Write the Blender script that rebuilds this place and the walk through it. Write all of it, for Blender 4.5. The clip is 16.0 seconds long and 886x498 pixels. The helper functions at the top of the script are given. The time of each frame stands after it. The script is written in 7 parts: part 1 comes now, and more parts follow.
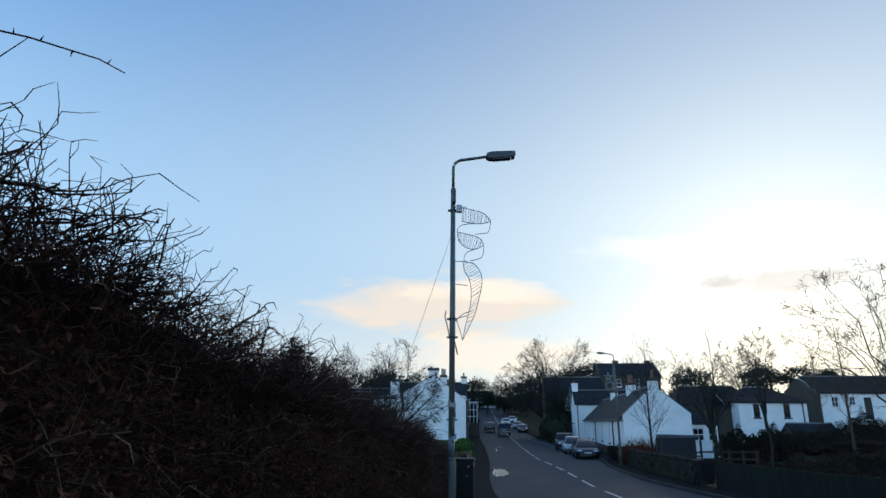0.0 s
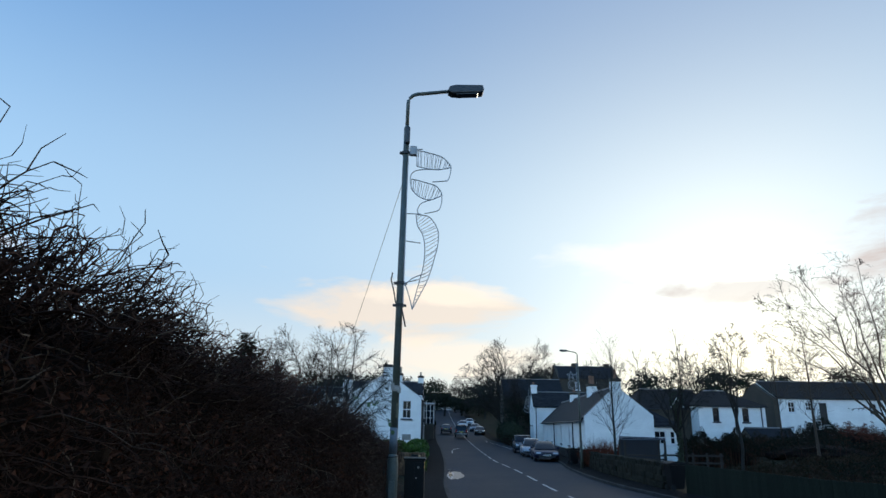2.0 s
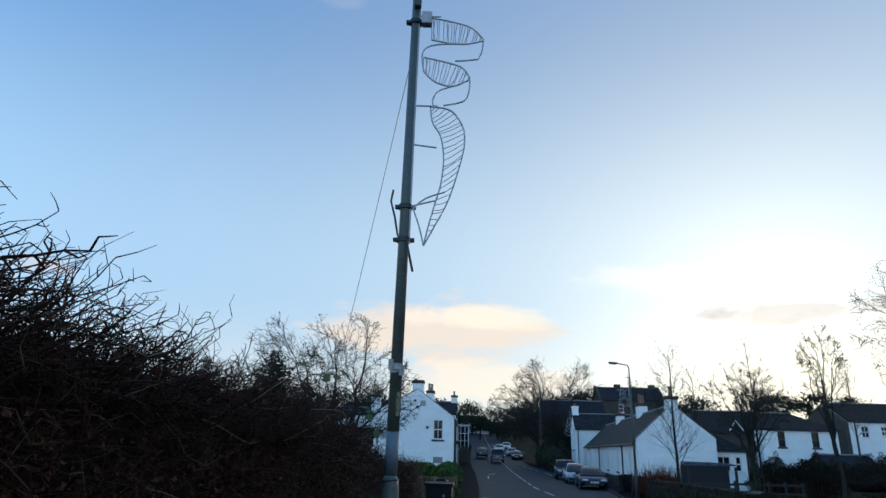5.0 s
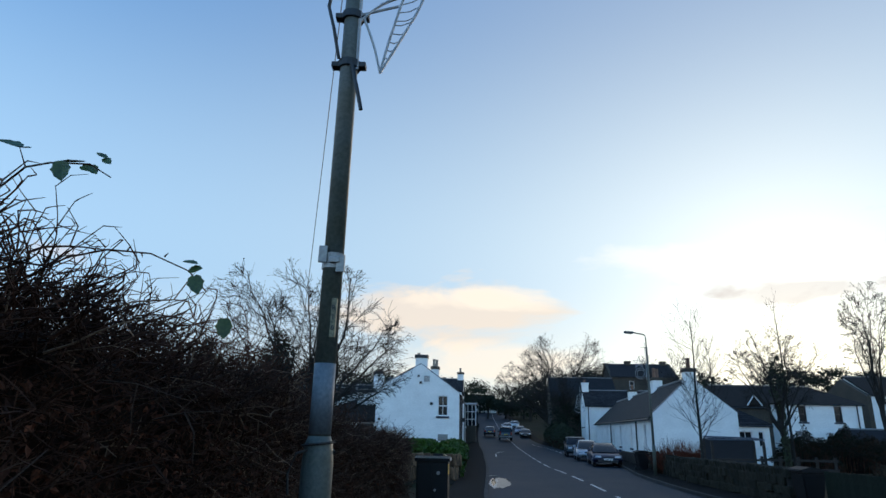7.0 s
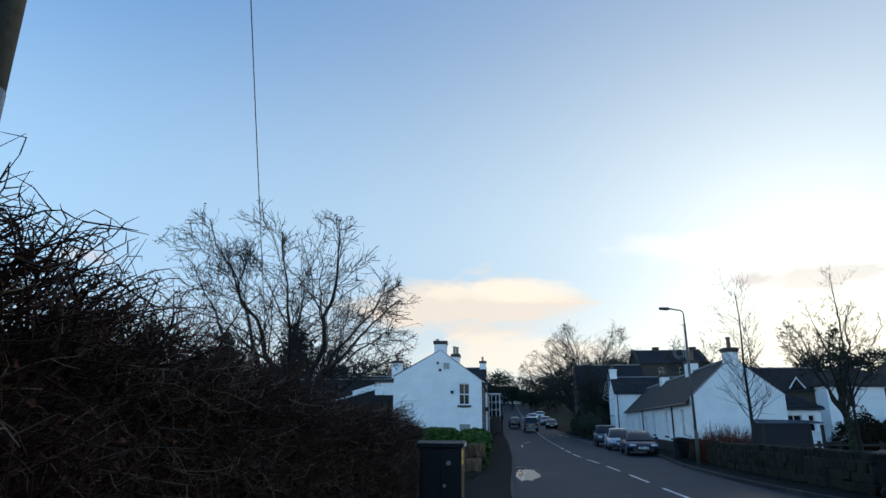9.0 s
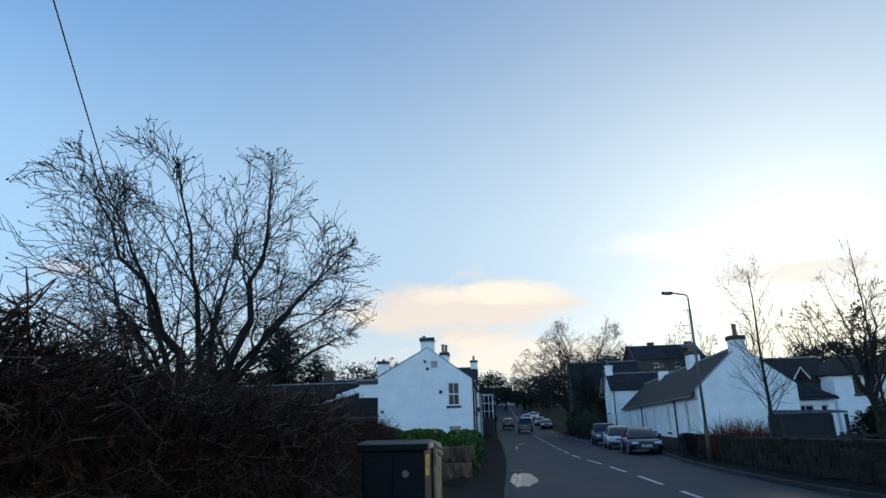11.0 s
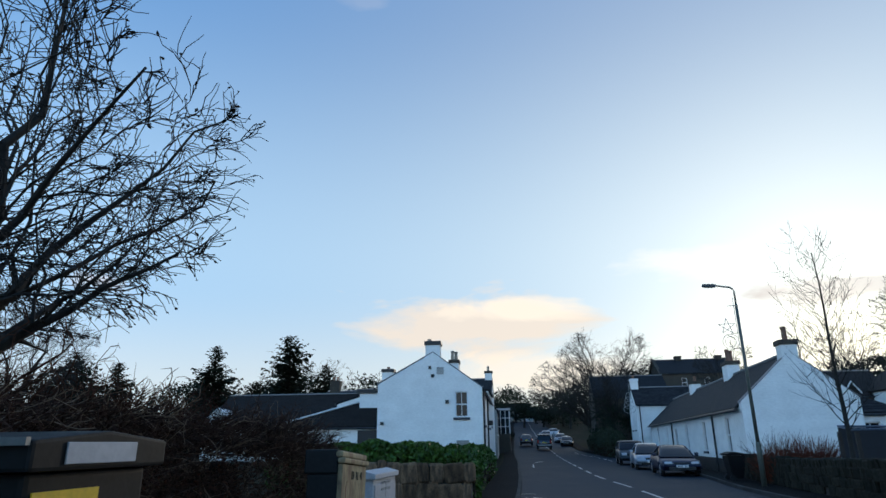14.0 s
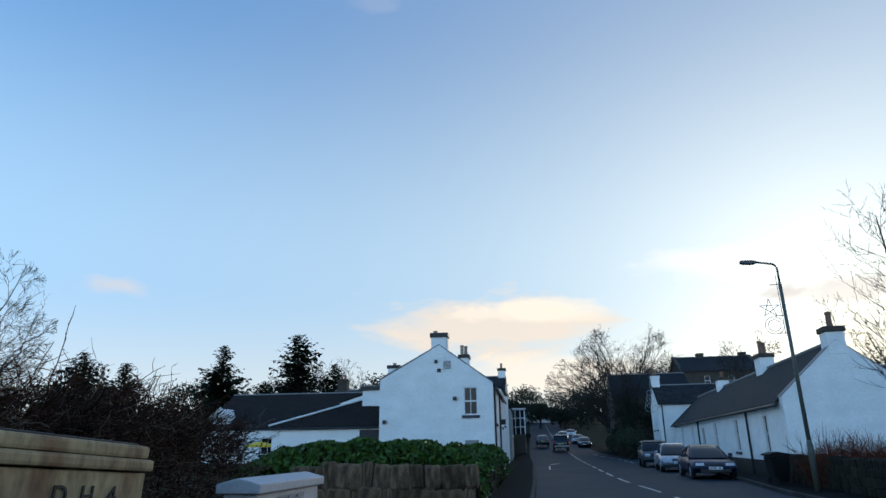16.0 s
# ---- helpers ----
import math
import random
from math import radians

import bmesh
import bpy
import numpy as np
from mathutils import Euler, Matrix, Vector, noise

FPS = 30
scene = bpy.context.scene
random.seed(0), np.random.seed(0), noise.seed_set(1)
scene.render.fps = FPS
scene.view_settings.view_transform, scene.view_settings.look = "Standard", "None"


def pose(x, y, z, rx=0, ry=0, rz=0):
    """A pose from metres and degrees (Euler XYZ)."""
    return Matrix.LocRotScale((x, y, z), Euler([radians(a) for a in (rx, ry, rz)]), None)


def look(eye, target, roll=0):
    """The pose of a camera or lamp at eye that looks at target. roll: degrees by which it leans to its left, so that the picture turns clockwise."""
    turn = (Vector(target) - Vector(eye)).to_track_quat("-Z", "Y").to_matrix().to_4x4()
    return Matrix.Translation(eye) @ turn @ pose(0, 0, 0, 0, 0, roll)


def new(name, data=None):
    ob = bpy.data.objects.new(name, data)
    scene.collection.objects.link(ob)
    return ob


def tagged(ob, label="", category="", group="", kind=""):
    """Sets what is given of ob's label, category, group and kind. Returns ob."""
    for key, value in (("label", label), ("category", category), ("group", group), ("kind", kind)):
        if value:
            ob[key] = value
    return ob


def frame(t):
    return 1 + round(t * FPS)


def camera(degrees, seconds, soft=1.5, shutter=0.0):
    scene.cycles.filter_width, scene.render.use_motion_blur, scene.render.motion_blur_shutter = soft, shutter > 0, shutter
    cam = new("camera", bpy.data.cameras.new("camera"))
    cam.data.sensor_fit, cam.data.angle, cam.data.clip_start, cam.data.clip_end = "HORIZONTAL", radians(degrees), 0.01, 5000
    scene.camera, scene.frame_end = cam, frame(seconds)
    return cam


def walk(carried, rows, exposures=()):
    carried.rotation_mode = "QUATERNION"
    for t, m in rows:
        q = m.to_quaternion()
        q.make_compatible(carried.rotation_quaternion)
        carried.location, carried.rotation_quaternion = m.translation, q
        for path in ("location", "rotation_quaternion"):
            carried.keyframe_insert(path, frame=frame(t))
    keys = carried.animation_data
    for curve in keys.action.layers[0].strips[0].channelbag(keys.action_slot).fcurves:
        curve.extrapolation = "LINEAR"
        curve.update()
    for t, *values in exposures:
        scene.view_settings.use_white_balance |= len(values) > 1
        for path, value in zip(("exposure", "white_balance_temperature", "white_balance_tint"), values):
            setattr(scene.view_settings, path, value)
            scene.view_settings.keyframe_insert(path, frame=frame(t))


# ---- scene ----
cam = camera(71.9, 16.0)
PATH = [
    (0, (1.018, -0.127, 1.978), (0.855, 1.806, 2.528), 0.3),
    (0.5, (1.004, 0.514, 1.910), (0.850, 2.445, 2.468), 0.2),
    (1, (1.010, 1.116, 1.866), (0.862, 3.043, 2.439), 0.2),
    (1.5, (1.048, 1.798, 1.811), (0.959, 3.728, 2.385), 0.1),
    (2, (1.065, 2.374, 1.761), (1.026, 4.311, 2.321), 1.0),
    (2.5, (1.053, 2.931, 1.752), (1.192, 4.864, 2.312), 2.2),
    (3, (1.042, 3.558, 1.706), (1.133, 5.484, 2.300), 2.4),
    (3.5, (1.019, 4.195, 1.672), (1.013, 6.115, 2.288), 2.5),
    (4, (1.046, 4.872, 1.643), (0.925, 6.780, 2.286), 2.4),
    (6.5, (1.075, 8.077, 1.433), (0.912, 10.001, 2.017), 1.3),
    (7, (1.118, 8.726, 1.382), (0.944, 10.651, 1.953), 1.2),
    (7.5, (1.130, 9.452, 1.351), (0.923, 11.379, 1.908), 1.2),
    (8, (1.126, 10.104, 1.288), (0.905, 12.034, 1.826), 1.0),
    (10.5, (0.986, 13.212, 1.102), (0.754, 15.131, 1.676), -1.5),
    (11, (1.068, 13.915, 1.071), (0.862, 15.839, 1.633), -1.5),
    (11.5, (1.168, 14.574, 1.037), (0.957, 16.497, 1.607), -1.5),
    (12, (1.232, 15.202, 1.054), (1.042, 17.124, 1.631), -1.2),
    (12.5, (1.259, 15.822, 1.029), (1.027, 17.732, 1.634), -1.1),
    (13, (1.269, 16.459, 0.985), (1.016, 18.365, 1.593), -0.9),
    (13.5, (1.312, 17.107, 0.972), (1.026, 19.006, 1.584), -0.8),
    (14, (1.290, 17.802, 0.941), (1.021, 19.704, 1.552), -0.6),
    (14.5, (1.280, 18.455, 0.926), (1.019, 20.361, 1.533), -1.0),
    (15, (1.240, 19.138, 0.892), (0.949, 21.039, 1.497), -0.7),
    (15.5, (1.259, 19.864, 0.867), (0.939, 21.758, 1.480), -0.9),
    (16, (1.321, 20.510, 0.855), (1.005, 22.403, 1.472), -0.7),
]
walk(cam, [(t, look(eye, target, roll)) for t, eye, target, roll in PATH])


# ---------------------------------------------------------------- world and light
SUN_AZ, SUN_EL = 25.0, 8.0          # degrees clockwise from +y, and above the horizon


def sky_world():
    w = bpy.data.worlds.new("world")
    scene.world = w
    w.use_nodes = True
    nt = w.node_tree
    nt.nodes.clear()
    N, L = nt.nodes.new, nt.links.new

    def math_node(op, a, b=None, c=None, clamp=False):
        n = N("ShaderNodeMath")
        n.operation, n.use_clamp = op, clamp
        for i, v in enumerate((a, b, c)):
            if v is None:
                continue
            if isinstance(v, (int, float)):
                n.inputs[i].default_value = v
            else:
                L(v, n.inputs[i])
        return n.outputs[0]

    def mix(fac, a, b):
        n = N("ShaderNodeMix")
        n.data_type = "RGBA"
        for sock, v in ((n.inputs[0], fac), (n.inputs[6], a), (n.inputs[7], b)):
            if isinstance(v, (int, float)):
                sock.default_value = v
            elif isinstance(v, tuple):
                sock.default_value = (*v, 1)
            else:
                L(v, sock)
        return n.outputs[2]

    out, bg = N("ShaderNodeOutputWorld"), N("ShaderNodeBackground")
    sky = N("ShaderNodeTexSky")
    sky.sky_type = "NISHITA"
    sky.sun_disc = False
    sky.sun_elevation, sky.sun_rotation = radians(SUN_EL), radians(SUN_AZ)
    sky.air_density, sky.dust_density, sky.ozone_density = 1.0, 0.8, 3.0
    co = N("ShaderNodeTexCoord")
    sep = N("ShaderNodeSeparateXYZ")
    L(co.outputs["Generated"], sep.inputs[0])
    x, y, z = sep.outputs
    # azimuth (degrees clockwise from +y) and elevation in degrees
    az = math_node("MULTIPLY", math_node("ARCTAN2", x, y), 57.29578)
    el = math_node("MULTIPLY", math_node("ARCSINE", z), 57.29578)
    base = sky.outputs[0]
    # cloud texture, flattened towards the horizon
    vec = N("ShaderNodeCombineXYZ")
    L(math_node("MULTIPLY", az, 0.085), vec.inputs[0])
    L(math_node("MULTIPLY", el, 0.26), vec.inputs[1])
    noise_n = N("ShaderNodeTexNoise")
    noise_n.inputs["Scale"].default_value = 1.0
    noise_n.inputs["Detail"].default_value = 6.0
    noise_n.inputs["Roughness"].default_value = 0.55
    noise_n.inputs["Distortion"].default_value = 0.35
    L(vec.outputs[0], noise_n.inputs["Vector"])
    tex = noise_n.outputs[0]

    def bank(a0, e0, wa, we, gain=1.0, soft=0.55):
        """Cover of one cloud bank round an azimuth and an elevation."""
        da = math_node("DIVIDE", math_node("SUBTRACT", az, a0), wa)
        de = math_node("DIVIDE", math_node("SUBTRACT", el, e0), we)
        r = math_node("SQRT", math_node("ADD", math_node("MULTIPLY", da, da), math_node("MULTIPLY", de, de)))
        edge = math_node("SUBTRACT", math_node("ADD", 1.0, math_node("MULTIPLY", math_node("SUBTRACT", tex, 0.5), 3.0)), r)
        return math_node("MULTIPLY", math_node("DIVIDE", edge, soft, clamp=True), gain)

    # clear winter sky: deep blue overhead, pale at the horizon, a warm glow round the hidden low sun
    def ramp(table):
        n = N("ShaderNodeValToRGB")
        L(math_node("DIVIDE", math_node("MAXIMUM", el, 0.0), 90.0), n.inputs[0])
        els = n.color_ramp.elements
        while len(els) < len(table):
            els.new(0.5)
        for e, (deg, c) in zip(els, table):
            e.position, e.color = deg / 90.0, (*c, 1)
        n.color_ramp.interpolation = "EASE"
        return n.outputs[0]
    grad = ramp(((0, (0.62, 0.7, 0.74)), (14, (0.3, 0.54, 0.82)), (42, (0.046, 0.228, 0.56)), (90, (0.055, 0.19, 0.5))))
    sdir = (math.sin(radians(SUN_AZ)) * math.cos(radians(SUN_EL)), math.cos(radians(SUN_AZ)) * math.cos(radians(SUN_EL)), math.sin(radians(SUN_EL)))
    dot = N("ShaderNodeVectorMath")
    dot.operation = "DOT_PRODUCT"
    L(co.outputs["Generated"], dot.inputs[0])
    dot.inputs[1].default_value = sdir
    theta = math_node("MULTIPLY", math_node("ARCCOSINE", dot.outputs["Value"]), 57.29578)
    glow = math_node("EXPONENT", math_node("MULTIPLY", theta, -1.0 / GLOW_WIDTH))
    # away from the sun the unseen sky is brightened to light the facing walls
    back = math_node("POWER", math_node("DIVIDE", theta, 180.0), 2.0)
    add = N("ShaderNodeVectorMath")
    add.operation = "SCALE"
    add.inputs[0].default_value = GLOW_COLOUR
    L(glow, add.inputs["Scale"])
    core = N("ShaderNodeVectorMath")
    core.operation = "SCALE"
    core.inputs[0].default_value = CORE_COLOUR
    L(math_node("EXPONENT", math_node("MULTIPLY", theta, -1.0 / CORE_WIDTH)), core.inputs["Scale"])
    both = N("ShaderNodeVectorMath")
    both.operation = "ADD"
    L(add.outputs[0], both.inputs[0])
    L(core.outputs[0], both.inputs[1])
    lift = N("ShaderNodeVectorMath")
    lift.operation = "SCALE"
    L(grad, lift.inputs[0])
    L(math_node("ADD", 1.0, math_node("MULTIPLY", back, BACK_SKY)), lift.inputs["Scale"])
    tot = N("ShaderNodeVectorMath")
    tot.operation = "ADD"
    L(both.outputs[0], tot.inputs[0])
    L(lift.outputs[0], tot.inputs[1])
    dim = N("ShaderNodeVectorMath")
    dim.operation = "SCALE"
    L(base, dim.inputs[0])
    dim.inputs["Scale"].default_value = SKY_STRENGTH
    col = mix(0.8, dim.outputs[0], tot.outputs[0])
    for a0, e0, wa, we, gain, tint in CLOUDS:
        cover = bank(a0, e0, wa, we, gain)
        col = mix(cover, col, tint)
    L(col, bg.inputs["Color"])
    bg.inputs["Strength"].default_value = 1.0
    L(bg.outputs[0], out.inputs[0])


SKY_STRENGTH, GLOW_WIDTH, GLOW_COLOUR, BACK_SKY = 0.04, 34.0, (0.79, 0.715, 0.5), 2.8
CORE_WIDTH, CORE_COLOUR = 9.0, (0.8, 0.66, 0.4)
# azimuth, elevation, half width, half height, cover, colour
CLOUDS = (
    (-4.0, 10.4, 12.0, 3.4, 0.8, (0.98, 0.83, 0.68)),
    (-1.0, 11.9, 8.0, 1.3, 0.65, (1.16, 1.03, 0.86)),
    (1.0, 6.0, 14.0, 2.2, 0.6, (1.15, 0.99, 0.8)),
    (44.0, 13.2, 19.0, 3.6, 0.9, (0.66, 0.55, 0.51)),
    (27.0, 11.5, 7.0, 1.5, 0.6, (0.72, 0.64, 0.6)),
    (14.0, 15.0, 8.0, 1.4, 0.55, (1.1, 1.08, 1.05)),
    (-38.0, 13.0, 3.6, 1.1, 0.5, (0.85, 0.74, 0.7)),
    (-17.0, 40.0, 3.0, 1.0, 0.12, (0.8, 0.76, 0.76)),
)
sky_world()
sun = new("sun", bpy.data.lights.new("sun", "SUN"))
sun.data.energy, sun.data.angle, sun.data.color = 0.8, radians(10), (1.0, 0.86, 0.68)
sa, se = radians(SUN_AZ), radians(SUN_EL)
sun.matrix_world = look((0, 0, 0), (-math.sin(sa) * math.cos(se), -math.cos(sa) * math.cos(se), -math.sin(se)))
scene.view_settings.exposure = 0.0


# ---------------------------------------------------------------- materials
def mat(name, base, rough=0.7, var=0.25, scale=3.0, fine=60.0, bump=0.3, metal=0.0, other=None, spec=0.5, piece=0.0, stretch=(1, 1, 1), coat=0.0, island=0.0):
    """A surface of one base colour with stains, grain and fine relief; other: the colour of the stains; piece: how much one piece differs from the next."""
    m = bpy.data.materials.new(name)
    m.use_nodes = True
    nt = m.node_tree
    N, L = nt.nodes.new, nt.links.new
    b = nt.nodes["Principled BSDF"]
    co, mp = N("ShaderNodeTexCoord"), N("ShaderNodeMapping")
    mp.inputs["Scale"].default_value = stretch
    L(co.outputs["Object"], mp.inputs[0])
    big, small = N("ShaderNodeTexNoise"), N("ShaderNodeTexNoise")
    for n, s, d in ((big, scale, 5), (small, fine, 3)):
        n.inputs["Scale"].default_value, n.inputs["Detail"].default_value = s, d
        L(mp.outputs[0], n.inputs["Vector"])
    ramp = N("ShaderNodeValToRGB")
    ramp.color_ramp.elements[0].position, ramp.color_ramp.elements[1].position = 0.35, 0.68
    dark = other or tuple(c * (1 - var) for c in base)
    ramp.color_ramp.elements[0].color, ramp.color_ramp.elements[1].color = (*dark, 1), (*base, 1)
    L(big.outputs[0], ramp.inputs[0])
    mul = N("ShaderNodeMix")
    mul.data_type, mul.blend_type = "RGBA", "MULTIPLY"
    mul.inputs[0].default_value = 1.0
    grain = N("ShaderNodeMapRange")
    grain.inputs["From Min"].default_value, grain.inputs["From Max"].default_value = 0.3, 0.7
    grain.inputs["To Min"].default_value, grain.inputs["To Max"].default_value = 1 - var, 1 + var * 0.6
    L(small.outputs[0], grain.inputs["Value"])
    L(ramp.outputs[0], mul.inputs[6])
    L(grain.outputs[0], mul.inputs[7])
    colour = mul.outputs[2]
    if piece:
        info, rng, m2 = N("ShaderNodeObjectInfo"), N("ShaderNodeMapRange"), N("ShaderNodeMix")
        rng.inputs["To Min"].default_value, rng.inputs["To Max"].default_value = 1 - piece, 1 + piece
        L(info.outputs["Random"], rng.inputs["Value"])
        m2.data_type, m2.blend_type = "RGBA", "MULTIPLY"
        m2.inputs[0].default_value = 1.0
        L(colour, m2.inputs[6])
        L(rng.outputs[0], m2.inputs[7])
        colour = m2.outputs[2]
    if island:
        geo, rng, m3 = N("ShaderNodeNewGeometry"), N("ShaderNodeMapRange"), N("ShaderNodeMix")
        rng.inputs["To Min"].default_value, rng.inputs["To Max"].default_value = 1 - island, 1 + island
        L(geo.outputs["Random Per Island"], rng.inputs["Value"])
        m3.data_type, m3.blend_type = "RGBA", "MULTIPLY"
        m3.inputs[0].default_value = 1.0
        L(colour, m3.inputs[6])
        L(rng.outputs[0], m3.inputs[7])
        colour = m3.outputs[2]
    L(colour, b.inputs["Base Color"])
    rr = N("ShaderNodeMapRange")
    rr.inputs["To Min"].default_value, rr.inputs["To Max"].default_value = max(0.02, rough - 0.12), min(1, rough + 0.12)
    L(big.outputs[0], rr.inputs["Value"])
    L(rr.outputs[0], b.inputs["Roughness"])
    b.inputs["Metallic"].default_value = metal
    b.inputs["Specular IOR Level"].default_value = spec
    b.inputs["Coat Weight"].default_value = coat
    if bump:
        bp = N("ShaderNodeBump")
        bp.inputs["Strength"].default_value, bp.inputs["Distance"].default_value = bump, 0.01
        L(small.outputs[0], bp.inputs["Height"])
        L(bp.outputs[0], b.inputs["Normal"])
    return m


def glass_mat(name, base, rough=0.06):
    m = bpy.data.materials.new(name)
    m.use_nodes = True
    b = m.node_tree.nodes["Principled BSDF"]
    b.inputs["Base Color"].default_value = (*base, 1)
    b.inputs["Roughness"].default_value = rough
    b.inputs["Specular IOR Level"].default_value = 0.3
    return m


def glow_mat(name, base, power):
    m = bpy.data.materials.new(name)
    m.use_nodes = True
    b = m.node_tree.nodes["Principled BSDF"]
    b.inputs["Base Color"].default_value = (*base, 1)
    b.inputs["Emission Color"].default_value = (*base, 1)
    b.inputs["Emission Strength"].default_value = power
    return m


ASPHALT = mat("asphalt", (0.026, 0.034, 0.045), 0.65, 0.3, 0.5, 90, 0.35, other=(0.018, 0.024, 0.032), spec=0.08)
PAVE = mat("pavement_asphalt", (0.019, 0.018, 0.0175), 0.85, 0.45, 0.9, 80, 0.5, other=(0.01, 0.0095, 0.009), spec=0.03)
KERB = mat("kerb_concrete", (0.045, 0.044, 0.043), 0.8, 0.3, 2, 50, 0.3, piece=0.25, spec=0.15)
EARTH = mat("grass_ground", (0.022, 0.025, 0.012), 0.95, 0.4, 0.4, 30, 0.6, other=(0.034, 0.025, 0.016), spec=0.04)
PAINT = mat("road_paint", (0.62, 0.62, 0.6), 0.6, 0.4, 3, 40, 0.2, other=(0.25, 0.25, 0.25))
GLINT = mat("gutter_glint", (0.42, 0.43, 0.44), 0.35, 0.35, 5, 30, 0.4, other=(0.12, 0.12, 0.12))
WATER = mat("puddle_water", (0.012, 0.012, 0.012), 0.13, 0.1, 3, 14, 0.25, spec=1.0)
WET = mat("wet_asphalt", (0.024, 0.026, 0.029), 0.34, 0.25, 2.5, 70, 0.25, spec=0.9)
HARL = mat("white_harling", (0.86, 0.85, 0.815), 0.9, 0.06, 0.9, 7, 1.0, other=(0.77, 0.76, 0.725), stretch=(1, 1, 1.8), spec=0.2)
HARL_GREY = mat("grey_harling", (0.32, 0.31, 0.29), 0.85, 0.2, 0.8, 40, 0.5)
SLATE = mat("slate", (0.026, 0.027, 0.03), 0.75, 0.35, 1.3, 12, 0.6, other=(0.016, 0.017, 0.019), stretch=(1, 1, 3), spec=0.15, island=0.45)
SLATE_BROWN = mat("brown_tile", (0.028, 0.022, 0.019), 0.8, 0.35, 1.3, 12, 0.6, spec=0.15)
LEAD = mat("ridge_lead", (0.2, 0.2, 0.2), 0.6, 0.2, 3, 40, 0.2)
BLACK = mat("black_paint", (0.014, 0.014, 0.015), 0.5, 0.25, 4, 60, 0.1)
NAVY = mat("dark_sill_paint", (0.02, 0.024, 0.04), 0.55, 0.2, 4, 60, 0.1)
WHITE = mat("white_paint", (0.75, 0.75, 0.74), 0.5, 0.1, 3, 40, 0.1)
CLAY = mat("clay_pot", (0.23, 0.12, 0.075), 0.8, 0.25, 6, 40, 0.3)
CLAY_GREY = mat("buff_pot", (0.33, 0.28, 0.22), 0.8, 0.25, 6, 40, 0.3)
STONE = mat("sandstone", (0.19, 0.118, 0.07), 0.95, 0.4, 3.2, 35, 0.9, other=(0.06, 0.038, 0.025), piece=0.35, spec=0.1, stretch=(1, 1, 0.35))
STONE_DARK = mat("mossy_rubble", (0.03, 0.025, 0.018), 0.95, 0.45, 4, 30, 0.9, other=(0.011, 0.012, 0.007), piece=0.35, spec=0.15)
MORTAR = mat("mortar", (0.035, 0.03, 0.025), 0.95, 0.3, 5, 50, 0.6)
BROWNSTONE = mat("weathered_stone", (0.07, 0.056, 0.041), 0.9, 0.3, 1.0, 9, 0.5)
TWIG = mat("hedge_twig", (0.082, 0.038, 0.024), 0.9, 0.4, 6, 80, 0.3, other=(0.03, 0.015, 0.01), spec=0.1)
TWIG_PALE = mat("pale_twig", (0.2, 0.128, 0.082), 0.85, 0.3, 6, 80, 0.3, spec=0.2)
STEM = mat("hedge_stem", (0.1, 0.056, 0.034), 0.85, 0.35, 9, 70, 0.4, other=(0.05, 0.03, 0.02), spec=0.2)
NET = mat("dark_net", (0.02, 0.022, 0.028), 0.8, 0.3, 6, 90, 0.3)
DEAD = mat("dead_leaf", (0.13, 0.048, 0.026), 0.85, 0.4, 7, 60, 0.3, other=(0.02, 0.009, 0.006), spec=0.15)
DEAD_DARK = mat("dark_dead_leaf", (0.03, 0.022, 0.014), 0.85, 0.4, 7, 60, 0.3, spec=0.15)
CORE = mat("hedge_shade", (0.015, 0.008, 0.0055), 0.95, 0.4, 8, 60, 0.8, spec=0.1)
BARK = mat("bark", (0.022, 0.018, 0.0145), 0.95, 0.35, 8, 50, 0.6, other=(0.012, 0.011, 0.008), stretch=(1, 1, 0.3))
BARK_WARM = mat("warm_bark", (0.075, 0.05, 0.033), 0.9, 0.35, 8, 50, 0.6, stretch=(1, 1, 0.3))
NEEDLE = mat("needles", (0.028, 0.04, 0.025), 0.85, 0.4, 2, 30, 0.2, other=(0.013, 0.018, 0.011), spec=0.15)
LAUREL = mat("laurel_leaf", (0.046, 0.1, 0.013), 0.42, 0.35, 5, 40, 0.15, other=(0.04, 0.08, 0.012), spec=0.25, island=0.4)
BRAMBLE = mat("bramble_leaf", (0.055, 0.095, 0.02), 0.5, 0.3, 20, 80, 0.2)
BUSH = mat("evergreen_leaf", (0.014, 0.016, 0.008), 0.8, 0.4, 3, 30, 0.2, other=(0.01, 0.009, 0.005), spec=0.15)
BROWN_SHRUB = mat("winter_shrub", (0.045, 0.028, 0.017), 0.85, 0.4, 3, 30, 0.2, other=(0.016, 0.016, 0.008), spec=0.12, island=0.4)
RED = mat("red_stems", (0.17, 0.04, 0.018), 0.8, 0.35, 5, 40, 0.2, other=(0.08, 0.026, 0.015), spec=0.2)
IVY = mat("ivy_leaf", (0.028, 0.042, 0.014), 0.75, 0.4, 3, 30, 0.2)
GALV = mat("painted_steel", (0.085, 0.1, 0.092), 0.5, 0.3, 5, 50, 0.15, other=(0.075, 0.08, 0.06))
STEEL_PALE = mat("galvanised_steel", (0.34, 0.34, 0.33), 0.5, 0.3, 4, 50, 0.2, metal=0.3)
LANTERN = mat("lantern_grey", (0.05, 0.055, 0.06), 0.5, 0.2, 6, 50, 0.1)
WIRE = mat("white_rope_light", (0.42, 0.42, 0.42), 0.5, 0.2, 9, 60, 0.1)
TIE = mat("steel_strap", (0.24, 0.24, 0.23), 0.4, 0.2, 9, 60, 0.1, metal=0.6)
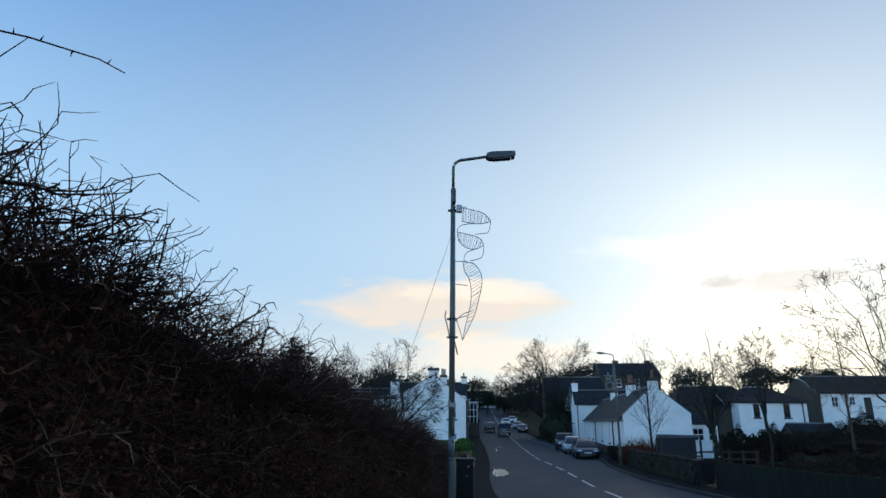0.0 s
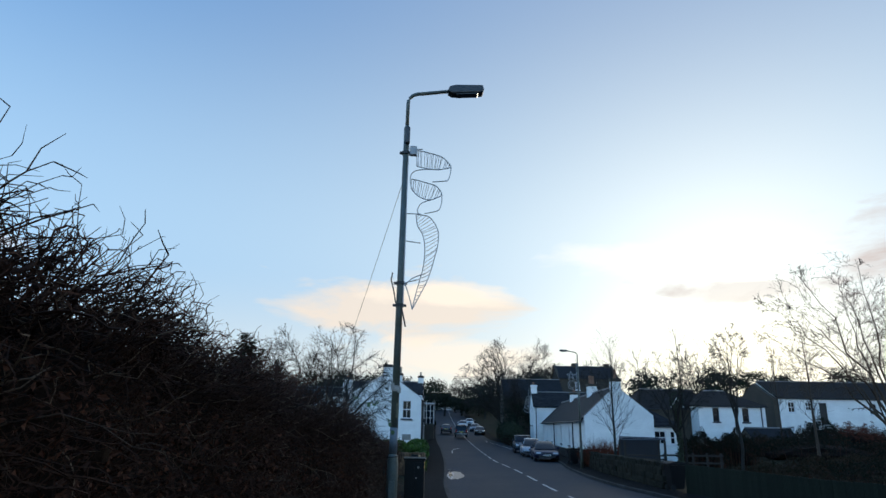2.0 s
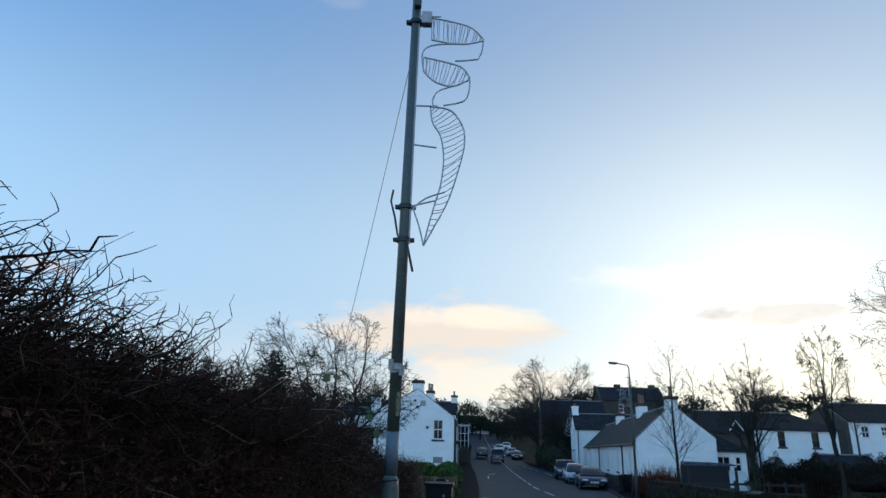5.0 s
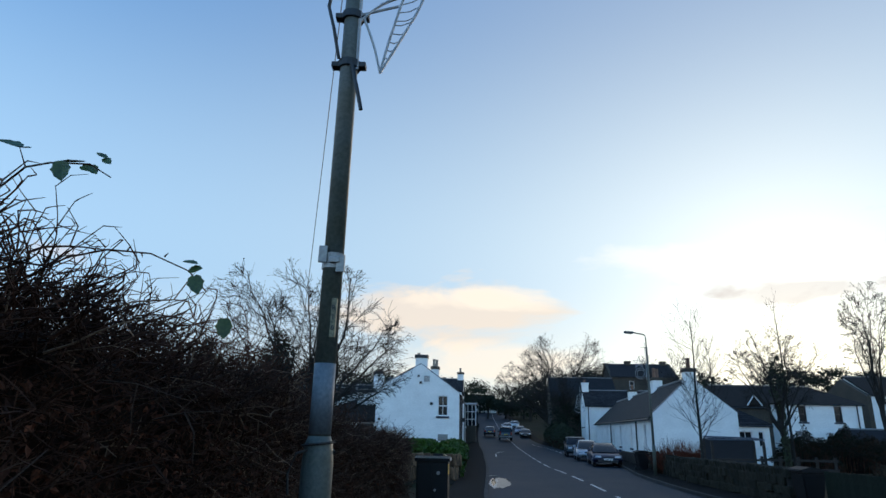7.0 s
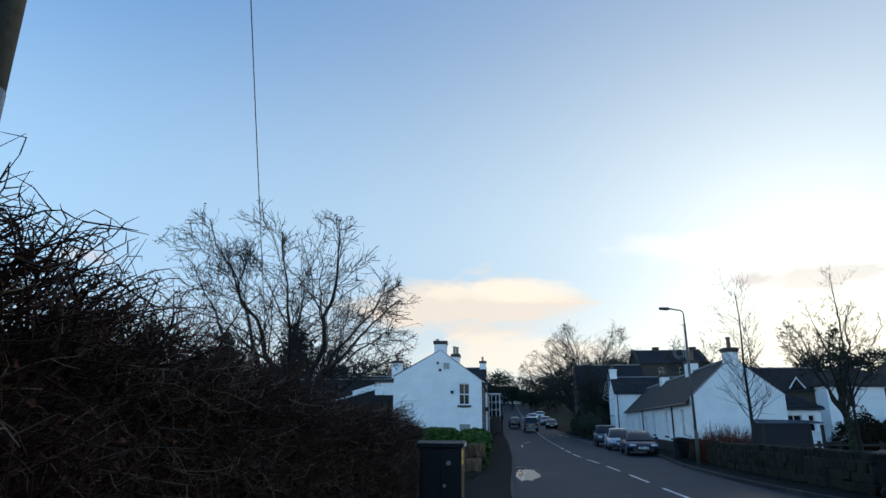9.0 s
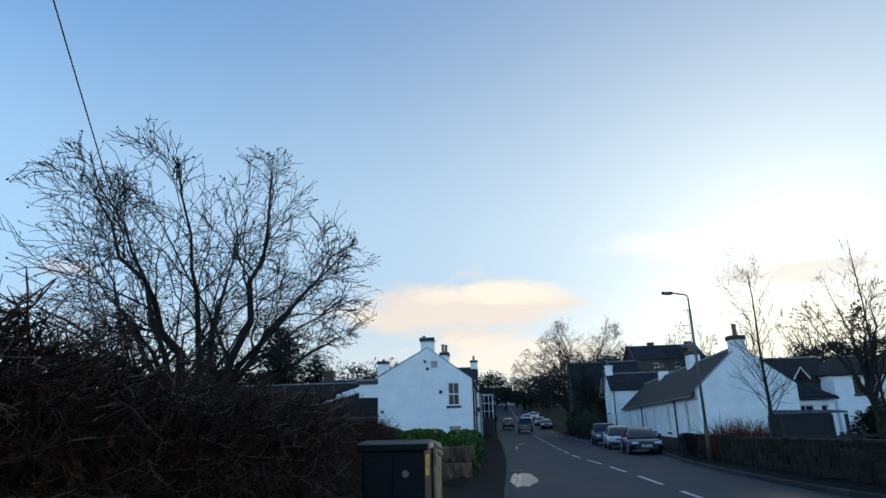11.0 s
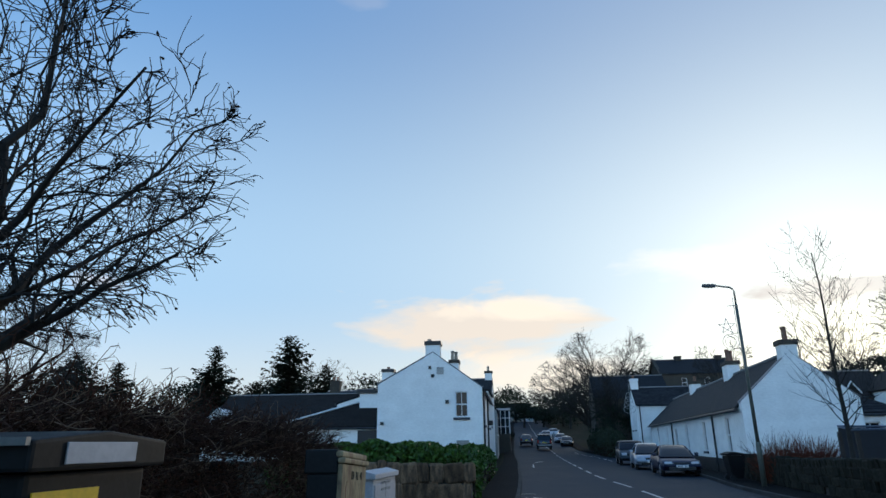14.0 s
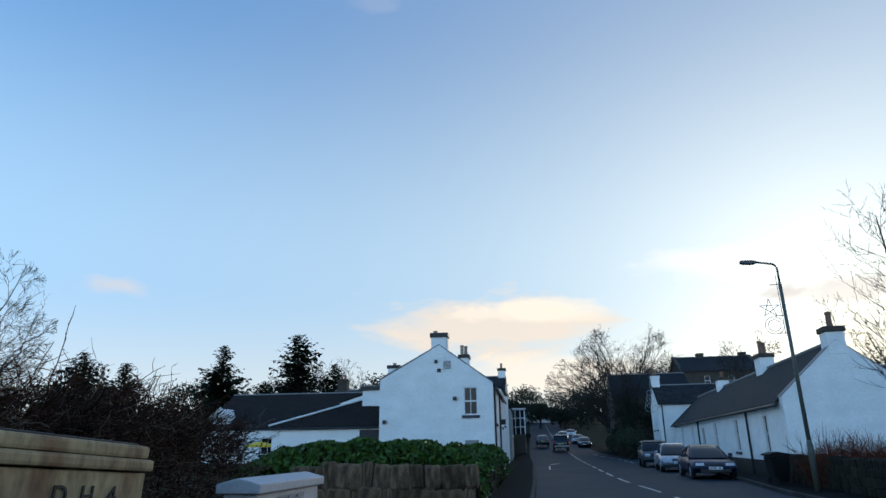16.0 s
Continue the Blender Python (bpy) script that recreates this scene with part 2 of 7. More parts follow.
CAB_BLACK = mat("black_paint_and_shade", (0.01, 0.0105, 0.0105), 0.62, 0.25, 3, 40, 0.1, spec=0.2)
CAB_BEIGE = mat("faded_beige_paint", (0.34, 0.28, 0.15), 0.7, 0.4, 7, 40, 0.3, other=(0.15, 0.085, 0.04), stretch=(1, 1, 0.4))
FENCE_GREEN = mat("dark_green_boards", (0.012, 0.018, 0.011), 0.8, 0.35, 3, 40, 0.3, piece=0.2, spec=0.2)
CAB_GREY = mat("grey_cabinet", (0.43, 0.405, 0.4), 0.6, 0.12, 3, 40, 0.1)
OLD_LABEL = mat("weathered_label", (0.3, 0.26, 0.15), 0.7, 0.4, 30, 90, 0.2, other=(0.1, 0.09, 0.06))
POST_BAND = mat("blue_grey_band", (0.15, 0.17, 0.185), 0.55, 0.25, 5, 50, 0.15)
YELLOW = mat("yellow_sticker", (0.75, 0.45, 0.02), 0.5, 0.15, 9, 60, 0.05)
CANVAS = mat("yellow_canvas", (0.75, 0.52, 0.02), 0.7, 0.15, 4, 60, 0.1)
WOOD = mat("weathered_timber", (0.036, 0.028, 0.022), 0.8, 0.35, 4, 30, 0.4)
BLUE_SHEET = mat("blue_grey_sheet", (0.07, 0.09, 0.13), 0.6, 0.25, 2, 30, 0.2)
WINDOW = glass_mat("window_glass", (0.01, 0.012, 0.015), 0.1)
CAR_GLASS = glass_mat("car_glass", (0.01, 0.011, 0.013), 0.04)
TYRE = mat("tyre_rubber", (0.012, 0.012, 0.012), 0.85, 0.2, 9, 60, 0.2)
ALLOY = mat("alloy", (0.4, 0.4, 0.41), 0.35, 0.15, 9, 60, 0.05, metal=0.8)
CAR_BLACK = mat("black_car_paint", (0.008, 0.009, 0.012), 0.22, 0.15, 4, 60, 0.0, coat=0.6)
CAR_BLUE = mat("blue_car_paint", (0.008, 0.014, 0.04), 0.35, 0.15, 4, 60, 0.0, spec=0.35)
CAR_SILVER = mat("silver_car_paint", (0.3, 0.34, 0.4), 0.3, 0.12, 4, 60, 0.0, metal=0.4, coat=0.5)
CAR_TEAL = mat("dark_teal_car_paint", (0.016, 0.03, 0.04), 0.35, 0.12, 4, 60, 0.0, spec=0.35)
CAR_WHITE = mat("white_car_paint", (0.65, 0.66, 0.68), 0.3, 0.1, 4, 60, 0.0, coat=0.5)
LAMP_CLEAR = glass_mat("headlamp_lens", (0.5, 0.52, 0.55), 0.12)
LENS_DARK = glass_mat("grey_lantern_lens", (0.06, 0.065, 0.07), 0.15)
LAMP_RED = glass_mat("tail_lens", (0.25, 0.012, 0.01), 0.15)
PLATE_Y = mat("yellow_plate", (0.7, 0.5, 0.04), 0.5, 0.1, 9, 60, 0.0)
PLATE_W = mat("white_plate", (0.7, 0.7, 0.68), 0.5, 0.1, 9, 60, 0.0)
LIT = glow_mat("lit_headlamp", (1.0, 0.97, 0.9), 6.0)
SIGN_WHITE = mat("sign_white", (0.72, 0.74, 0.76), 0.5, 0.08, 9, 60, 0.0)
BIN = mat("black_bin_plastic", (0.008, 0.008, 0.009), 0.6, 0.2, 5, 60, 0.1, spec=0.2)


# ---------------------------------------------------------------- mesh helpers
def obj_from(name, bm, material, parent=None, label="", smooth=False):
    me = bpy.data.meshes.new(name)
    bm.to_mesh(me)
    bm.free()
    me.materials.append(material)
    if smooth:
        me.polygons.foreach_set("use_smooth", [True] * len(me.polygons))
    ob = new(name, me)
    if parent:
        ob.parent = parent
    if label:
        ob["label"] = label
    return ob


def part(name, bm, material, parent, label="", smooth=False):
    return obj_from(name, bm, material, parent, label, smooth)


def raw(name, verts, faces, material, parent=None, label="", smooth=False):
    me = bpy.data.meshes.new(name)
    me.from_pydata(verts, [], faces)
    me.update()
    me.materials.append(material)
    if smooth:
        me.polygons.foreach_set("use_smooth", [True] * len(me.polygons))
    ob = new(name, me)
    if parent:
        ob.parent = parent
    if label:
        ob["label"] = label
    return ob


def thing(name, at, label, category, group="", kind="", turn=0.0):
    ob = new(name)
    ob.empty_display_size = 0.2
    ob.matrix_basis = pose(*at, 0, 0, turn)
    return tagged(ob, label, category, group, kind)


def box(x0, x1, y0, y1, z0, z1, bevel=0.0, bm=None):
    """A box with bevelled edges, alone or added to a bmesh."""
    b = bmesh.new()
    bmesh.ops.create_cube(b, size=1.0)
    bmesh.ops.scale(b, vec=(x1 - x0, y1 - y0, z1 - z0), verts=b.verts)
    bmesh.ops.translate(b, vec=((x0 + x1) / 2, (y0 + y1) / 2, (z0 + z1) / 2), verts=b.verts)
    if bevel:
        bmesh.ops.bevel(b, geom=b.edges[:], offset=bevel, segments=2, affect="EDGES", profile=0.6)
    return merge(bm, b) if bm else b


def merge(bm, other):
    me = bpy.data.meshes.new("scratch")
    other.to_mesh(me)
    other.free()
    bm.from_mesh(me)
    bpy.data.meshes.remove(me)
    return bm


def prism(outline, axis, a0, a1, bm=None):
    """A flat outline of (u, v) pairs pushed from a0 to a1 along an axis: x takes (y, z), y takes (x, z), z takes (x, y)."""
    b = bm or bmesh.new()

    def put(u, v, a):
        return {"x": (a, u, v), "y": (u, a, v), "z": (u, v, a)}[axis]
    lo = [b.verts.new(put(u, v, a0)) for u, v in outline]
    hi = [b.verts.new(put(u, v, a1)) for u, v in outline]
    n = len(outline)
    faces = [b.faces.new(lo), b.faces.new(hi[::-1])]
    for i in range(n):
        faces.append(b.faces.new((lo[i], hi[i], hi[(i + 1) % n], lo[(i + 1) % n])))
    bmesh.ops.recalc_face_normals(b, faces=faces)
    return b


def ring_frame(d):
    d = d.normalized()
    s = d.cross(Vector((0, 0, 1)) if abs(d.z) < 0.9 else Vector((1, 0, 0))).normalized()
    return s, d.cross(s)


def tube(points, radii, sides=8, bm=None, caps=True):
    """A round bar along points; radii: one, or one a point."""
    b = bm or bmesh.new()
    pts = [Vector(p) for p in points]
    if isinstance(radii, (int, float)):
        radii = [radii] * len(pts)
    rings = []
    for i, p in enumerate(pts):
        d = pts[min(i + 1, len(pts) - 1)] - pts[max(i - 1, 0)]
        u, v = ring_frame(d)
        rings.append([b.verts.new(p + (u * math.cos(a) + v * math.sin(a)) * radii[i]) for a in (2 * math.pi * k / sides for k in range(sides))])
    for r0, r1 in zip(rings, rings[1:]):
        for k in range(sides):
            b.faces.new((r0[k], r0[(k + 1) % sides], r1[(k + 1) % sides], r1[k]))
    if caps:
        b.faces.new(rings[0][::-1])
        b.faces.new(rings[-1])
    return b


def sticks(segments, name, material, parent=None, label="", sides=3):
    """Many thin tapered bars (p, q, radius at p, radius at q) in one mesh."""
    segments = segments or [((0, 0, 0), (0, 0, 0.01), 0.001, 0.001)]
    P = np.array([s[0] for s in segments], float)
    Q = np.array([s[1] for s in segments], float)
    ra = np.array([s[2] for s in segments])[:, None]
    rb = np.array([s[3] for s in segments])[:, None]
    D = Q - P
    D /= np.maximum(np.linalg.norm(D, axis=1, keepdims=True), 1e-9)
    ref = np.where(np.abs(D[:, 2:3]) < 0.9, np.array([[0, 0, 1.0]]), np.array([[1.0, 0, 0]]))
    U = np.cross(D, ref)
    U /= np.linalg.norm(U, axis=1, keepdims=True)
    V = np.cross(D, U)
    n = len(P)
    verts = np.empty((n, 2 * sides, 3))
    for k in range(sides):
        a = 2 * math.pi * k / sides
        o = U * math.cos(a) + V * math.sin(a)
        verts[:, k] = P + o * ra
        verts[:, sides + k] = Q + o * rb
    base = (np.arange(n) * 2 * sides)[:, None]
    faces = np.concatenate([base + np.array([[k, (k + 1) % sides, sides + (k + 1) % sides, sides + k]]) for k in range(sides)])
    return raw(name, verts.reshape(-1, 3).tolist(), faces.tolist(), material, parent, label)


def leaves(spots, size, name, material, parent=None, label="", seed=1, long=1.6, fold=0.25):
    """Small folded leaves at the given spots, each turned its own way."""
    r = np.random.RandomState(seed)
    C = np.array(spots, float)
    n = len(C)
    A = r.normal(size=(n, 3))
    A /= np.linalg.norm(A, axis=1, keepdims=True)
    B = np.cross(A, r.normal(size=(n, 3)))
    B /= np.linalg.norm(B, axis=1, keepdims=True)
    Nn = np.cross(A, B)
    s = size * (0.6 + 0.8 * r.rand(n, 1))
    v = np.stack([C - A * s * long * 0.5, C + B * s * 0.5 + Nn * s * fold, C + A * s * long * 0.5, C - B * s * 0.5 + Nn * s * fold], 1)
    base = (np.arange(n) * 4)[:, None]
    f = np.concatenate([base + np.array([[0, 1, 2]]), base + np.array([[0, 2, 3]])])
    return raw(name, v.reshape(-1, 3).tolist(), f.tolist(), material, parent, label)


# ---------------------------------------------------------------- the lie of the land
PROFILE = ((-60, 5.0), (-30, 2.0), (0, 0.6), (5, 0.3), (8, 0.12), (10.2, -0.06), (13.2, -0.24), (15.8, -0.34), (18.5, -0.43), (20.5, -0.48), (40, -0.63), (50, -0.62),
           (75, -0.58), (90, -0.42), (110, 0.4), (150, 3.4), (200, 7), (300, 12), (600, 22), (3000, 30))


def smooth_curve(table, v):
    """Smooth interpolation through a table of (v, value)."""
    vs, ws = [a for a, b in table], [b for a, b in table]
    if v <= vs[0]:
        return ws[0]
    if v >= vs[-1]:
        return ws[-1]
    i = max(k for k in range(len(vs)) if vs[k] <= v)
    i = min(i, len(vs) - 2)

    def slope(k):
        if k in (0, len(vs) - 1):
            return 0.0
        return (ws[k + 1] - ws[k - 1]) / (vs[k + 1] - vs[k - 1])
    h = vs[i + 1] - vs[i]
    s = (v - vs[i]) / h
    return ((2 * s**3 - 3 * s**2 + 1) * ws[i] + (s**3 - 2 * s**2 + s) * h * slope(i) + (3 * s**2 - 2 * s**3) * ws[i + 1] + (s**3 - s**2) * h * slope(i + 1))


def G(y):
    return smooth_curve(PROFILE, y)


KERB_L = ((-60, 2.2), (0, 1.95), (12, 1.85), (18, 1.6), (22, 1.12), (28, 0.86), (33, 0.8), (40, 0.72), (48, 0.55), (55, 0.32), (69, -0.1), (85, -0.8), (100, -1.4), (150, -3.0), (300, -9), (600, -60))
KERB_R = ((-60, 11), (0, 10.2), (15, 9.6), (24.7, 8.4), (30, 7.85), (35, 7.8), (41, 8.0), (48, 8.6), (60, 9.2), (75, 9.6), (84, 9.2), (92, 7.6), (100, 6.6), (120, 5.6), (150, 4.2), (300, -2.0), (600, -52))
CENTRE = ((-60, 6.5), (0, 6.1), (15, 5.7), (23, 5.28), (27, 5.0), (35, 4.85), (42, 4.6), (48, 4.15), (54, 4.0), (66, 3.85), (90, 3.5), (105, 2.9), (120, 2.0), (150, 0.7), (300, -5.6), (600, -56))


def kl(y):
    return smooth_curve(KERB_L, y)


def kr(y):
    return smooth_curve(KERB_R, y)


def strip(name, x_of, x_to, y0, y1, lift, material, parent=None, label="", step=1.0, cols=4):
    """A sheet between two lines, that follows the lie of the land."""
    ys = list(np.arange(y0, y1, step)) + [y1]
    verts, faces = [], []
    for yy in ys:
        a, b = x_of(yy), x_to(yy)
        for c in range(cols + 1):
            verts.append((a + (b - a) * c / cols, yy, G(yy) + lift))
    w = cols + 1
    for i in range(len(ys) - 1):
        for c in range(cols):
            faces.append((i * w + c, i * w + c + 1, (i + 1) * w + c + 1, (i + 1) * w + c))
    return raw(name, verts, faces, material, parent, label, smooth=True)


def far_rise(x, y):
    """The ground away from the road: level with it near by, gently uneven."""
    d = max(0.0, max(kl(y) - 1.0 - x, x - kr(y) - 1.5))
    return G(y) - 0.1 + (0.042 * min(d, 40) if x > 0 else 0.012 * min(d, 60)) + (0.25 * noise.noise((x * 0.05, y * 0.05, 0)) if d > 6 else 0)


def build_ground():
    xs = [-2500, -900, -400, -200, -120, -80, -60, -45, -35, -27, -20, -15, -11, -8, -6, -4.5, -3, -2, -1, 0, 1, 2, 3, 4, 5, 6, 7, 8, 9, 10, 11, 12.5, 14, 16, 19, 23, 28, 35, 45, 60, 80, 120, 200, 400, 900, 2500]
    ys = [-2500, -900, -400, -200, -100, -60, -45] + list(range(-30, 160, 3)) + [170, 185, 200, 230, 260, 300, 360, 450, 600, 900, 2500]
    verts = [(x, y, far_rise(x, y)) for y in ys for x in xs]
    w = len(xs)
    faces = [(j * w + i, j * w + i + 1, (j + 1) * w + i + 1, (j + 1) * w + i) for j in range(len(ys) - 1) for i in range(w - 1)]
    tagged(raw("ground", verts, faces, EARTH, smooth=True), "dark winter grass and earth beside the road", "ground", kind="structure")
    road = tagged(strip("road", lambda y: kl(y) - 0.02, lambda y: kr(y) + 0.02, -60, 420, 0.0, ASPHALT, cols=6, step=1.5), "damp dark grey asphalt road with white centre line", "road", kind="structure")
    tagged(strip("pavement", lambda y: kl(y) - (1.25 if y > 24 else 2.2), lambda y: kl(y) - 0.12, -60, 200, 0.1, PAVE, cols=4), "dark damp asphalt pavement beside the road", "pavement", kind="structure")
    tagged(strip("pavement", lambda y: kr(y) + 0.12, lambda y: kr(y) + 1.35, -60, 200, 0.1, PAVE, cols=4), "narrow dark asphalt pavement below the garden wall", "pavement", kind="structure")
    return road


ROAD = build_ground()


# ---------------------------------------------------------------- houses
def panel(parent, name, p0, u_dir, inward, base, top, openings, thick, material, label=""):
    """A wall with real openings: top is a line of (u, height), openings are (u0, u1, v0, v1)."""
    p0, u_dir, inward = Vector(p0), Vector(u_dir), Vector(inward)
    cuts = sorted({round(u, 4) for u, v in top} | {round(u, 4) for o in openings for u in o[:2]})

    def roof(u):
        for (a, va), (b, vb) in zip(top, top[1:]):
            if a - 1e-6 <= u <= b + 1e-6:
                return va + (vb - va) * ((u - a) / (b - a) if b > a else 0)
        return top[-1][1]
    bm = bmesh.new()

    def cell(u0, u1, lo0, lo1, hi0, hi1):
        quad = ((u0, lo0), (u1, lo1), (u1, hi1), (u0, hi0))
        f = [bm.verts.new(p0 + u_dir * u + Vector((0, 0, v))) for u, v in quad]
        k = [bm.verts.new(p0 + u_dir * u + Vector((0, 0, v)) + inward * thick) for u, v in quad]
        bm.faces.new(f)
        bm.faces.new(k[::-1])
        for i in range(4):
            bm.faces.new((f[i], k[i], k[(i + 1) % 4], f[(i + 1) % 4]))
    for u0, u1 in zip(cuts, cuts[1:]):
        if u1 - u0 < 1e-4:
            continue
        mid = (u0 + u1) / 2
        holes = sorted((o[2], o[3]) for o in openings if o[0] < mid < o[1])
        lo = base
        for v0, v1 in holes:
            if v0 > lo + 1e-3:
                cell(u0, u1, lo, lo, v0, v0)
            lo = v1
        cell(u0, u1, lo, lo, roof(u0), roof(u1))
    bmesh.ops.remove_doubles(bm, verts=bm.verts, dist=0.001)
    bmesh.ops.recalc_face_normals(bm, faces=bm.faces)
    return part(name, bm, material, parent, label)


def slab(corners, thick=0.1):
    """A roof plane with thickness below it."""
    bm = bmesh.new()
    n = (Vector(corners[1]) - Vector(corners[0])).cross(Vector(corners[2]) - Vector(corners[0])).normalized()
    n = n if n.z > 0 else -n
    a = [bm.verts.new(Vector(c)) for c in corners]
    b = [bm.verts.new(Vector(c) - n * thick) for c in corners]
    bm.faces.new(a)
    bm.faces.new(b[::-1])
    for i in range(len(a)):
        bm.faces.new((a[i], b[i], b[(i + 1) % len(a)], a[(i + 1) % len(a)]))
    bmesh.ops.recalc_face_normals(bm, faces=bm.faces)
    return bm


def slates(parent, a, b, c, d, course=0.24, width=0.3, material=None):
    """Courses of overlapping slates on the roof plane a-b (eave) to d-c (ridge), as one body of small raised slates."""
    r = random.Random(5)
    A, B, C, D = map(Vector, (a, b, c, d))
    n = (B - A).cross(D - A).normalized()
    n = n if n.z > 0 else -n
    rows = max(3, int(((D - A).length) / course))
    verts, faces = [], []
    for i in range(rows):
        s0, s1 = i / rows, min(1.0, (i + 1.15) / rows)
        L0, R0, L1, R1 = A.lerp(D, s0), B.lerp(C, s0), A.lerp(D, s1), B.lerp(C, s1)
        cols = max(1, int((R0 - L0).length / width))
        off = 0.5 if i % 2 else 0.0
        for k in range(cols + 1):
            u0, u1 = max(0, (k - off) / cols), min(1, (k + 1 - off) / cols)
            if u1 - u0 < 0.02:
                continue
            g = 0.012 / max(width, 0.1) / cols
            lift = 0.018 + 0.012 * r.random()
            p = [L0.lerp(R0, u0 + g) + n * lift, L0.lerp(R0, u1 - g) + n * (lift + 0.004 * r.random()), L1.lerp(R1, u1 - g) + n * 0.006, L1.lerp(R1, u0 + g) + n * 0.006]
            q = [L0.lerp(R0, u0 + g) + n * 0.002, L0.lerp(R0, u1 - g) + n * 0.002]
            j = len(verts)
            verts += [tuple(v) for v in p + q]
            faces += [(j, j + 1, j + 2, j + 3), (j, j + 4, j + 5, j + 1)]
    ob = raw("slating", verts, faces, material or SLATE, parent)
    return tagged(ob, kind="stuff")


def window_in(parent, p0, u_dir, inward, rect, bars=(2, 2), frame_mat=None, sill=None, depth=0.14, surround=None, blind=False):
    """A sash window in an opening: window > frame, glazing bars, panes, sill."""
    p0, u_dir, inward = Vector(p0), Vector(u_dir), Vector(inward)
    u0, u1, v0, v1 = rect
    frame_mat = frame_mat or WHITE

    def block(ua, ub, va, vb, da, db, bevel=0.0):
        bm = bmesh.new()
        f = [bm.verts.new(p0 + u_dir * u + Vector((0, 0, v)) + inward * d) for d in (da, db) for u, v in ((ua, va), (ub, va), (ub, vb), (ua, vb))]
        for q in ((0, 1, 2, 3), (7, 6, 5, 4), (0, 4, 5, 1), (1, 5, 6, 2), (2, 6, 7, 3), (3, 7, 4, 0)):
            bm.faces.new([f[i] for i in q])
        bmesh.ops.recalc_face_normals(bm, faces=bm.faces)
        return bm
    w = 0.055
    bm = block(u0, u0 + w, v0, v1, depth - 0.06, depth + 0.03)
    for q in ((u1 - w, u1, v0, v1), (u0 + w, u1 - w, v0, v0 + w * 1.3), (u0 + w, u1 - w, v1 - w, v1)):
        merge(bm, block(*q, depth - 0.06, depth + 0.03))
    win = part("window", bm, frame_mat, parent)
    nx, ny = bars
    for i in range(1, nx):
        u = u0 + (u1 - u0) * i / nx
        part("glazing_bar", block(u - 0.016, u + 0.016, v0 + w, v1 - w, depth - 0.035, depth + 0.012), frame_mat, win)
    for j in range(1, ny):
        v = v0 + (v1 - v0) * j / ny
        h = 0.032 if ny == 2 else 0.02
        part("meeting_rail", block(u0 + w, u1 - w, v - h, v + h, depth - 0.045, depth + 0.014), frame_mat, win)
    part("pane", block(u0 + w, u1 - w, v0 + w, v1 - w, depth + 0.014, depth + 0.022), CANVAS if blind else WINDOW, win)
    # black sheet behind the pane, put in for the darkness of an unlit room
    part("dark_room_backing", block(u0, u1, v0, v1, 0.29, 0.3), BLACK, win)
    if sill:
        part("sill", block(u0 - 0.1, u1 + 0.1, v0 - 0.13, v0 - 0.003, -0.07, depth - 0.07), sill, win)
    return win


def door_in(parent, p0, u_dir, inward, rect, material):
    p0, u_dir, inward = Vector(p0), Vector(u_dir), Vector(inward)
    u0, u1, v0, v1 = rect

    def block(ua, ub, va, vb, da, db):
        bm = bmesh.new()
        f = [bm.verts.new(p0 + u_dir * u + Vector((0, 0, v)) + inward * d) for d in (da, db) for u, v in ((ua, va), (ub, va), (ub, vb), (ua, vb))]
        for q in ((0, 1, 2, 3), (7, 6, 5, 4), (0, 4, 5, 1), (1, 5, 6, 2), (2, 6, 7, 3), (3, 7, 4, 0)):
            bm.faces.new([f[i] for i in q])
        bmesh.ops.recalc_face_normals(bm, faces=bm.faces)
        return bm
    d = part("door", block(u0, u1, v0, v1, 0.12, 0.18), material, parent)
    for va, vb in ((0.15, 0.45), (0.52, 0.92)):
        part("door_panel", block(u0 + 0.12, u1 - 0.12, v0 + (v1 - v0) * va, v0 + (v1 - v0) * vb, 0.105, 0.12), material, d)
    return d


def chimney(parent, x0, x1, y0, y1, z0, z1, pots, body=None, cap=None, pot_mat=None, pot_h=0.4):
    """A stack with a projecting cope and its pots."""
    st = part("chimney", box(x0, x1, y0, y1, z0, z1 - 0.22, 0.01), body or HARL, parent)
    part("chimney_cope", box(x0 - 0.06, x1 + 0.06, y0 - 0.06, y1 + 0.06, z1 - 0.218, z1, 0.015), cap or BLACK, st, "dark cope of the chimney")
    for px, py in pots:
        bm = tube([(px, py, z1), (px, py, z1 + pot_h * 0.8), (px, py, z1 + pot_h * 0.82), (px, py, z1 + pot_h)], [0.12, 0.1, 0.125, 0.12], 10)
        part("chimney_pot", bm, pot_mat or CLAY, st, "clay chimney pot")
    return st


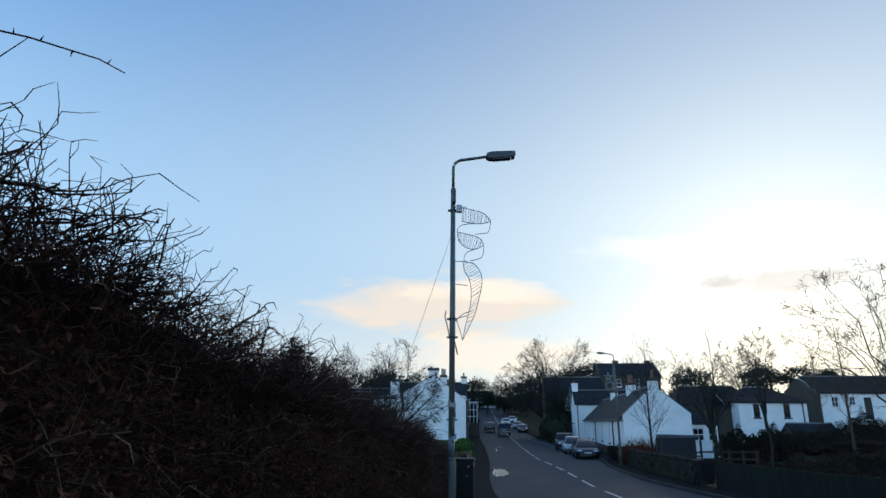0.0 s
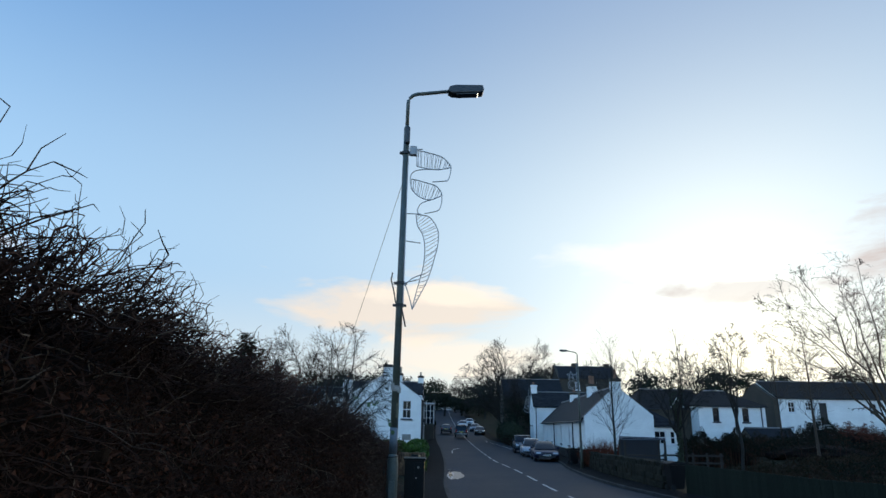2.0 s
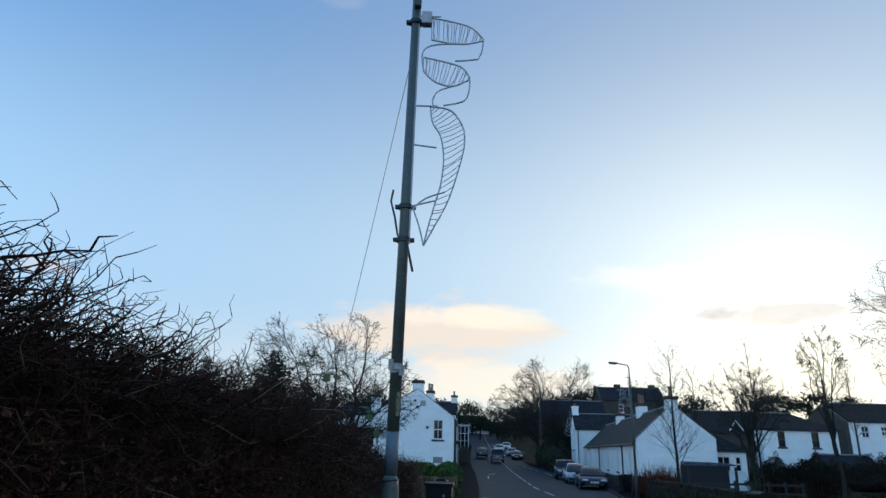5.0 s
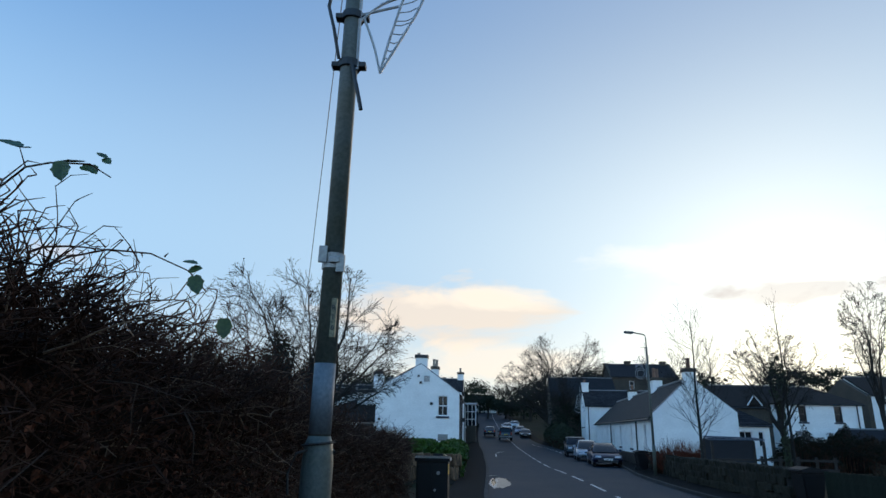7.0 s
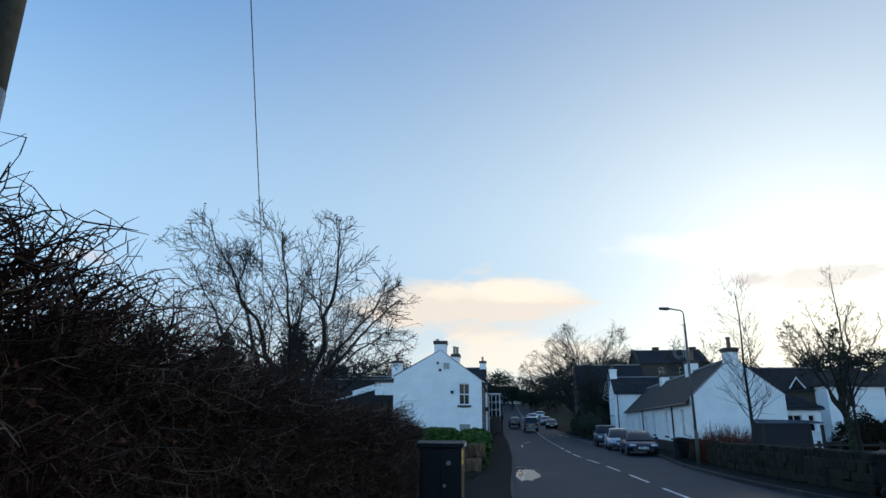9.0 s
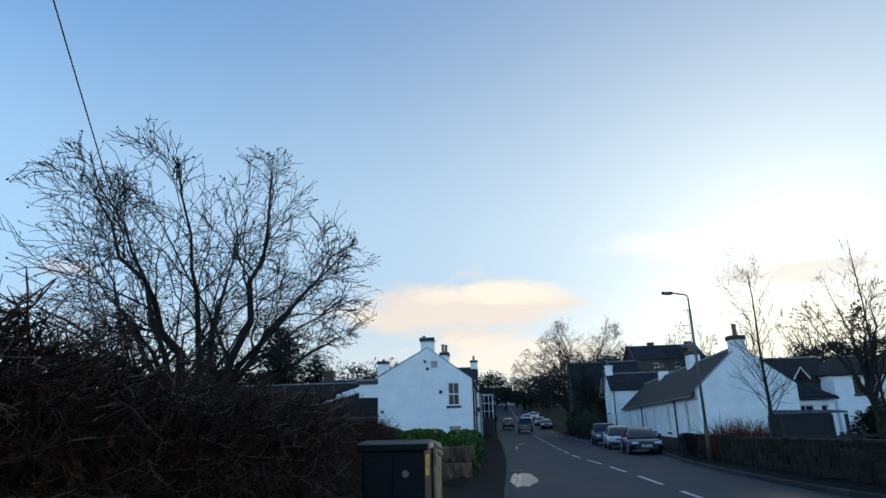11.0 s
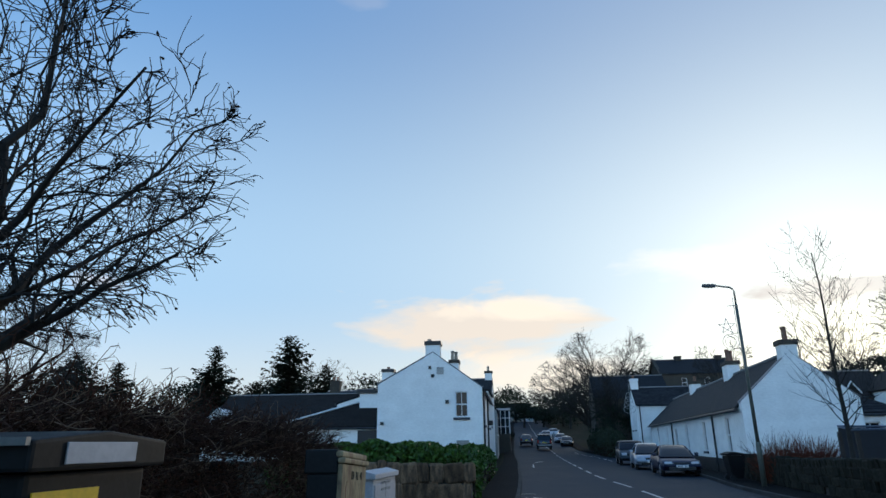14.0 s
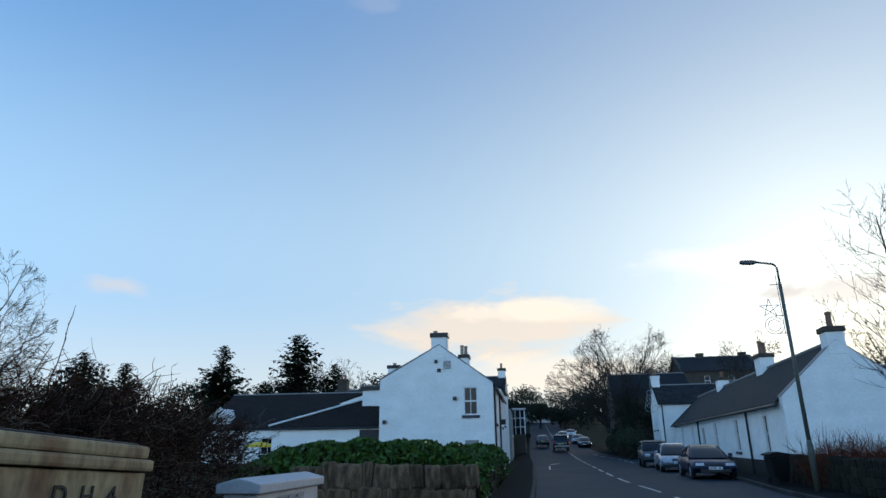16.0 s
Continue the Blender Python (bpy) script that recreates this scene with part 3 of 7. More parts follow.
def gable_house(name, at, turn, label, W, L, base, eave_l, eave_r, apex_x, apex_z, front=(), right=(), wall=None, roof=None, group="", slate=True, over=0.12, skew=0.0):
    """A house whose gable faces -y; local x runs from -W to 0 and y from 0 to L. front, right: openings of the gable and of the wall at x = 0."""
    wall, roof = wall or HARL, roof or SLATE
    h = thing(name, at, label, "house", group, turn=turn)
    t = 0.35
    gab = [(0, eave_l + skew), (W + apex_x, apex_z + skew), (W, eave_r + skew)]
    panel(h, "gable_wall", (-W, 0, 0), (1, 0, 0), (0, 1, 0), base, gab, list(front), t, wall)
    panel(h, "gable_wall", (-W, L - t, 0), (1, 0, 0), (0, 1, 0), base, gab, [], t, wall)
    panel(h, "side_wall", (0, t, 0), (0, 1, 0), (-1, 0, 0), base, [(0, eave_r), (L - 2 * t, eave_r)], [(a - t, b - t, c, d) for a, b, c, d in right], t, wall)
    panel(h, "side_wall", (-W, t, 0), (0, 1, 0), (1, 0, 0), base, [(0, eave_l), (L - 2 * t, eave_l)], [], t, wall)
    sr = (apex_z - eave_r) / -apex_x
    sl = (apex_z - eave_l) / (W + apex_x)
    up = 0.13
    for nm, xe, ze in (("roof", over, eave_r - sr * over), ("roof", -W - over, eave_l - sl * over)):
        y_in = t if skew else -0.03
        c = [(xe, y_in, ze + up), (xe, L - y_in, ze + up), (apex_x, L - y_in, apex_z + up), (apex_x, y_in, apex_z + up)]
        r_ob = part(nm, slab(c, 0.11), roof, h)
        if slate:
            slates(r_ob, *c, material=roof)
        g = tube([(xe + (0.05 if xe > 0 else -0.05), -0.02, ze + 0.03), (xe + (0.05 if xe > 0 else -0.05), L + 0.02, ze + 0.03)], 0.055, 8)
        part("gutter", g, BLACK, h, "black rainwater gutter")
    part("ridge", tube([(apex_x, t, apex_z + up + 0.02), (apex_x, L - t, apex_z + up + 0.02)], 0.07, 8), LEAD, h)
    return h


def cross_house(name, at, turn, label, W, D, base, eave, ridge, wall=None, roof=None, front=(), hip_l=0.0, hip_r=0.0, left_gable=(), group="", slate=True):
    """A house whose eaves face -y; local x runs from 0 to W, y from 0 to D; hips may cut the ends of its ridge."""
    wall, roof = wall or HARL, roof or SLATE
    h = thing(name, at, label, "house", group, turn=turn)
    t = 0.35
    panel(h, "front_wall", (0, 0, 0), (1, 0, 0), (0, 1, 0), base, [(0, eave), (W, eave)], list(front), t, wall)
    panel(h, "back_wall", (0, D - t, 0), (1, 0, 0), (0, 1, 0), base, [(0, eave), (W, eave)], [], t, wall)
    for x, inw, hip, ops in ((0, 1, hip_l, left_gable), (W, -1, hip_r, ())):
        top = [(0, eave), (D - 2 * t, eave)] if hip else [(0, eave + (ridge - eave) * t / (D / 2)), (D / 2 - t, ridge), (D - 2 * t, eave + (ridge - eave) * t / (D / 2))]
        panel(h, "end_wall", (x, t, 0), (0, 1, 0), (inw, 0, 0), base, top, list(ops), t, wall)
    o, up = 0.14, 0.13
    dz = (ridge - eave) / (D / 2) * o
    xl, xr = (-0.04 - (o if hip_l else 0)), (W + 0.04 + (o if hip_r else 0))
    for y0, y1 in ((-o, D / 2), (D + o, D / 2)):
        c = [(xl, y0, eave - dz + up), (xr, y0, eave - dz + up), (W + 0.04 - hip_r, y1, ridge + up), (-0.04 + hip_l, y1, ridge + up)]
        r_ob = part("roof", slab(c, 0.11), roof, h)
        if slate and y0 < 0:
            slates(r_ob, *c, material=roof)
    for hip, x, xi in ((hip_l, xl, -0.04 + hip_l), (hip_r, xr, W + 0.04 - hip_r)):
        if hip:
            part("roof", slab([(x, -o, eave - dz + up), (x, D + o, eave - dz + up), (xi, D / 2, ridge + up)], 0.11), roof, h)
    part("ridge", tube([(-0.04 + hip_l, D / 2, ridge + up + 0.02), (W + 0.04 - hip_r, D / 2, ridge + up + 0.02)], 0.07, 8), LEAD, h)
    part("gutter", tube([(xl, -o - 0.05, eave - dz + 0.03), (xr, -o - 0.05, eave - dz + 0.03)], 0.055, 8), BLACK, h, "black rainwater gutter")
    return h


def downpipe(parent, x, y, z0, z1, material=None):
    part("downpipe", tube([(x, y, z0), (x, y, z1)], 0.05, 8), material or BLACK, parent, "rainwater downpipe")


X, NX, Y, NY = (1, 0, 0), (-1, 0, 0), (0, 1, 0), (0, -1, 0)

# the tall white house with its gable towards the walker
win_up = (4.2, 4.88, 2.24, 3.58)
h1 = gable_house("white_house", (-1.39, 51, 0), 2.0, "white-harled two-storey house with slate roof and gable chimney", 5.64, 13, -0.9, 3.84, 3.6, -2.63, 5.5,
                 front=[win_up], right=[(2.5, 3.4, 1.9, 3.2), (6.0, 6.9, 1.9, 3.2), (9.5, 10.4, 1.9, 3.2), (4.2, 5.1, -0.6, 1.4)], skew=0.17)
for xa, za, xb, zb in ((-5.68, 4.02, -2.63, 5.68), (0.04, 3.76, -2.63, 5.68)):
    part("skew_coping", prism([(xa, za), (xb, zb), (xb, zb + 0.05), (xa, za + 0.05)], "y", -0.03, 0.36), LEAD, h1, "thin grey coping on the gable")
window_in(h1, (-5.64, 0, 0), X, Y, win_up, (2, 2), WHITE, NAVY, depth=0.1)
for a in (2.5, 6.0, 9.5):
    window_in(h1, (0, 0, 0), Y, NX, (a, a + 0.9, 1.9, 3.2), (2, 2), WHITE, NAVY)
door_in(h1, (0, 0, 0), Y, NX, (4.2, 5.1, -0.6, 1.4), BLACK)
chimney(h1, -3.03, -2.23, -0.02, 0.6, 5.0, 6.3, [(-2.85, 0.3)], cap=BLACK, pot_h=0.14, pot_mat=CLAY_GREY)
chimney(h1, -2.5, -1.9, 8.0, 9.0, 4.9, 6.3, [(-2.3, 8.2), (-2.1, 8.6)], cap=BROWNSTONE, pot_h=0.6, pot_mat=CLAY_GREY)
for k in range(6):
    z = 4.5 + k * 0.065
    part("vent_slat", box(-2.41, -2.04, -0.035, 0.01, z, z + 0.045), HARL_GREY, h1)
part("vent_frame", box(-2.43, -2.02, -0.015, 0.0, 4.48, 4.9), WHITE, h1)
part("blocked_window", box(-1.4, -0.74, -0.02, 0.0, 0.66, 1.08, 0.005), HARL_GREY, h1, "grey louvred vent")
for k in range(5):
    part("vent_slat", box(-1.38, -0.76, -0.04, -0.02, 0.7 + k * 0.075, 0.74 + k * 0.075), HARL_GREY, h1)
for x, z, s in ((-2.86, 4.86, 0.07), (-2.72, 4.42, 0.08)):
    part("alarm_box", box(x, x + s * 2, -0.09, 0, z - s, z + s, 0.01), BLACK, h1)
part("floodlight", box(-5.45, -5.28, -0.16, 0, 1.9, 2.06, 0.02), BLACK, h1, "small black wall floodlight")
part("flue_box", box(-1.96, -1.78, -0.12, 0, 2.95, 3.13, 0.02), BLACK, h1, "small black vent box")
downpipe(h1, 0.07, 0.3, -0.8, 3.5)
downpipe(h1, 0.07, 5.6, -0.8, 3.5)
part("wall_lantern", box(0.0, 0.3, 7.4, 7.6, 2.0, 2.3, 0.03), BLACK, h1, "black wall lantern")

h1b = gable_house("white_house", (-2.0, 64.5, 0), 2.0, "white two-storey house with slate roof beyond the gable house", 7, 7, -0.9, 4.6, 4.6, -3.5, 5.0,
                  right=[(1.5, 2.4, 2.2, 3.6), (4.5, 5.4, 2.2, 3.6)])
for a in (1.5, 4.5):
    window_in(h1b, (0, 0, 0), Y, NX, (a, a + 0.9, 2.2, 3.6), (2, 2), WHITE, NAVY)
h1c = cross_house("white_house", (-10.5, 72, 0), 2.0, "white house with slate roof and tall gable chimney at the road", 8.2, 7.5, -0.9, 4.9, 6.5)
chimney(h1c, 7.55, 8.2, 3.4, 4.1, 6.1, 7.35, [(7.85, 3.75)], cap=BROWNSTONE, pot_h=0.45, pot_mat=CLAY_GREY)
h1d = gable_house("grey_house", (-2.6, 84, 0), 2.5, "grey-rendered house with dark slate roof down the road", 7, 12, -0.8, 4.2, 4.2, -3.5, 6.2, wall=HARL_GREY,
                  right=[(1.5, 2.5, 1.8, 3.2), (5, 6, 1.8, 3.2), (8.5, 9.5, 1.8, 3.2)], slate=False)
for a in (1.5, 5.0, 8.5):
    window_in(h1d, (0, 0, 0), Y, NX, (a, a + 1.0, 1.8, 3.2), (2, 2), WHITE, WHITE)
bay = thing("conservatory", (-2.55, 97.0, G(97.0)), "pale glazed upper bay on the roadside house", "porch")
part("base", box(-0.9, 0.8, -1.0, 1.0, -0.3, 2.2), BROWNSTONE, bay, "dark stone lower storey")
part("roof", slab([(-1, -1.1, 5.0), (0.9, -1.1, 5.0), (0.9, 1.1, 5.3), (-1, 1.1, 5.3)], 0.08), LEAD, bay)
for px in (-0.9, -0.33, 0.24, 0.74):
    part("post", box(px, px + 0.07, -1.0, -0.93, 2.2, 4.9), WHITE, bay)
for py in (-0.3, 0.3, 0.93):
    part("post", box(0.73, 0.8, py, py + 0.07, 2.2, 4.9), WHITE, bay)
for z in (3.0, 4.0):
    part("rail", box(-0.9, 0.8, -1.01, -0.96, z, z + 0.07), WHITE, bay)
part("pane", box(-0.86, 0.76, -0.95, 0.9, 2.22, 4.88), WINDOW, bay)

# low wings behind the gable house
wing = thing("flat_roofed_wing", (-8.3, 55.5, 0), "white flat-roofed wing with dark eaves band", "extension")
part("wall", box(-1.05, 1.1, 0, 5, -0.8, 3.95, 0.01), HARL, wing)
part("fascia", box(-1.2, 1.2, -0.12, 5.1, 3.95, 4.16, 0.01), BLACK, wing)
part("roof", box(-1.22, 1.22, -0.14, 5.12, 4.162, 4.22), LEAD, wing)
back = gable_house("white_house", (-6.3, 60.5, 0), 2.0, "white-harled rear range with chimney behind the gable house", 6.0, 5, -0.8, 3.6, 3.6, -3.0, 4.5)
chimney(back, -2.9, -2.1, 0.2, 0.9, 4.0, 6.0, [(-2.5, 0.5)], cap=BLACK, pot_h=0.16)
lean = cross_house("low_extension", (-13.7, 53.2, 0), 2.0, "low white extension with wide dark slate roof", 6.4, 7.6, -0.8, 1.85, 3.75, hip_l=5.6, roof=SLATE_BROWN)
part("hip_board", tube([(-0.16, -0.16, 1.98), (5.6, 3.8, 3.95)], 0.06, 6), WHITE, lean, "white-painted hip board")
# flat black panel against the right end of the front wall
part("black_wall_panel", box(4.9, 6.1, -0.03, 0.0, -0.7, 1.7), BLACK, lean)
long = cross_house("long_white_range", (-27.0, 69, 0), 2.0, "long white range with dark slate roof and small dormer", 13.5, 10, -0.8, 2.3, 5.3, roof=SLATE_BROWN,
                   front=[(2.2, 3.4, 0.3, 1.6), (5.0, 6.2, 0.3, 1.6)])
for a in (2.2, 5.0):
    window_in(long, (0, 0, 0), X, Y, (a, a + 1.2, 0.3, 1.6), (2, 2), WHITE, NAVY)
dorm = part("dormer", prism([(0.4, 2.7), (2.0, 2.7), (2.0, 3.3), (1.2, 4.0), (0.4, 3.3)], "y", 0.25, 3.2), WHITE, long, "white-boarded dormer gable")
part("pane", box(0.95, 1.45, 0.2, 0.245, 2.85, 3.3), WINDOW, dorm)
part("bargeboard", tube([(0.25, 0.15, 3.2), (1.2, 0.15, 4.06), (2.15, 0.15, 3.2)], 0.06, 6), WHITE, dorm)
back_long = cross_house("dark_roofed_range", (-19.5, 76, 0), 2.0, "dark slate-roofed range behind the white one", 10, 8, -0.8, 3.8, 6.0, slate=False)
chimney(back_long, 0.3, 1.3, 3.6, 4.4, 5.6, 7.2, [(0.6, 4.0), (1.0, 4.0)], body=BROWNSTONE, cap=BROWNSTONE)

# the long row of cottages across the road
near = [(2.6, 3.5, 0.38, 1.98), (8.1, 9.0, 0.38, 1.98), (13.6, 14.5, 0.38, 1.98), (17.7, 18.6, -0.45, 1.75), (22.0, 22.9, 0.38, 1.98), (27.0, 27.9, 0.38, 1.98)]
h2 = thing("cottage_row", (10.3, 47, 0), "long white-harled cottage row with slate roof and dark plinth", "house", turn=-2.95)
GW, GE_L, GE_R, GA_X, GA_Z, ROW = 4.75, 2.38, 2.5, 2.3, 4.5, 32.0
panel(h2, "gable_wall", (0, 0, 0), X, Y, 0.08, [(0, GE_L + 0.17), (GA_X, GA_Z + 0.17), (GW, GE_R + 0.17)], [], 0.4, HARL)
panel(h2, "side_wall", (0, 0.4, 0), Y, X, 0.08, [(0, GE_L), (ROW - 0.4, GE_L)], [(a - 0.4, b - 0.4, max(c, 0.08), d) for a, b, c, d in near], 0.4, HARL)
panel(h2, "side_wall", (GW, 0.4, 0), Y, NX, -0.8, [(0, GE_R), (ROW - 0.4, GE_R)], [], 0.4, HARL)
part("plinth", prism([(0, -0.9), (ROW, -0.9), (ROW, 0.078), (0, 0.078)], "x", -0.04, 0.3), BLACK, h2, "black-painted plinth")
part("plinth", prism([(-0.036, -0.9), (GW, -0.9), (GW, 0.078), (-0.036, 0.078)], "y", -0.04, -0.001), BLACK, h2, "black-painted plinth")
for a, b, c, d in near:
    if c > 0:
        window_in(h2, (0, 0, 0), Y, X, (a, b, c, d), (2, 2), WHITE, NAVY, depth=0.12)
    else:
        door_in(h2, (0, 0, 0), Y, X, (a, b, 0.08, d), BLACK)
sl = (GA_Z - GE_L) / GA_X
eo = 0.2
c = [(-eo, 0.4, GE_L - sl * eo + 0.14), (-eo, ROW, GE_L - sl * eo + 0.14), (GA_X, ROW, GA_Z + 0.14), (GA_X, 0.4, GA_Z + 0.14)]
slates(part("roof", slab(c, 0.11), SLATE, h2), *c)
sr = (GA_Z - GE_R) / (GW - GA_X)
part("roof", slab([(GW + eo, 0.4, GE_R - sr * eo + 0.14), (GW + eo, ROW, GE_R - sr * eo + 0.14), (GA_X, ROW, GA_Z + 0.14), (GA_X, 0.4, GA_Z + 0.14)], 0.11), SLATE, h2)
for xa, za in ((-0.04, GE_L + 0.15), (GW + 0.04, GE_R + 0.15)):
    part("skew_coping", prism([(xa, za), (GA_X, GA_Z + 0.172), (GA_X, GA_Z + 0.21), (xa, za + 0.04)], "y", -0.02, 0.42), LEAD, h2, "thin grey coping on the gable")
part("ridge", tube([(GA_X, 0.42, GA_Z + 0.16), (GA_X, ROW, GA_Z + 0.16)], 0.08, 8), LEAD, h2)
part("gutter", tube([(-eo - 0.06, 0, GE_L - sl * eo + 0.02), (-eo - 0.06, ROW, GE_L - sl * eo + 0.02)], 0.075, 8), BLACK, h2, "black rainwater gutter")
chimney(h2, GA_X - 0.32, GA_X + 0.36, -0.02, 0.66, 4.1, 5.2, [(GA_X + 0.02, 0.3)], cap=BROWNSTONE, pot_h=0.62)
chimney(h2, GA_X - 0.35, GA_X + 0.35, 9.6, 10.8, 4.0, 5.45, [(GA_X - 0.17, 9.9), (GA_X + 0.17, 10.5)], cap=BROWNSTONE, pot_h=0.7)
chimney(h2, GA_X - 0.35, GA_X + 0.35, 21, 22.0, 4.0, 5.3, [(GA_X, 21.3)], cap=BROWNSTONE, pot_h=0.4)
downpipe(h2, -0.06, 5.9, -0.8, 2.3)
downpipe(h2, -0.06, 19.6, -0.8, 2.3)
ext = cross_house("cottage_extension", (13.0, 47.9, 0), -2.95, "cream-rendered cottage extension with hipped slate roof", 4.1, 5.4, -0.8, 2.0, 3.55, hip_r=2.5,
                  front=[(2.35, 3.15, 0.75, 1.65), (3.45, 3.8, 0.75, 1.65)])
window_in(ext, (0, 0, 0), X, Y, (2.35, 3.15, 0.75, 1.65), (2, 2), WHITE, WHITE)
window_in(ext, (0, 0, 0), X, Y, (3.45, 3.8, 0.75, 1.65), (1, 2), WHITE, WHITE)
h2b = cross_house("white_house", (10.9, 79.6, 0), -2.95, "white two-storey house with slate roof, gable to the road", 9.5, 6.6, -0.8, 4.2, 5.95,
                  left_gable=[(1.4, 2.3, 2.0, 3.4), (3.9, 4.8, 2.0, 3.4)])
for a in (1.75, 4.25):
    window_in(h2b, (0, 0, 0), Y, X, (a, a + 0.9, 2.0, 3.4), (2, 2), WHITE, NAVY)
chimney(h2b, -0.02, 0.7, 2.9, 3.7, 5.4, 6.95, [(0.3, 3.3)], cap=WHITE, pot_h=0.35)
downpipe(h2b, 0.3, -0.07, -0.7, 4.1)

# houses on the rise to the side
h4 = cross_house("white_villa", (24.1, 62, 0.2), 0.0, "white villa with hipped brown roof and dark windows", 6.2, 7, -0.6, 3.75, 5.2, hip_l=2.0, hip_r=2.2, roof=SLATE_BROWN, slate=False,
                 front=[(1.3, 1.9, 2.35, 3.6), (4.05, 4.65, 2.35, 3.6)])
for a, b, lo, hi in ((1.3, 1.9, 2.35, 3.6), (4.05, 4.65, 2.35, 3.6)):
    window_in(h4, (0, 0, 0), X, Y, (a, b, lo, hi), (1, 2), BLACK, NAVY)
downpipe(h4, 5.8, -0.07, -0.5, 3.7)
h4b = cross_house("dark_roofed_house", (18.8, 64, 0.2), 0.0, "low house with dark roof and white-edged gablet", 7.0, 7, -0.6, 3.5, 5.4, wall=BROWNSTONE, roof=SLATE_BROWN, hip_l=1.6, slate=False)
gab = part("gablet", prism([(3.5, 3.7), (4.5, 3.7), (4.0, 4.4)], "y", -0.1, 2.2), SLATE_BROWN, h4b)
part("bargeboard", tube([(3.4, -0.16, 3.65), (4.0, -0.16, 4.5), (4.6, -0.16, 3.65)], 0.055, 6), WHITE, gab, "white-painted bargeboards")
shed4 = cross_house("lean_to_shed", (27.5, 59.2, 0.2), 0.0, "low shed with grey roof beside the villa", 4.0, 2.4, -0.6, 1.0, 1.7, wall=BROWNSTONE, slate=False)
h5 = cross_house("white_terrace", (35.1, 69, 0.4), 0.0, "long white terrace with brown roof and stone chimney", 30, 8, -0.6, 4.75, 6.6, roof=SLATE_BROWN, slate=False,
                 front=[(1.1, 1.8, 3.3, 4.35), (2.9, 3.5, 3.5, 4.35), (4.3, 5.1, 2.1, 4.3), (9.5, 10.3, 3.2, 4.3), (13, 13.8, 3.2, 4.3), (17, 17.8, 3.2, 4.3), (1.0, 1.5, 1.4, 1.9)])
for a, b, lo, hi in ((1.1, 1.8, 3.3, 4.35), (2.9, 3.5, 3.5, 4.35), (9.5, 10.3, 3.2, 4.3), (13, 13.8, 3.2, 4.3), (17, 17.8, 3.2, 4.3), (1.0, 1.5, 1.4, 1.9)):
    window_in(h5, (0, 0, 0), X, Y, (a, b, lo, hi), (2, 2), WHITE, WHITE)
door_in(h5, (0, 0, 0), X, Y, (4.3, 5.1, 2.1, 4.3), BLACK)
part("end_gable", prism([(-0.1, -0.6), (8.1, -0.6), (8.1, 4.7), (4.0, 6.5), (-0.1, 4.7)], "x", -0.45, -0.05), BROWNSTONE, h5, "brown stone gable end")
chimney(h5, 15.2, 16.4, 3.5, 4.5, 6.2, 8.0, [(15.5, 4.0), (16.1, 4.0)], body=BROWNSTONE, cap=BROWNSTONE, pot_mat=CLAY_GREY)

# the dark stone buildings on the hill
h3 = cross_house("stone_hall", (18.3, 104, 0.5), 0.0, "dark stone hall with steep slate roof and chimneys", 9.6, 9, -0.5, 9.0, 11.2, wall=BROWNSTONE, slate=False,
                 front=[(5.5, 6.2, 7.2, 8.4), (2.6, 3.3, 7.2, 8.4)])
for a in (5.5, 2.6):
    window_in(h3, (0, 0, 0), X, Y, (a, a + 0.7, 7.2, 8.4), (1, 2), WHITE, WHITE)
for x in (3.0, 8.4):
    chimney(h3, x, x + 0.8, 4.0, 5.0, 10.6, 11.8, [], body=BROWNSTONE, cap=BROWNSTONE)
for x in (0.0, 9.6):
    part("skew", prism([(-0.3, 8.9), (4.5, 11.5), (9.3, 8.9), (9.3, 8.6), (4.5, 11.2), (-0.3, 8.6)], "x", x - 0.2, x + 0.2), BROWNSTONE, h3)
h3b = cross_house("stone_villa", (8.6, 96, 0.2), 0.0, "dark stone villa with slate roof behind bare trees", 9.0, 8, -0.5, 5.8, 8.6, wall=BROWNSTONE, slate=False)
part("finial", tube([(0.2, 4, 8.6), (0.2, 4, 9.0), (0.2, 4, 9.6)], [0.16, 0.12, 0.03], 6), BROWNSTONE, h3b)
far = cross_house("far_cottage", (-8.0, 186, 6.0), 8.0, "small white cottage far down the road", 9, 6, -0.5, 3.0, 5.0, slate=False, front=[(2, 3, 0.8, 2.2), (6, 7, 0.8, 2.2)])


# ---------------------------------------------------------------- trees
def bowed(a, c, b, n, r, wig):
    """Points of a bowed, slightly crooked branch from a to b, drawn towards c."""
    pts = []
    ln = np.linalg.norm(b - a)
    for k in range(n + 1):
        f = k / n
        p = a * (1 - f) ** 2 + 2 * c * f * (1 - f) + b * f * f
        pts.append(p + (r.normal(size=3) * ln * wig if 0 < k < n else 0))
    return pts


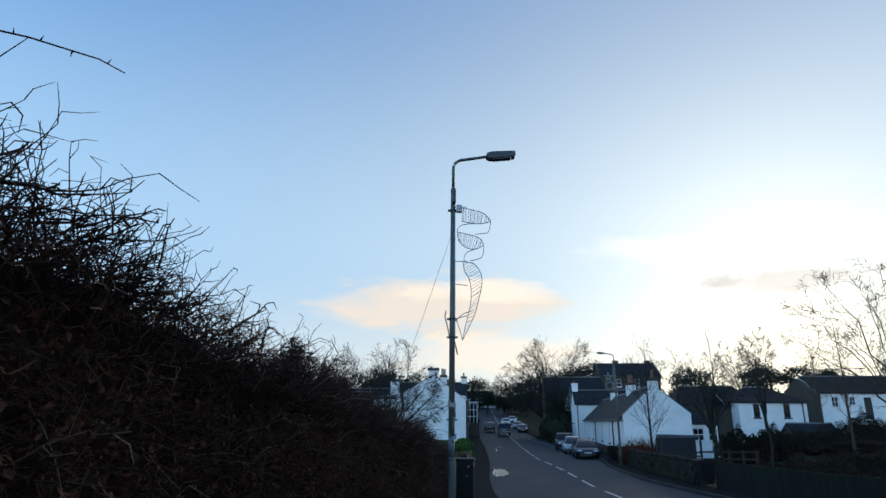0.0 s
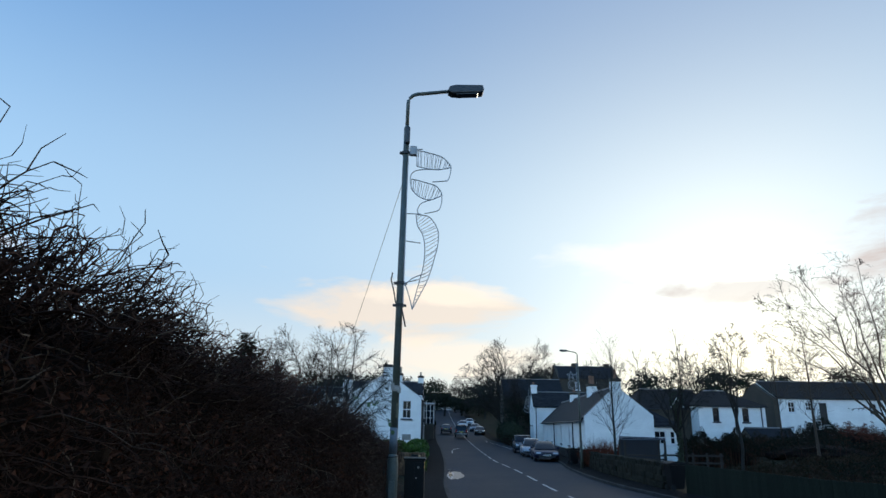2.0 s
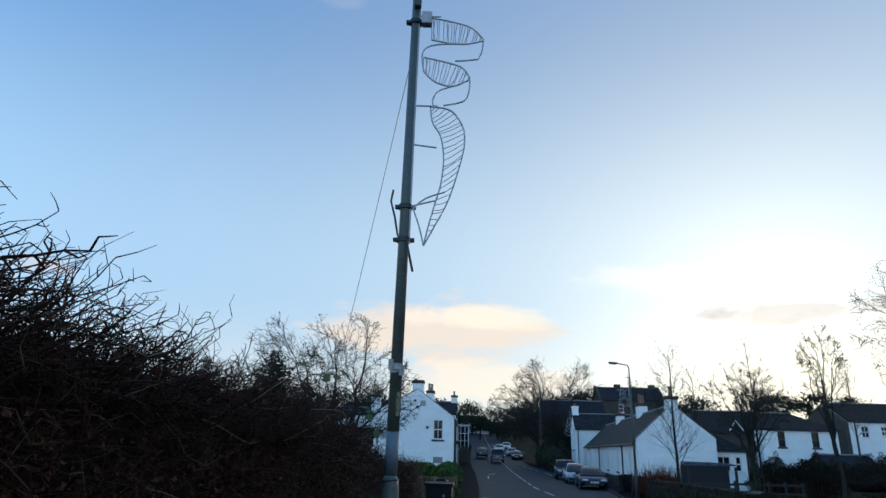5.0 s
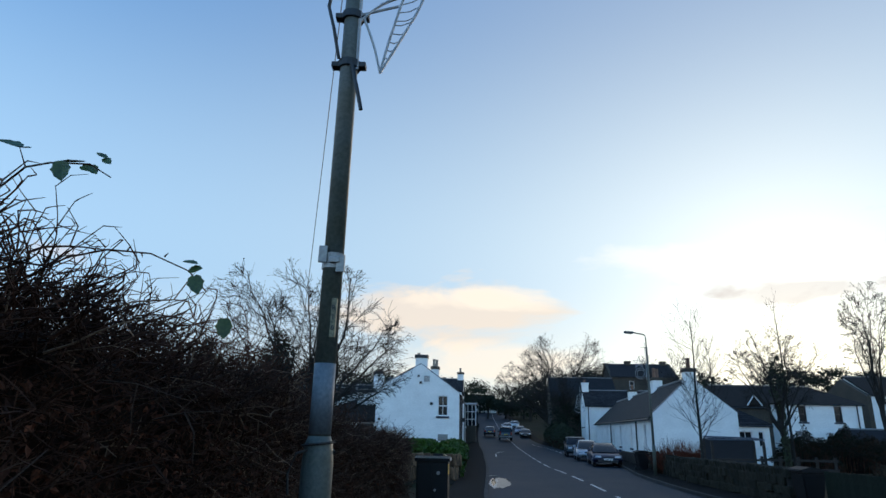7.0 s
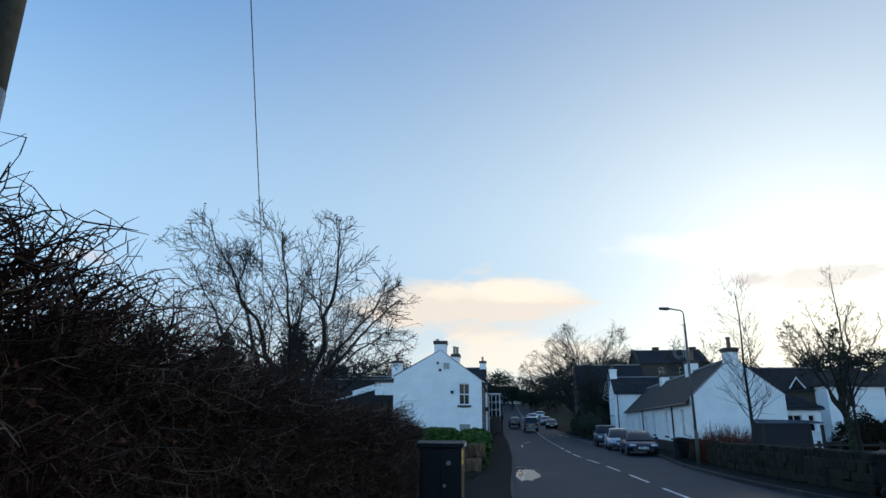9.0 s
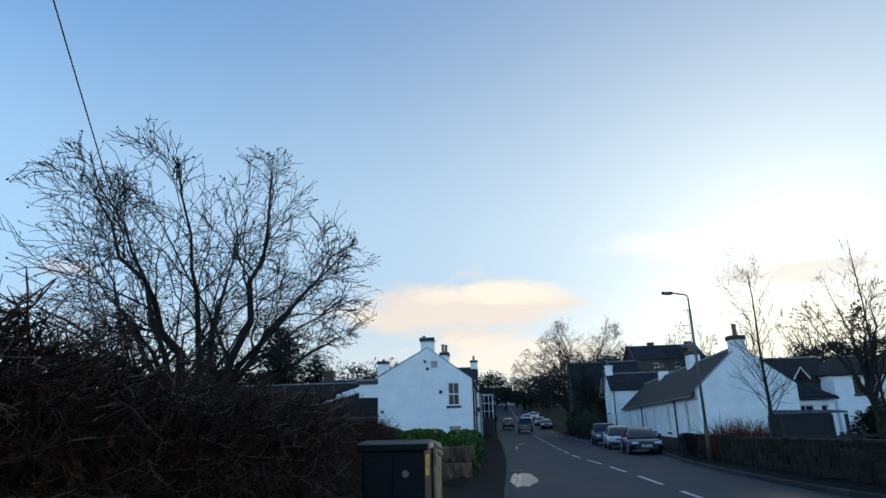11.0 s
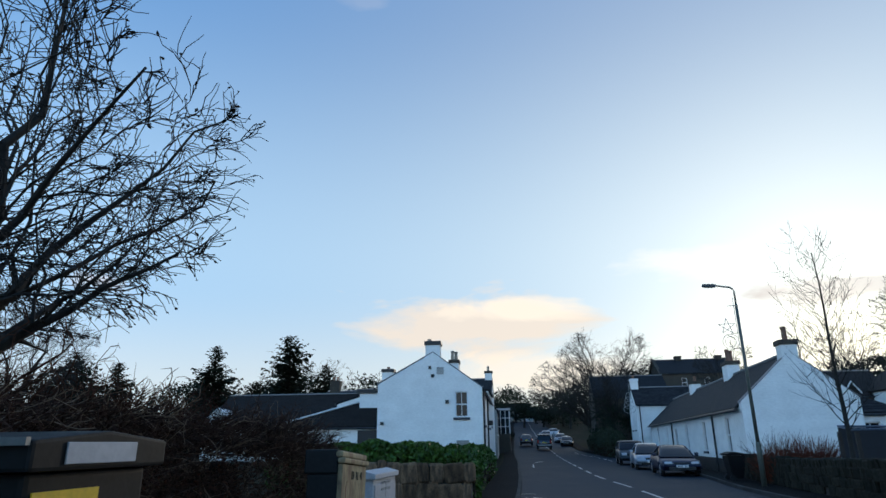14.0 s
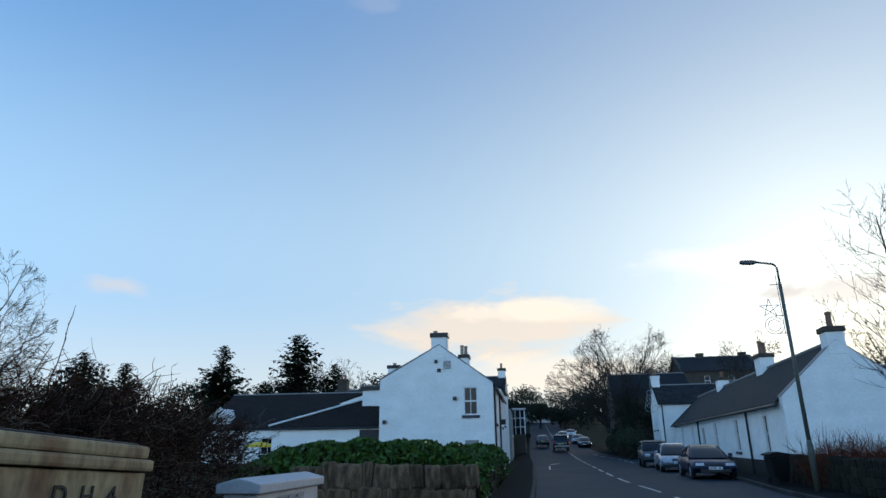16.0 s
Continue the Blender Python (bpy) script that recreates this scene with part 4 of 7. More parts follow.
def bare_tree(name, label, root, fork, centre, size, count, seed, trunk_r, twig_r=0.006, bark=None, floor_z=None, lift=0.12, low=-0.25, specks=0):
    """A leafless tree: a trunk that forks into bowed limbs, and three orders of branches and twigs inside an uneven crown."""
    bark = bark or BARK
    r = np.random.RandomState(seed)
    centre, size, fork_p = np.array(centre, float), np.array(size, float), np.array(fork, float)
    n_limbs, orders = (15, (10, 7, 5)) if count >= 3000 else ((12, (9, 7, 4)) if count >= 800 else (10, (8, 6, 3)))
    scale = float(size.max())

    def inside(p):
        d = (p - centre) / size
        return np.linalg.norm(d) / (1 + 0.1 * noise.noise((d[0] * 1.9 + seed, d[1] * 1.9, d[2] * 1.9)))
    limbs, fine, tips = [], [], []

    def lay(pts, r0, r1, bag):
        m = len(pts) - 1
        rad = [r1 + (r0 - r1) * (1 - k / m) ** 1.5 for k in range(m + 1)]
        for k in range(m):
            bag.append((pts[k], pts[k + 1], rad[k], rad[k + 1]))

    def branch(pts, ra, rb, order):
        ln = sum(np.linalg.norm(q - p) for p, q in zip(pts, pts[1:]))
        m = orders[order]
        for k in range(m):
            f = (0.22 if order == 0 else 0.12) + (0.99 - (0.22 if order == 0 else 0.12)) * (k + r.rand()) / m
            i = min(len(pts) - 2, int(f * (len(pts) - 1)))
            g = f * (len(pts) - 1) - i
            p = pts[i] + (pts[i + 1] - pts[i]) * g
            t = pts[i + 1] - pts[i]
            t /= max(np.linalg.norm(t), 1e-6)
            side = np.cross(t, r.normal(size=3))
            side /= max(np.linalg.norm(side), 1e-6)
            out = (p - centre) / size
            a = radians(28 + 38 * r.rand())
            d = t * math.cos(a) + side * math.sin(a) + 0.28 * out + np.array([0, 0, 0.02 if order < 2 else 0.05 - 0.2 * (out[2] < 0)])
            d /= np.linalg.norm(d)
            w = ln * (0.62 - 0.34 * f) * (0.55 + 0.7 * r.rand()) if order < 2 else 0.115 * scale * (0.4 + 0.9 * r.rand())
            e = p + d * w
            for _ in range(5):
                if inside(e) < 1.0 and (floor_z is None or e[2] > floor_z):
                    break
                w *= 0.72
                e = p + d * w
            if w < 0.012 * scale:
                continue
            c = p + d * w * 0.5 + side * w * 0.12 * r.normal() + np.array([0, 0, 0.07 * w])
            sub_pts = bowed(p, c, e, (6, 5, 3)[order], r, (0.02, 0.03, 0.05)[order])
            r0 = max(twig_r, (rb + (ra - rb) * (1 - f) ** 1.5) * 0.5)
            r1 = max(twig_r * 0.55, r0 * 0.3)
            lay(sub_pts, r0, r1, fine)
            if order < 2:
                branch(sub_pts, r0, r1, order + 1)
            else:
                tips.append(e)
    for k in range(n_limbs):
        sz = low + (0.93 - low) * ((k + 0.5) / n_limbs) ** 1.15
        a = k * 2.39996 + seed + 0.3 * r.normal()
        ch = math.sqrt(max(0.0, 1 - sz * sz))
        end = centre + np.array([math.cos(a) * ch, math.sin(a) * ch, sz]) * size * (0.86 + 0.1 * r.rand())
        if floor_z is not None:
            end[2] = max(end[2], floor_z)
        ln = np.linalg.norm(end - fork_p)
        c = fork_p + (end - fork_p) * 0.45 + np.array([0, 0, lift * ln]) + r.normal(size=3) * 0.04 * ln
        start = np.array(root, float) + (fork_p - np.array(root, float)) * (0.72 + 0.28 * r.rand())
        pts = bowed(start, c, end, 9, r, 0.012)
        r0 = trunk_r * (0.42 + 0.2 * r.rand())
        lay(pts, r0, max(twig_r, r0 * 0.12), limbs)
        branch(pts, r0, max(twig_r, r0 * 0.12), 0)
    t = thing(name, tuple(root), label, "tree")
    back = Matrix.Translation(-Vector(root))
    a, b = Vector(root), Vector(fork)
    sway = Vector((0.06, 0.03, 0)) * (b - a).length
    tr = tube([a, a.lerp(b, 0.15), a.lerp(b, 0.55) + sway, b + (b - a) * 0.04], [trunk_r * 1.5, trunk_r * 1.12, trunk_r * 1.02, trunk_r * 0.7], 10)
    bmesh.ops.transform(tr, matrix=back, verts=tr.verts)
    part("trunk", tr, bark, t, smooth=True)
    made = [sticks(limbs, "branching", bark, t, sides=7), sticks(fine, "crown", bark, t, sides=3)]
    if specks:
        made.append(leaves([p + r.normal(size=3) * 0.004 for p in tips[::max(1, len(tips) // specks)]], 0.02, "last_leaves", DEAD_DARK, t, "small dark withered leaves and buds", seed=seed, long=1.8))
    for o in made:
        o.matrix_parent_inverse = back
    return t


def leader_tree(name, label, at, height, trunk_r, seed, spread=1.1, branches=34, first=0.28, bark=None, twig_r=0.005, steep=0.9):
    """A slim upright tree: a straight leader with steep side branches and their twigs."""
    bark = bark or BARK
    r = np.random.RandomState(seed)
    t = thing(name, at, label, "tree")
    pts = [(0.05 * math.sin(k * 1.3 + seed) * k / 8, 0.04 * math.cos(k + seed) * k / 8, height * k / 8) for k in range(9)]
    part("trunk", tube(pts, [trunk_r * (1.25 if k == 0 else 1 - 0.86 * k / 8) for k in range(9)], 8), bark, t, smooth=True)
    segs = []

    def twig(p, d, ln, rad, depth):
        n = 3 if depth else 4
        for s in range(n):
            q = p + d * ln / n
            segs.append((p, q, rad * (1 - 0.25 * s), rad * (1 - 0.25 * (s + 1))))
            if depth < 2:
                for _ in range(2 if depth == 0 else 1):
                    if r.rand() < 0.8:
                        e = d + r.normal(size=3) * 0.55 + np.array([0, 0, 0.25])
                        twig(q, e / np.linalg.norm(e), ln * (0.3 + 0.25 * r.rand()), max(twig_r * 0.6, rad * 0.5), depth + 1)
            d = d + r.normal(size=3) * 0.12 + np.array([0, 0, 0.1])
            d /= np.linalg.norm(d)
            p = q
    for k in range(branches):
        f = first + (0.97 - first) * (k + r.rand() * 0.8) / branches
        i = min(7, int(f * 8))
        p = np.array(pts[i]) + (np.array(pts[i + 1]) - np.array(pts[i])) * (f * 8 - i)
        a = k * 2.4 + r.normal() * 0.4
        d = np.array([math.cos(a), math.sin(a), steep * (0.7 + 0.6 * r.rand())])
        twig(p, d / np.linalg.norm(d), spread * (0.35 + 0.75 * (1 - abs(f - 0.5)) * (1.25 - f)) * (0.7 + 0.6 * r.rand()), max(twig_r, trunk_r * 0.3 * (1.1 - f)), 0)
    sticks(segs, "crown", bark, t)
    return t


def conifer(name, label, at, height, radius, seed, layers=26, per=13):
    """A conifer: trunk, and drooping sprays of needles in uneven whorls."""
    r = random.Random(seed)
    t = thing(name, at, label, "tree")
    part("trunk", tube([(0, 0, 0), (0, 0, height * 0.6), (0, 0, height)], [radius * 0.09, radius * 0.05, 0.02], 7), BARK, t)
    verts, faces = [], []
    for i in range(layers * per):
        f = ((i + r.random()) / (layers * per)) ** 0.9
        z = height * (0.1 + 0.89 * f)
        lobe = 0.72 + 0.4 * noise.noise((seed * 3.1, f * 5, 0.5)) + 0.25 * noise.noise((seed + 9, f * 13, 0.1))
        ln = (radius * (1 - f) ** 0.62 * lobe + 0.25) * (0.55 + 0.6 * r.random())
        a = 2 * math.pi * r.random()
        d, s = Vector((math.cos(a), math.sin(a), 0)), Vector((-math.sin(a), math.cos(a), 0))
        rise = ln * (-0.2 + 0.6 * f + 0.3 * r.random())
        for j in range(5):
            u = 0.2 + 0.8 * j / 4
            p = d * ln * u + Vector((0, 0, z + rise * u)) + Vector((r.gauss(0, 0.06), r.gauss(0, 0.06), r.gauss(0, 0.08))) * ln
            w = ln * (0.3 - 0.16 * u) + 0.1
            for sgn in (-1, 1):
                q = p + s * sgn * w * (0.6 + 0.7 * r.random()) + d * w * 0.6 * r.random() + Vector((0, 0, w * r.uniform(-0.7, 0.4)))
                n0 = len(verts)
                verts += [tuple(p - d * w * 0.4), tuple(q), tuple(p + d * w * 0.5 + Vector((0, 0, w * r.uniform(-0.2, 0.3))))]
                faces.append((n0, n0 + 1, n0 + 2))
    raw("crown", verts, faces, NEEDLE, t)
    return t


def pine(name, label, at, height, seed, spread=2.2, leaf=0.4, count=900, low=0.45):
    """A pine with a bare leaning stem and clumps of needles."""
    r = np.random.RandomState(seed)
    t = thing(name, at, label, "tree")
    part("trunk", tube([(0, 0, 0), (0.2, 0, height * 0.5), (0.1, 0.1, height * 0.95)], [0.28, 0.2, 0.06], 7), BARK, t)
    spots, br = [], []
    for k in range(11):
        z = height * (low + (1 - low) * (k + r.rand()) / 11)
        a = r.rand() * 6.28
        ln = spread * (1.1 - 0.7 * (k / 11)) * (0.5 + 0.6 * r.rand())
        c = np.array([math.cos(a) * ln, math.sin(a) * ln, z + 0.3])
        br.append(((0.12, 0.05, z - 0.4), tuple(c), 0.07, 0.02))
        spots += list(c + r.normal(size=(count // 11, 3)) * np.array([0.65, 0.65, 0.28]) * spread * 0.5)
    sticks(br, "branching", BARK, t, sides=5)
    leaves(spots, leaf * 0.75, "crown", NEEDLE, t, seed=seed, long=1.9)
    return t


def ground_at(x, y):
    return far_rise(x, y)


def rooted(x, y, dz=-0.1):
    return (x, y, ground_at(x, y) + dz)


# ---------------------------------------------------------------- the bare hedge beside the pavement
HEDGE_TOP = ((-20, 2.75), (1.5, 2.36), (4.5, 2.12), (7, 2.03), (11, 2.03), (14, 1.93), (17, 1.76), (19.5, 1.7), (21.5, 1.72), (25, 1.66), (26, 1.4))


def hedge_line(y):
    return -0.42 + 0.16 * max(0.0, 1 - abs(y - 9.5) / 5.0) - 0.1 * math.sin(y * 0.9) - 0.06 * math.sin(y * 2.3) - (0.35 if y > 20 else 0) - (0.35 * max(0, min(1, (y - 19) / 1.5)))


def bare_hedge(y0=-5.0, y1=25.6):
    r = np.random.RandomState(11)
    h = thing("hedge", (-1.2, 8, G(8)), "overgrown bare brown hawthorn hedge beside the pavement", "hedge", kind="stuff")
    back = Matrix.Translation((1.2, -8, -G(8)))
    made = []
    # dark uneven inner body, the shade deep in the hedge put into its colour
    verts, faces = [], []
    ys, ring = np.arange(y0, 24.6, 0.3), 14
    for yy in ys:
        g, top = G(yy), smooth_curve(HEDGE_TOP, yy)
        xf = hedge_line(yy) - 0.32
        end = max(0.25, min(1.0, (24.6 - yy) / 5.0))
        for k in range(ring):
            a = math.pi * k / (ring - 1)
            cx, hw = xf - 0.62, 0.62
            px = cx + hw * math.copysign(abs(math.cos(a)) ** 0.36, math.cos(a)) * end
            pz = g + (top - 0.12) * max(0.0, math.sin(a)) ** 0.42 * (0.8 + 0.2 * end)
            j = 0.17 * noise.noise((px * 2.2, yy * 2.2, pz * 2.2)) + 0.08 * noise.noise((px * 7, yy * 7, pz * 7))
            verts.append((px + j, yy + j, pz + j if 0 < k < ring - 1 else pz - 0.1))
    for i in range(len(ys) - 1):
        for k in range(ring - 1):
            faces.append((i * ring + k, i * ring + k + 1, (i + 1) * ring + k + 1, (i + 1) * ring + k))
    made.append(raw("inner_shade_body", verts, faces, CORE, h))
    # twigs: crooked shoots out of the body
    segs, pale, spots = [], [], []

    def shoot(p, d, ln, r0, bag, steps=4, crook=0.2, fork=0.7):
        """A crooked thorny shoot: at its knees side twigs and short spurs stand off."""
        p, d = np.array(p, float), np.array(d, float)
        d /= np.linalg.norm(d)
        for s in range(steps):
            q = p + d * ln / steps * (0.7 + 0.6 * r.rand())
            bag.append((p, q, r0 * (1 - s / steps * 0.6), r0 * (1 - (s + 1) / steps * 0.6)))
            e = np.cross(d, r.normal(size=3))
            e = e / max(np.linalg.norm(e), 1e-6) + d * (0.2 + 0.7 * r.rand())
            e /= np.linalg.norm(e)
            if r.rand() < fork:
                w = ln * 0.32 * (0.4 + r.rand())
                m = q + e * w * 0.55
                bag.append((q, m, r0 * 0.6, r0 * 0.45))
                e2 = e + r.normal(size=3) * 0.55
                bag.append((m, m + e2 / np.linalg.norm(e2) * w * 0.55, r0 * 0.45, r0 * 0.22))
            elif r.rand() < 0.6:
                bag.append((q, q + e * (0.02 + 0.03 * r.rand()), r0 * 0.5, r0 * 0.15))
            p = q
            d = d + r.normal(size=3) * crook
            d /= np.linalg.norm(d)
    for _ in range(27000):
        yy = y0 + (y1 - y0) * r.rand()
        if yy < 0.5 and r.rand() < 0.7:
            continue
        g, top, xf = G(yy), smooth_curve(HEDGE_TOP, yy), hedge_line(yy)
        if r.rand() < 0.42:
            z = g + top * (0.05 + 0.9 * r.rand())
            p = (xf - 0.26 - 0.12 * r.rand() - 0.3 * max(0, (z - g) / top - 0.75), yy, z)
            d = (0.6 + 0.5 * r.rand(), r.normal() * 1.0, 0.15 + r.normal() * 0.6)
            ln = 0.2 + 0.26 * r.rand()
        else:
            p = (xf - 0.12 - 0.95 * r.rand() ** 1.3, yy, g + top - 0.36 + 0.3 * r.rand() ** 1.2)
            d = (0.55 + r.normal() * 0.5, 0.1 + r.normal() * 0.65, 0.42 + 0.35 * r.normal())
            ln = 0.15 + 0.22 * r.rand()
        shoot(p, d, ln, 0.0032 + 0.0026 * r.rand() + (0.004 if r.rand() < 0.07 else 0), pale if r.rand() < (0.05 if yy < 12 else 0.14) else segs)
    for _ in range(340):
        yy = y0 + (y1 - y0) * r.rand()
        g, top, xf = G(yy), smooth_curve(HEDGE_TOP, yy), hedge_line(yy)
        shoot((xf - 0.2 - 0.9 * r.rand(), yy, g + top - 0.3), (0.5 + r.normal() * 0.5, 0.1 + r.normal() * 0.5, 0.75), 0.26 + 0.2 * r.rand(), 0.0036 + 0.0018 * r.rand(), segs, 5, 0.09, 0.8)
    stems_thick = []
    for _ in range(1500):
        yy = (y0 + (y1 - y0) * r.rand()) if r.rand() < 0.4 else 13 + (y1 - 13) * r.rand()
        g, top, xf = G(yy), smooth_curve(HEDGE_TOP, yy), hedge_line(yy)
        z = g + top * (0.08 + 0.66 * r.rand())
        shoot((xf - 0.28 - 0.2 * r.rand(), yy, z), (0.3 + 0.4 * r.rand(), r.normal() * 1.0, 0.25 + r.normal() * 0.6), 0.35 + 0.4 * r.rand(), 0.0035 + 0.004 * r.rand(), stems_thick, 5, 0.3, 0.6)
    for _ in range(26000):
        yy = y0 + (y1 - y0) * r.rand()
        g, top, xf = G(yy), smooth_curve(HEDGE_TOP, yy), hedge_line(yy)
        f = r.rand() ** 0.8
        if yy > 13 and r.rand() < 0.55:
            continue
        spots.append((xf - 0.3 + 0.24 * r.rand() - 0.3 * max(0, f - 0.75), yy, g + top * 0.8 * f))
    made.append(sticks(segs, "twigs", TWIG, h))
    made.append(sticks(stems_thick, "old_wood", STEM, h, "brown old hedge wood"))
    made.append(sticks(pale, "pale_twigs", TWIG_PALE, h, "pale dead twigs"))
    made.append(leaves(spots, 0.026, "withered_leaves", DEAD, h, seed=3))
    for o in made:
        o.matrix_parent_inverse = back


def bramble_leaf(parent, at, facing, hang, size, material):
    """One ovate toothed leaf with a folded midrib: facing is its normal, hang points from stalk to tip."""
    n, h = Vector(facing).normalized(), Vector(hang).normalized()
    side = h.cross(n).normalized()
    n = side.cross(h)
    bm = bmesh.new()
    mid, rims = [], ([], [])
    for k in range(8):
        f = k / 7
        mid.append(bm.verts.new(h * size * f + n * size * 0.1 * f * f))
        w = size * 0.42 * math.sin(math.pi * min(1.0, 0.06 + f * 0.94)) ** 0.75 * (1 - 0.35 * f) * (1.1 if k % 2 else 0.92)
        for sgn, rim in zip((-1, 1), rims):
            rim.append(bm.verts.new(h * size * (f - 0.03) + side * sgn * w + n * (size * 0.1 * f * f + w * 0.3)))
    for rim in rims:
        for k in range(7):
            bm.faces.new((mid[k], mid[k + 1], rim[k + 1], rim[k]))
    bmesh.ops.recalc_face_normals(bm, faces=bm.faces)
    ob = part("leaf", bm, material, parent)
    ob.matrix_basis = Matrix.Translation(Vector(at) - parent.matrix_basis.translation)


def arching_shoot(label, at, stems, buds, foliage):
    """A bramble over the hedge: each stem a bowed bar, each leaf of its own."""
    t = thing("bramble", at, label, "bramble")
    o = Vector(at)
    for pts, rad in stems:
        ps = [Vector(p) - o for p in pts]
        part("stem", tube(ps, [rad * (1 - 0.5 * k / (len(ps) - 1)) for k in range(len(ps))], 6), TWIG, t)
    for p, d in buds:
        part("thorn", tube([Vector(p) - o, Vector(p) - o + Vector(d)], [0.003, 0.001], 5), TWIG, t)
    for p, n, h, sz in foliage:
        bramble_leaf(t, p, n, h, sz, BRAMBLE)
    return t


bare_hedge()
arching_shoot("bare thorny shoot arching over the hedge", (-0.75, 1.45, 2.2),
              ((((-0.85, 1.45, 2.7), (-0.74, 1.48, 3.2), (-0.6, 1.5, 3.222), (-0.494, 1.5, 3.192), (-0.347, 1.5, 3.138), (-0.234, 1.5, 3.097), (-0.138, 1.5, 3.041)), 0.0042), (((-0.7, 1.5, 3.06), (-0.579, 1.5, 3.124), (-0.494, 1.5, 3.19)), 0.003)),
              (((-0.55, 1.5, 3.21), (-0.004, 0, 0.022)), ((-0.45, 1.5, 3.178), (0.01, 0, 0.018)), ((-0.33, 1.5, 3.13), (-0.004, 0, -0.02)), ((-0.2, 1.5, 3.08), (0.008, 0, 0.014))), ())
arching_shoot("bramble shoot with dark green leaves over the hedge", (-0.6, 10.06, 1.2),
              ((((-0.7, 10.2, 1.5), (-0.35, 10.1, 1.8), (-0.128, 10.06, 1.947), (-0.072, 10.06, 2.0), (-0.007, 10.06, 2.011), (0.1, 10.06, 2.005), (0.162, 10.06, 1.968)), 0.0036), (((-0.072, 10.06, 2.0), (-0.1, 10.06, 2.055)), 0.002)), (),
              (((0.03, 10.05, 2.01), (0.2, -1, 0.3), (0.25, 0, -1), 0.062), ((0.035, 10.06, 2.012), (0, -0.4, 1), (1, 0, -0.1), 0.055), ((0.08, 10.06, 2.0), (0.3, -1, 0.5), (1, 0, -0.5), 0.04), ((0.03, 10.06, 2.01), (0, -0.7, 1), (-1, 0, -0.1), 0.04),
               ((0.105, 10.06, 2.0), (0.2, -1, 0.2), (0.5, 0, -0.6), 0.034), ((0.14, 10.06, 2.02), (0, -0.6, 1), (-1, 0, 0.5), 0.032), ((0.135, 10.06, 2.02), (0.2, -1, 0.5), (0.7, 0, -0.6), 0.03), ((-0.1, 10.06, 2.055), (0, -0.5, 1), (-1, 0, 0.25), 0.075), ((-0.1, 10.06, 2.055), (0, -0.5, 1), (1, 0, -0.15), 0.035)))
arching_shoot("thorny bramble shoot with a few leaves at its tip", (-0.7, 10.5, 1.2),
              ((((-0.75, 10.6, 1.45), (-0.45, 10.45, 1.75), (-0.133, 10.35, 1.844), (-0.012, 10.35, 1.867), (0.121, 10.35, 1.854), (0.243, 10.35, 1.802), (0.302, 10.35, 1.742)), 0.0036),),
              (((-0.053, 10.35, 1.865), (0.008, 0, 0.015)), ((0.048, 10.35, 1.864), (0.009, 0, 0.015)), ((0.092, 10.35, 1.858), (0.006, 0, -0.015)), ((0.164, 10.35, 1.844), (0.01, 0, 0.012))),
              (((0.265, 10.343, 1.786), (0.3, -1, 0.2), (0.35, 0, -1), 0.062), ((0.244, 10.35, 1.802), (0.1, -1, 0.6), (1, 0, 0.1), 0.044), ((0.222, 10.35, 1.829), (0, -0.5, 1), (1, 0, -0.25), 0.05)))
arching_shoot("short bramble shoot with a hanging yellow-green leaf", (-0.4, 10.6, 1.2), ((((-0.45, 10.65, 1.35), (0.0, 10.55, 1.65), (0.296, 10.499, 1.691)), 0.003),), (), (((0.296, 10.499, 1.691), (0.4, -1, 0.1), (0.1, 0, -1), 0.066),))

# ---------------------------------------------------------------- trees, left side
bare_tree("bare_tree", "wide bare deciduous tree behind the hedge", (-2.75, 21.0, ground_at(-2.75, 21.0) - 0.1), (-2.7, 21.0, 1.15), (-2.92, 21.05, 2.92), (2.32, 2.2, 1.98), 5200, 4, 0.14,
          twig_r=0.0048, floor_z=1.75, lift=0.02, low=-0.5, specks=1500)
bare_tree("bare_tree", "slender pale bare tree beyond the hedge", rooted(-14.3, 34.5), (-14.2, 34.5, 1.4), (-14.1, 34.5, 3.7), (2.2, 2.0, 2.8), 900, 14, 0.1, twig_r=0.006, floor_z=1.2)
for i, (x, y, h, w) in enumerate(((-43.2, 100, 14.6, 4.2), (-32.2, 100, 15.6, 4.4), (-27.3, 101, 11.6, 2.6), (-65, 100, 14.4, 5.0), (-59.5, 102, 12.9, 3.6), (-38, 103, 9.6, 3.4), (-72, 104, 10.5, 4))):
    conifer("conifer", "dark green conifer behind the white range", rooted(x, y, 0), h - ground_at(x, y), w * 1.5, 20 + i)
for i, (x, y, z, s) in enumerate(((-35.5, 108, 9.6, 5.0), (-30, 110, 9.6, 4.6), (-20, 112, 9.3, 3.6), (-50, 112, 8.2, 4.2), (-47, 116, 7.5, 4.0))):
    bare_tree("bare_tree", "grey bare tree on the skyline", rooted(x, y), (x, y, z - 4.5), (x, y, z), (s, s, s * 0.95), 420, 40 + i, 0.22, twig_r=0.016)

for i, (x, y, h) in enumerate(((-54, 106, 9.6), (-49, 108, 9.2), (-37.5, 107, 9.4), (-35, 105, 10.2), (-24, 106, 9.6), (-20, 108, 8.6), (-68, 106, 10.4), (-76, 108, 10.2))):
    pine("dark_evergreen", "broad dark evergreen behind the white range", rooted(x, y, 0), h - ground_at(x, y), 400 + i, 3.6, 0.3, 2200, 0.05)

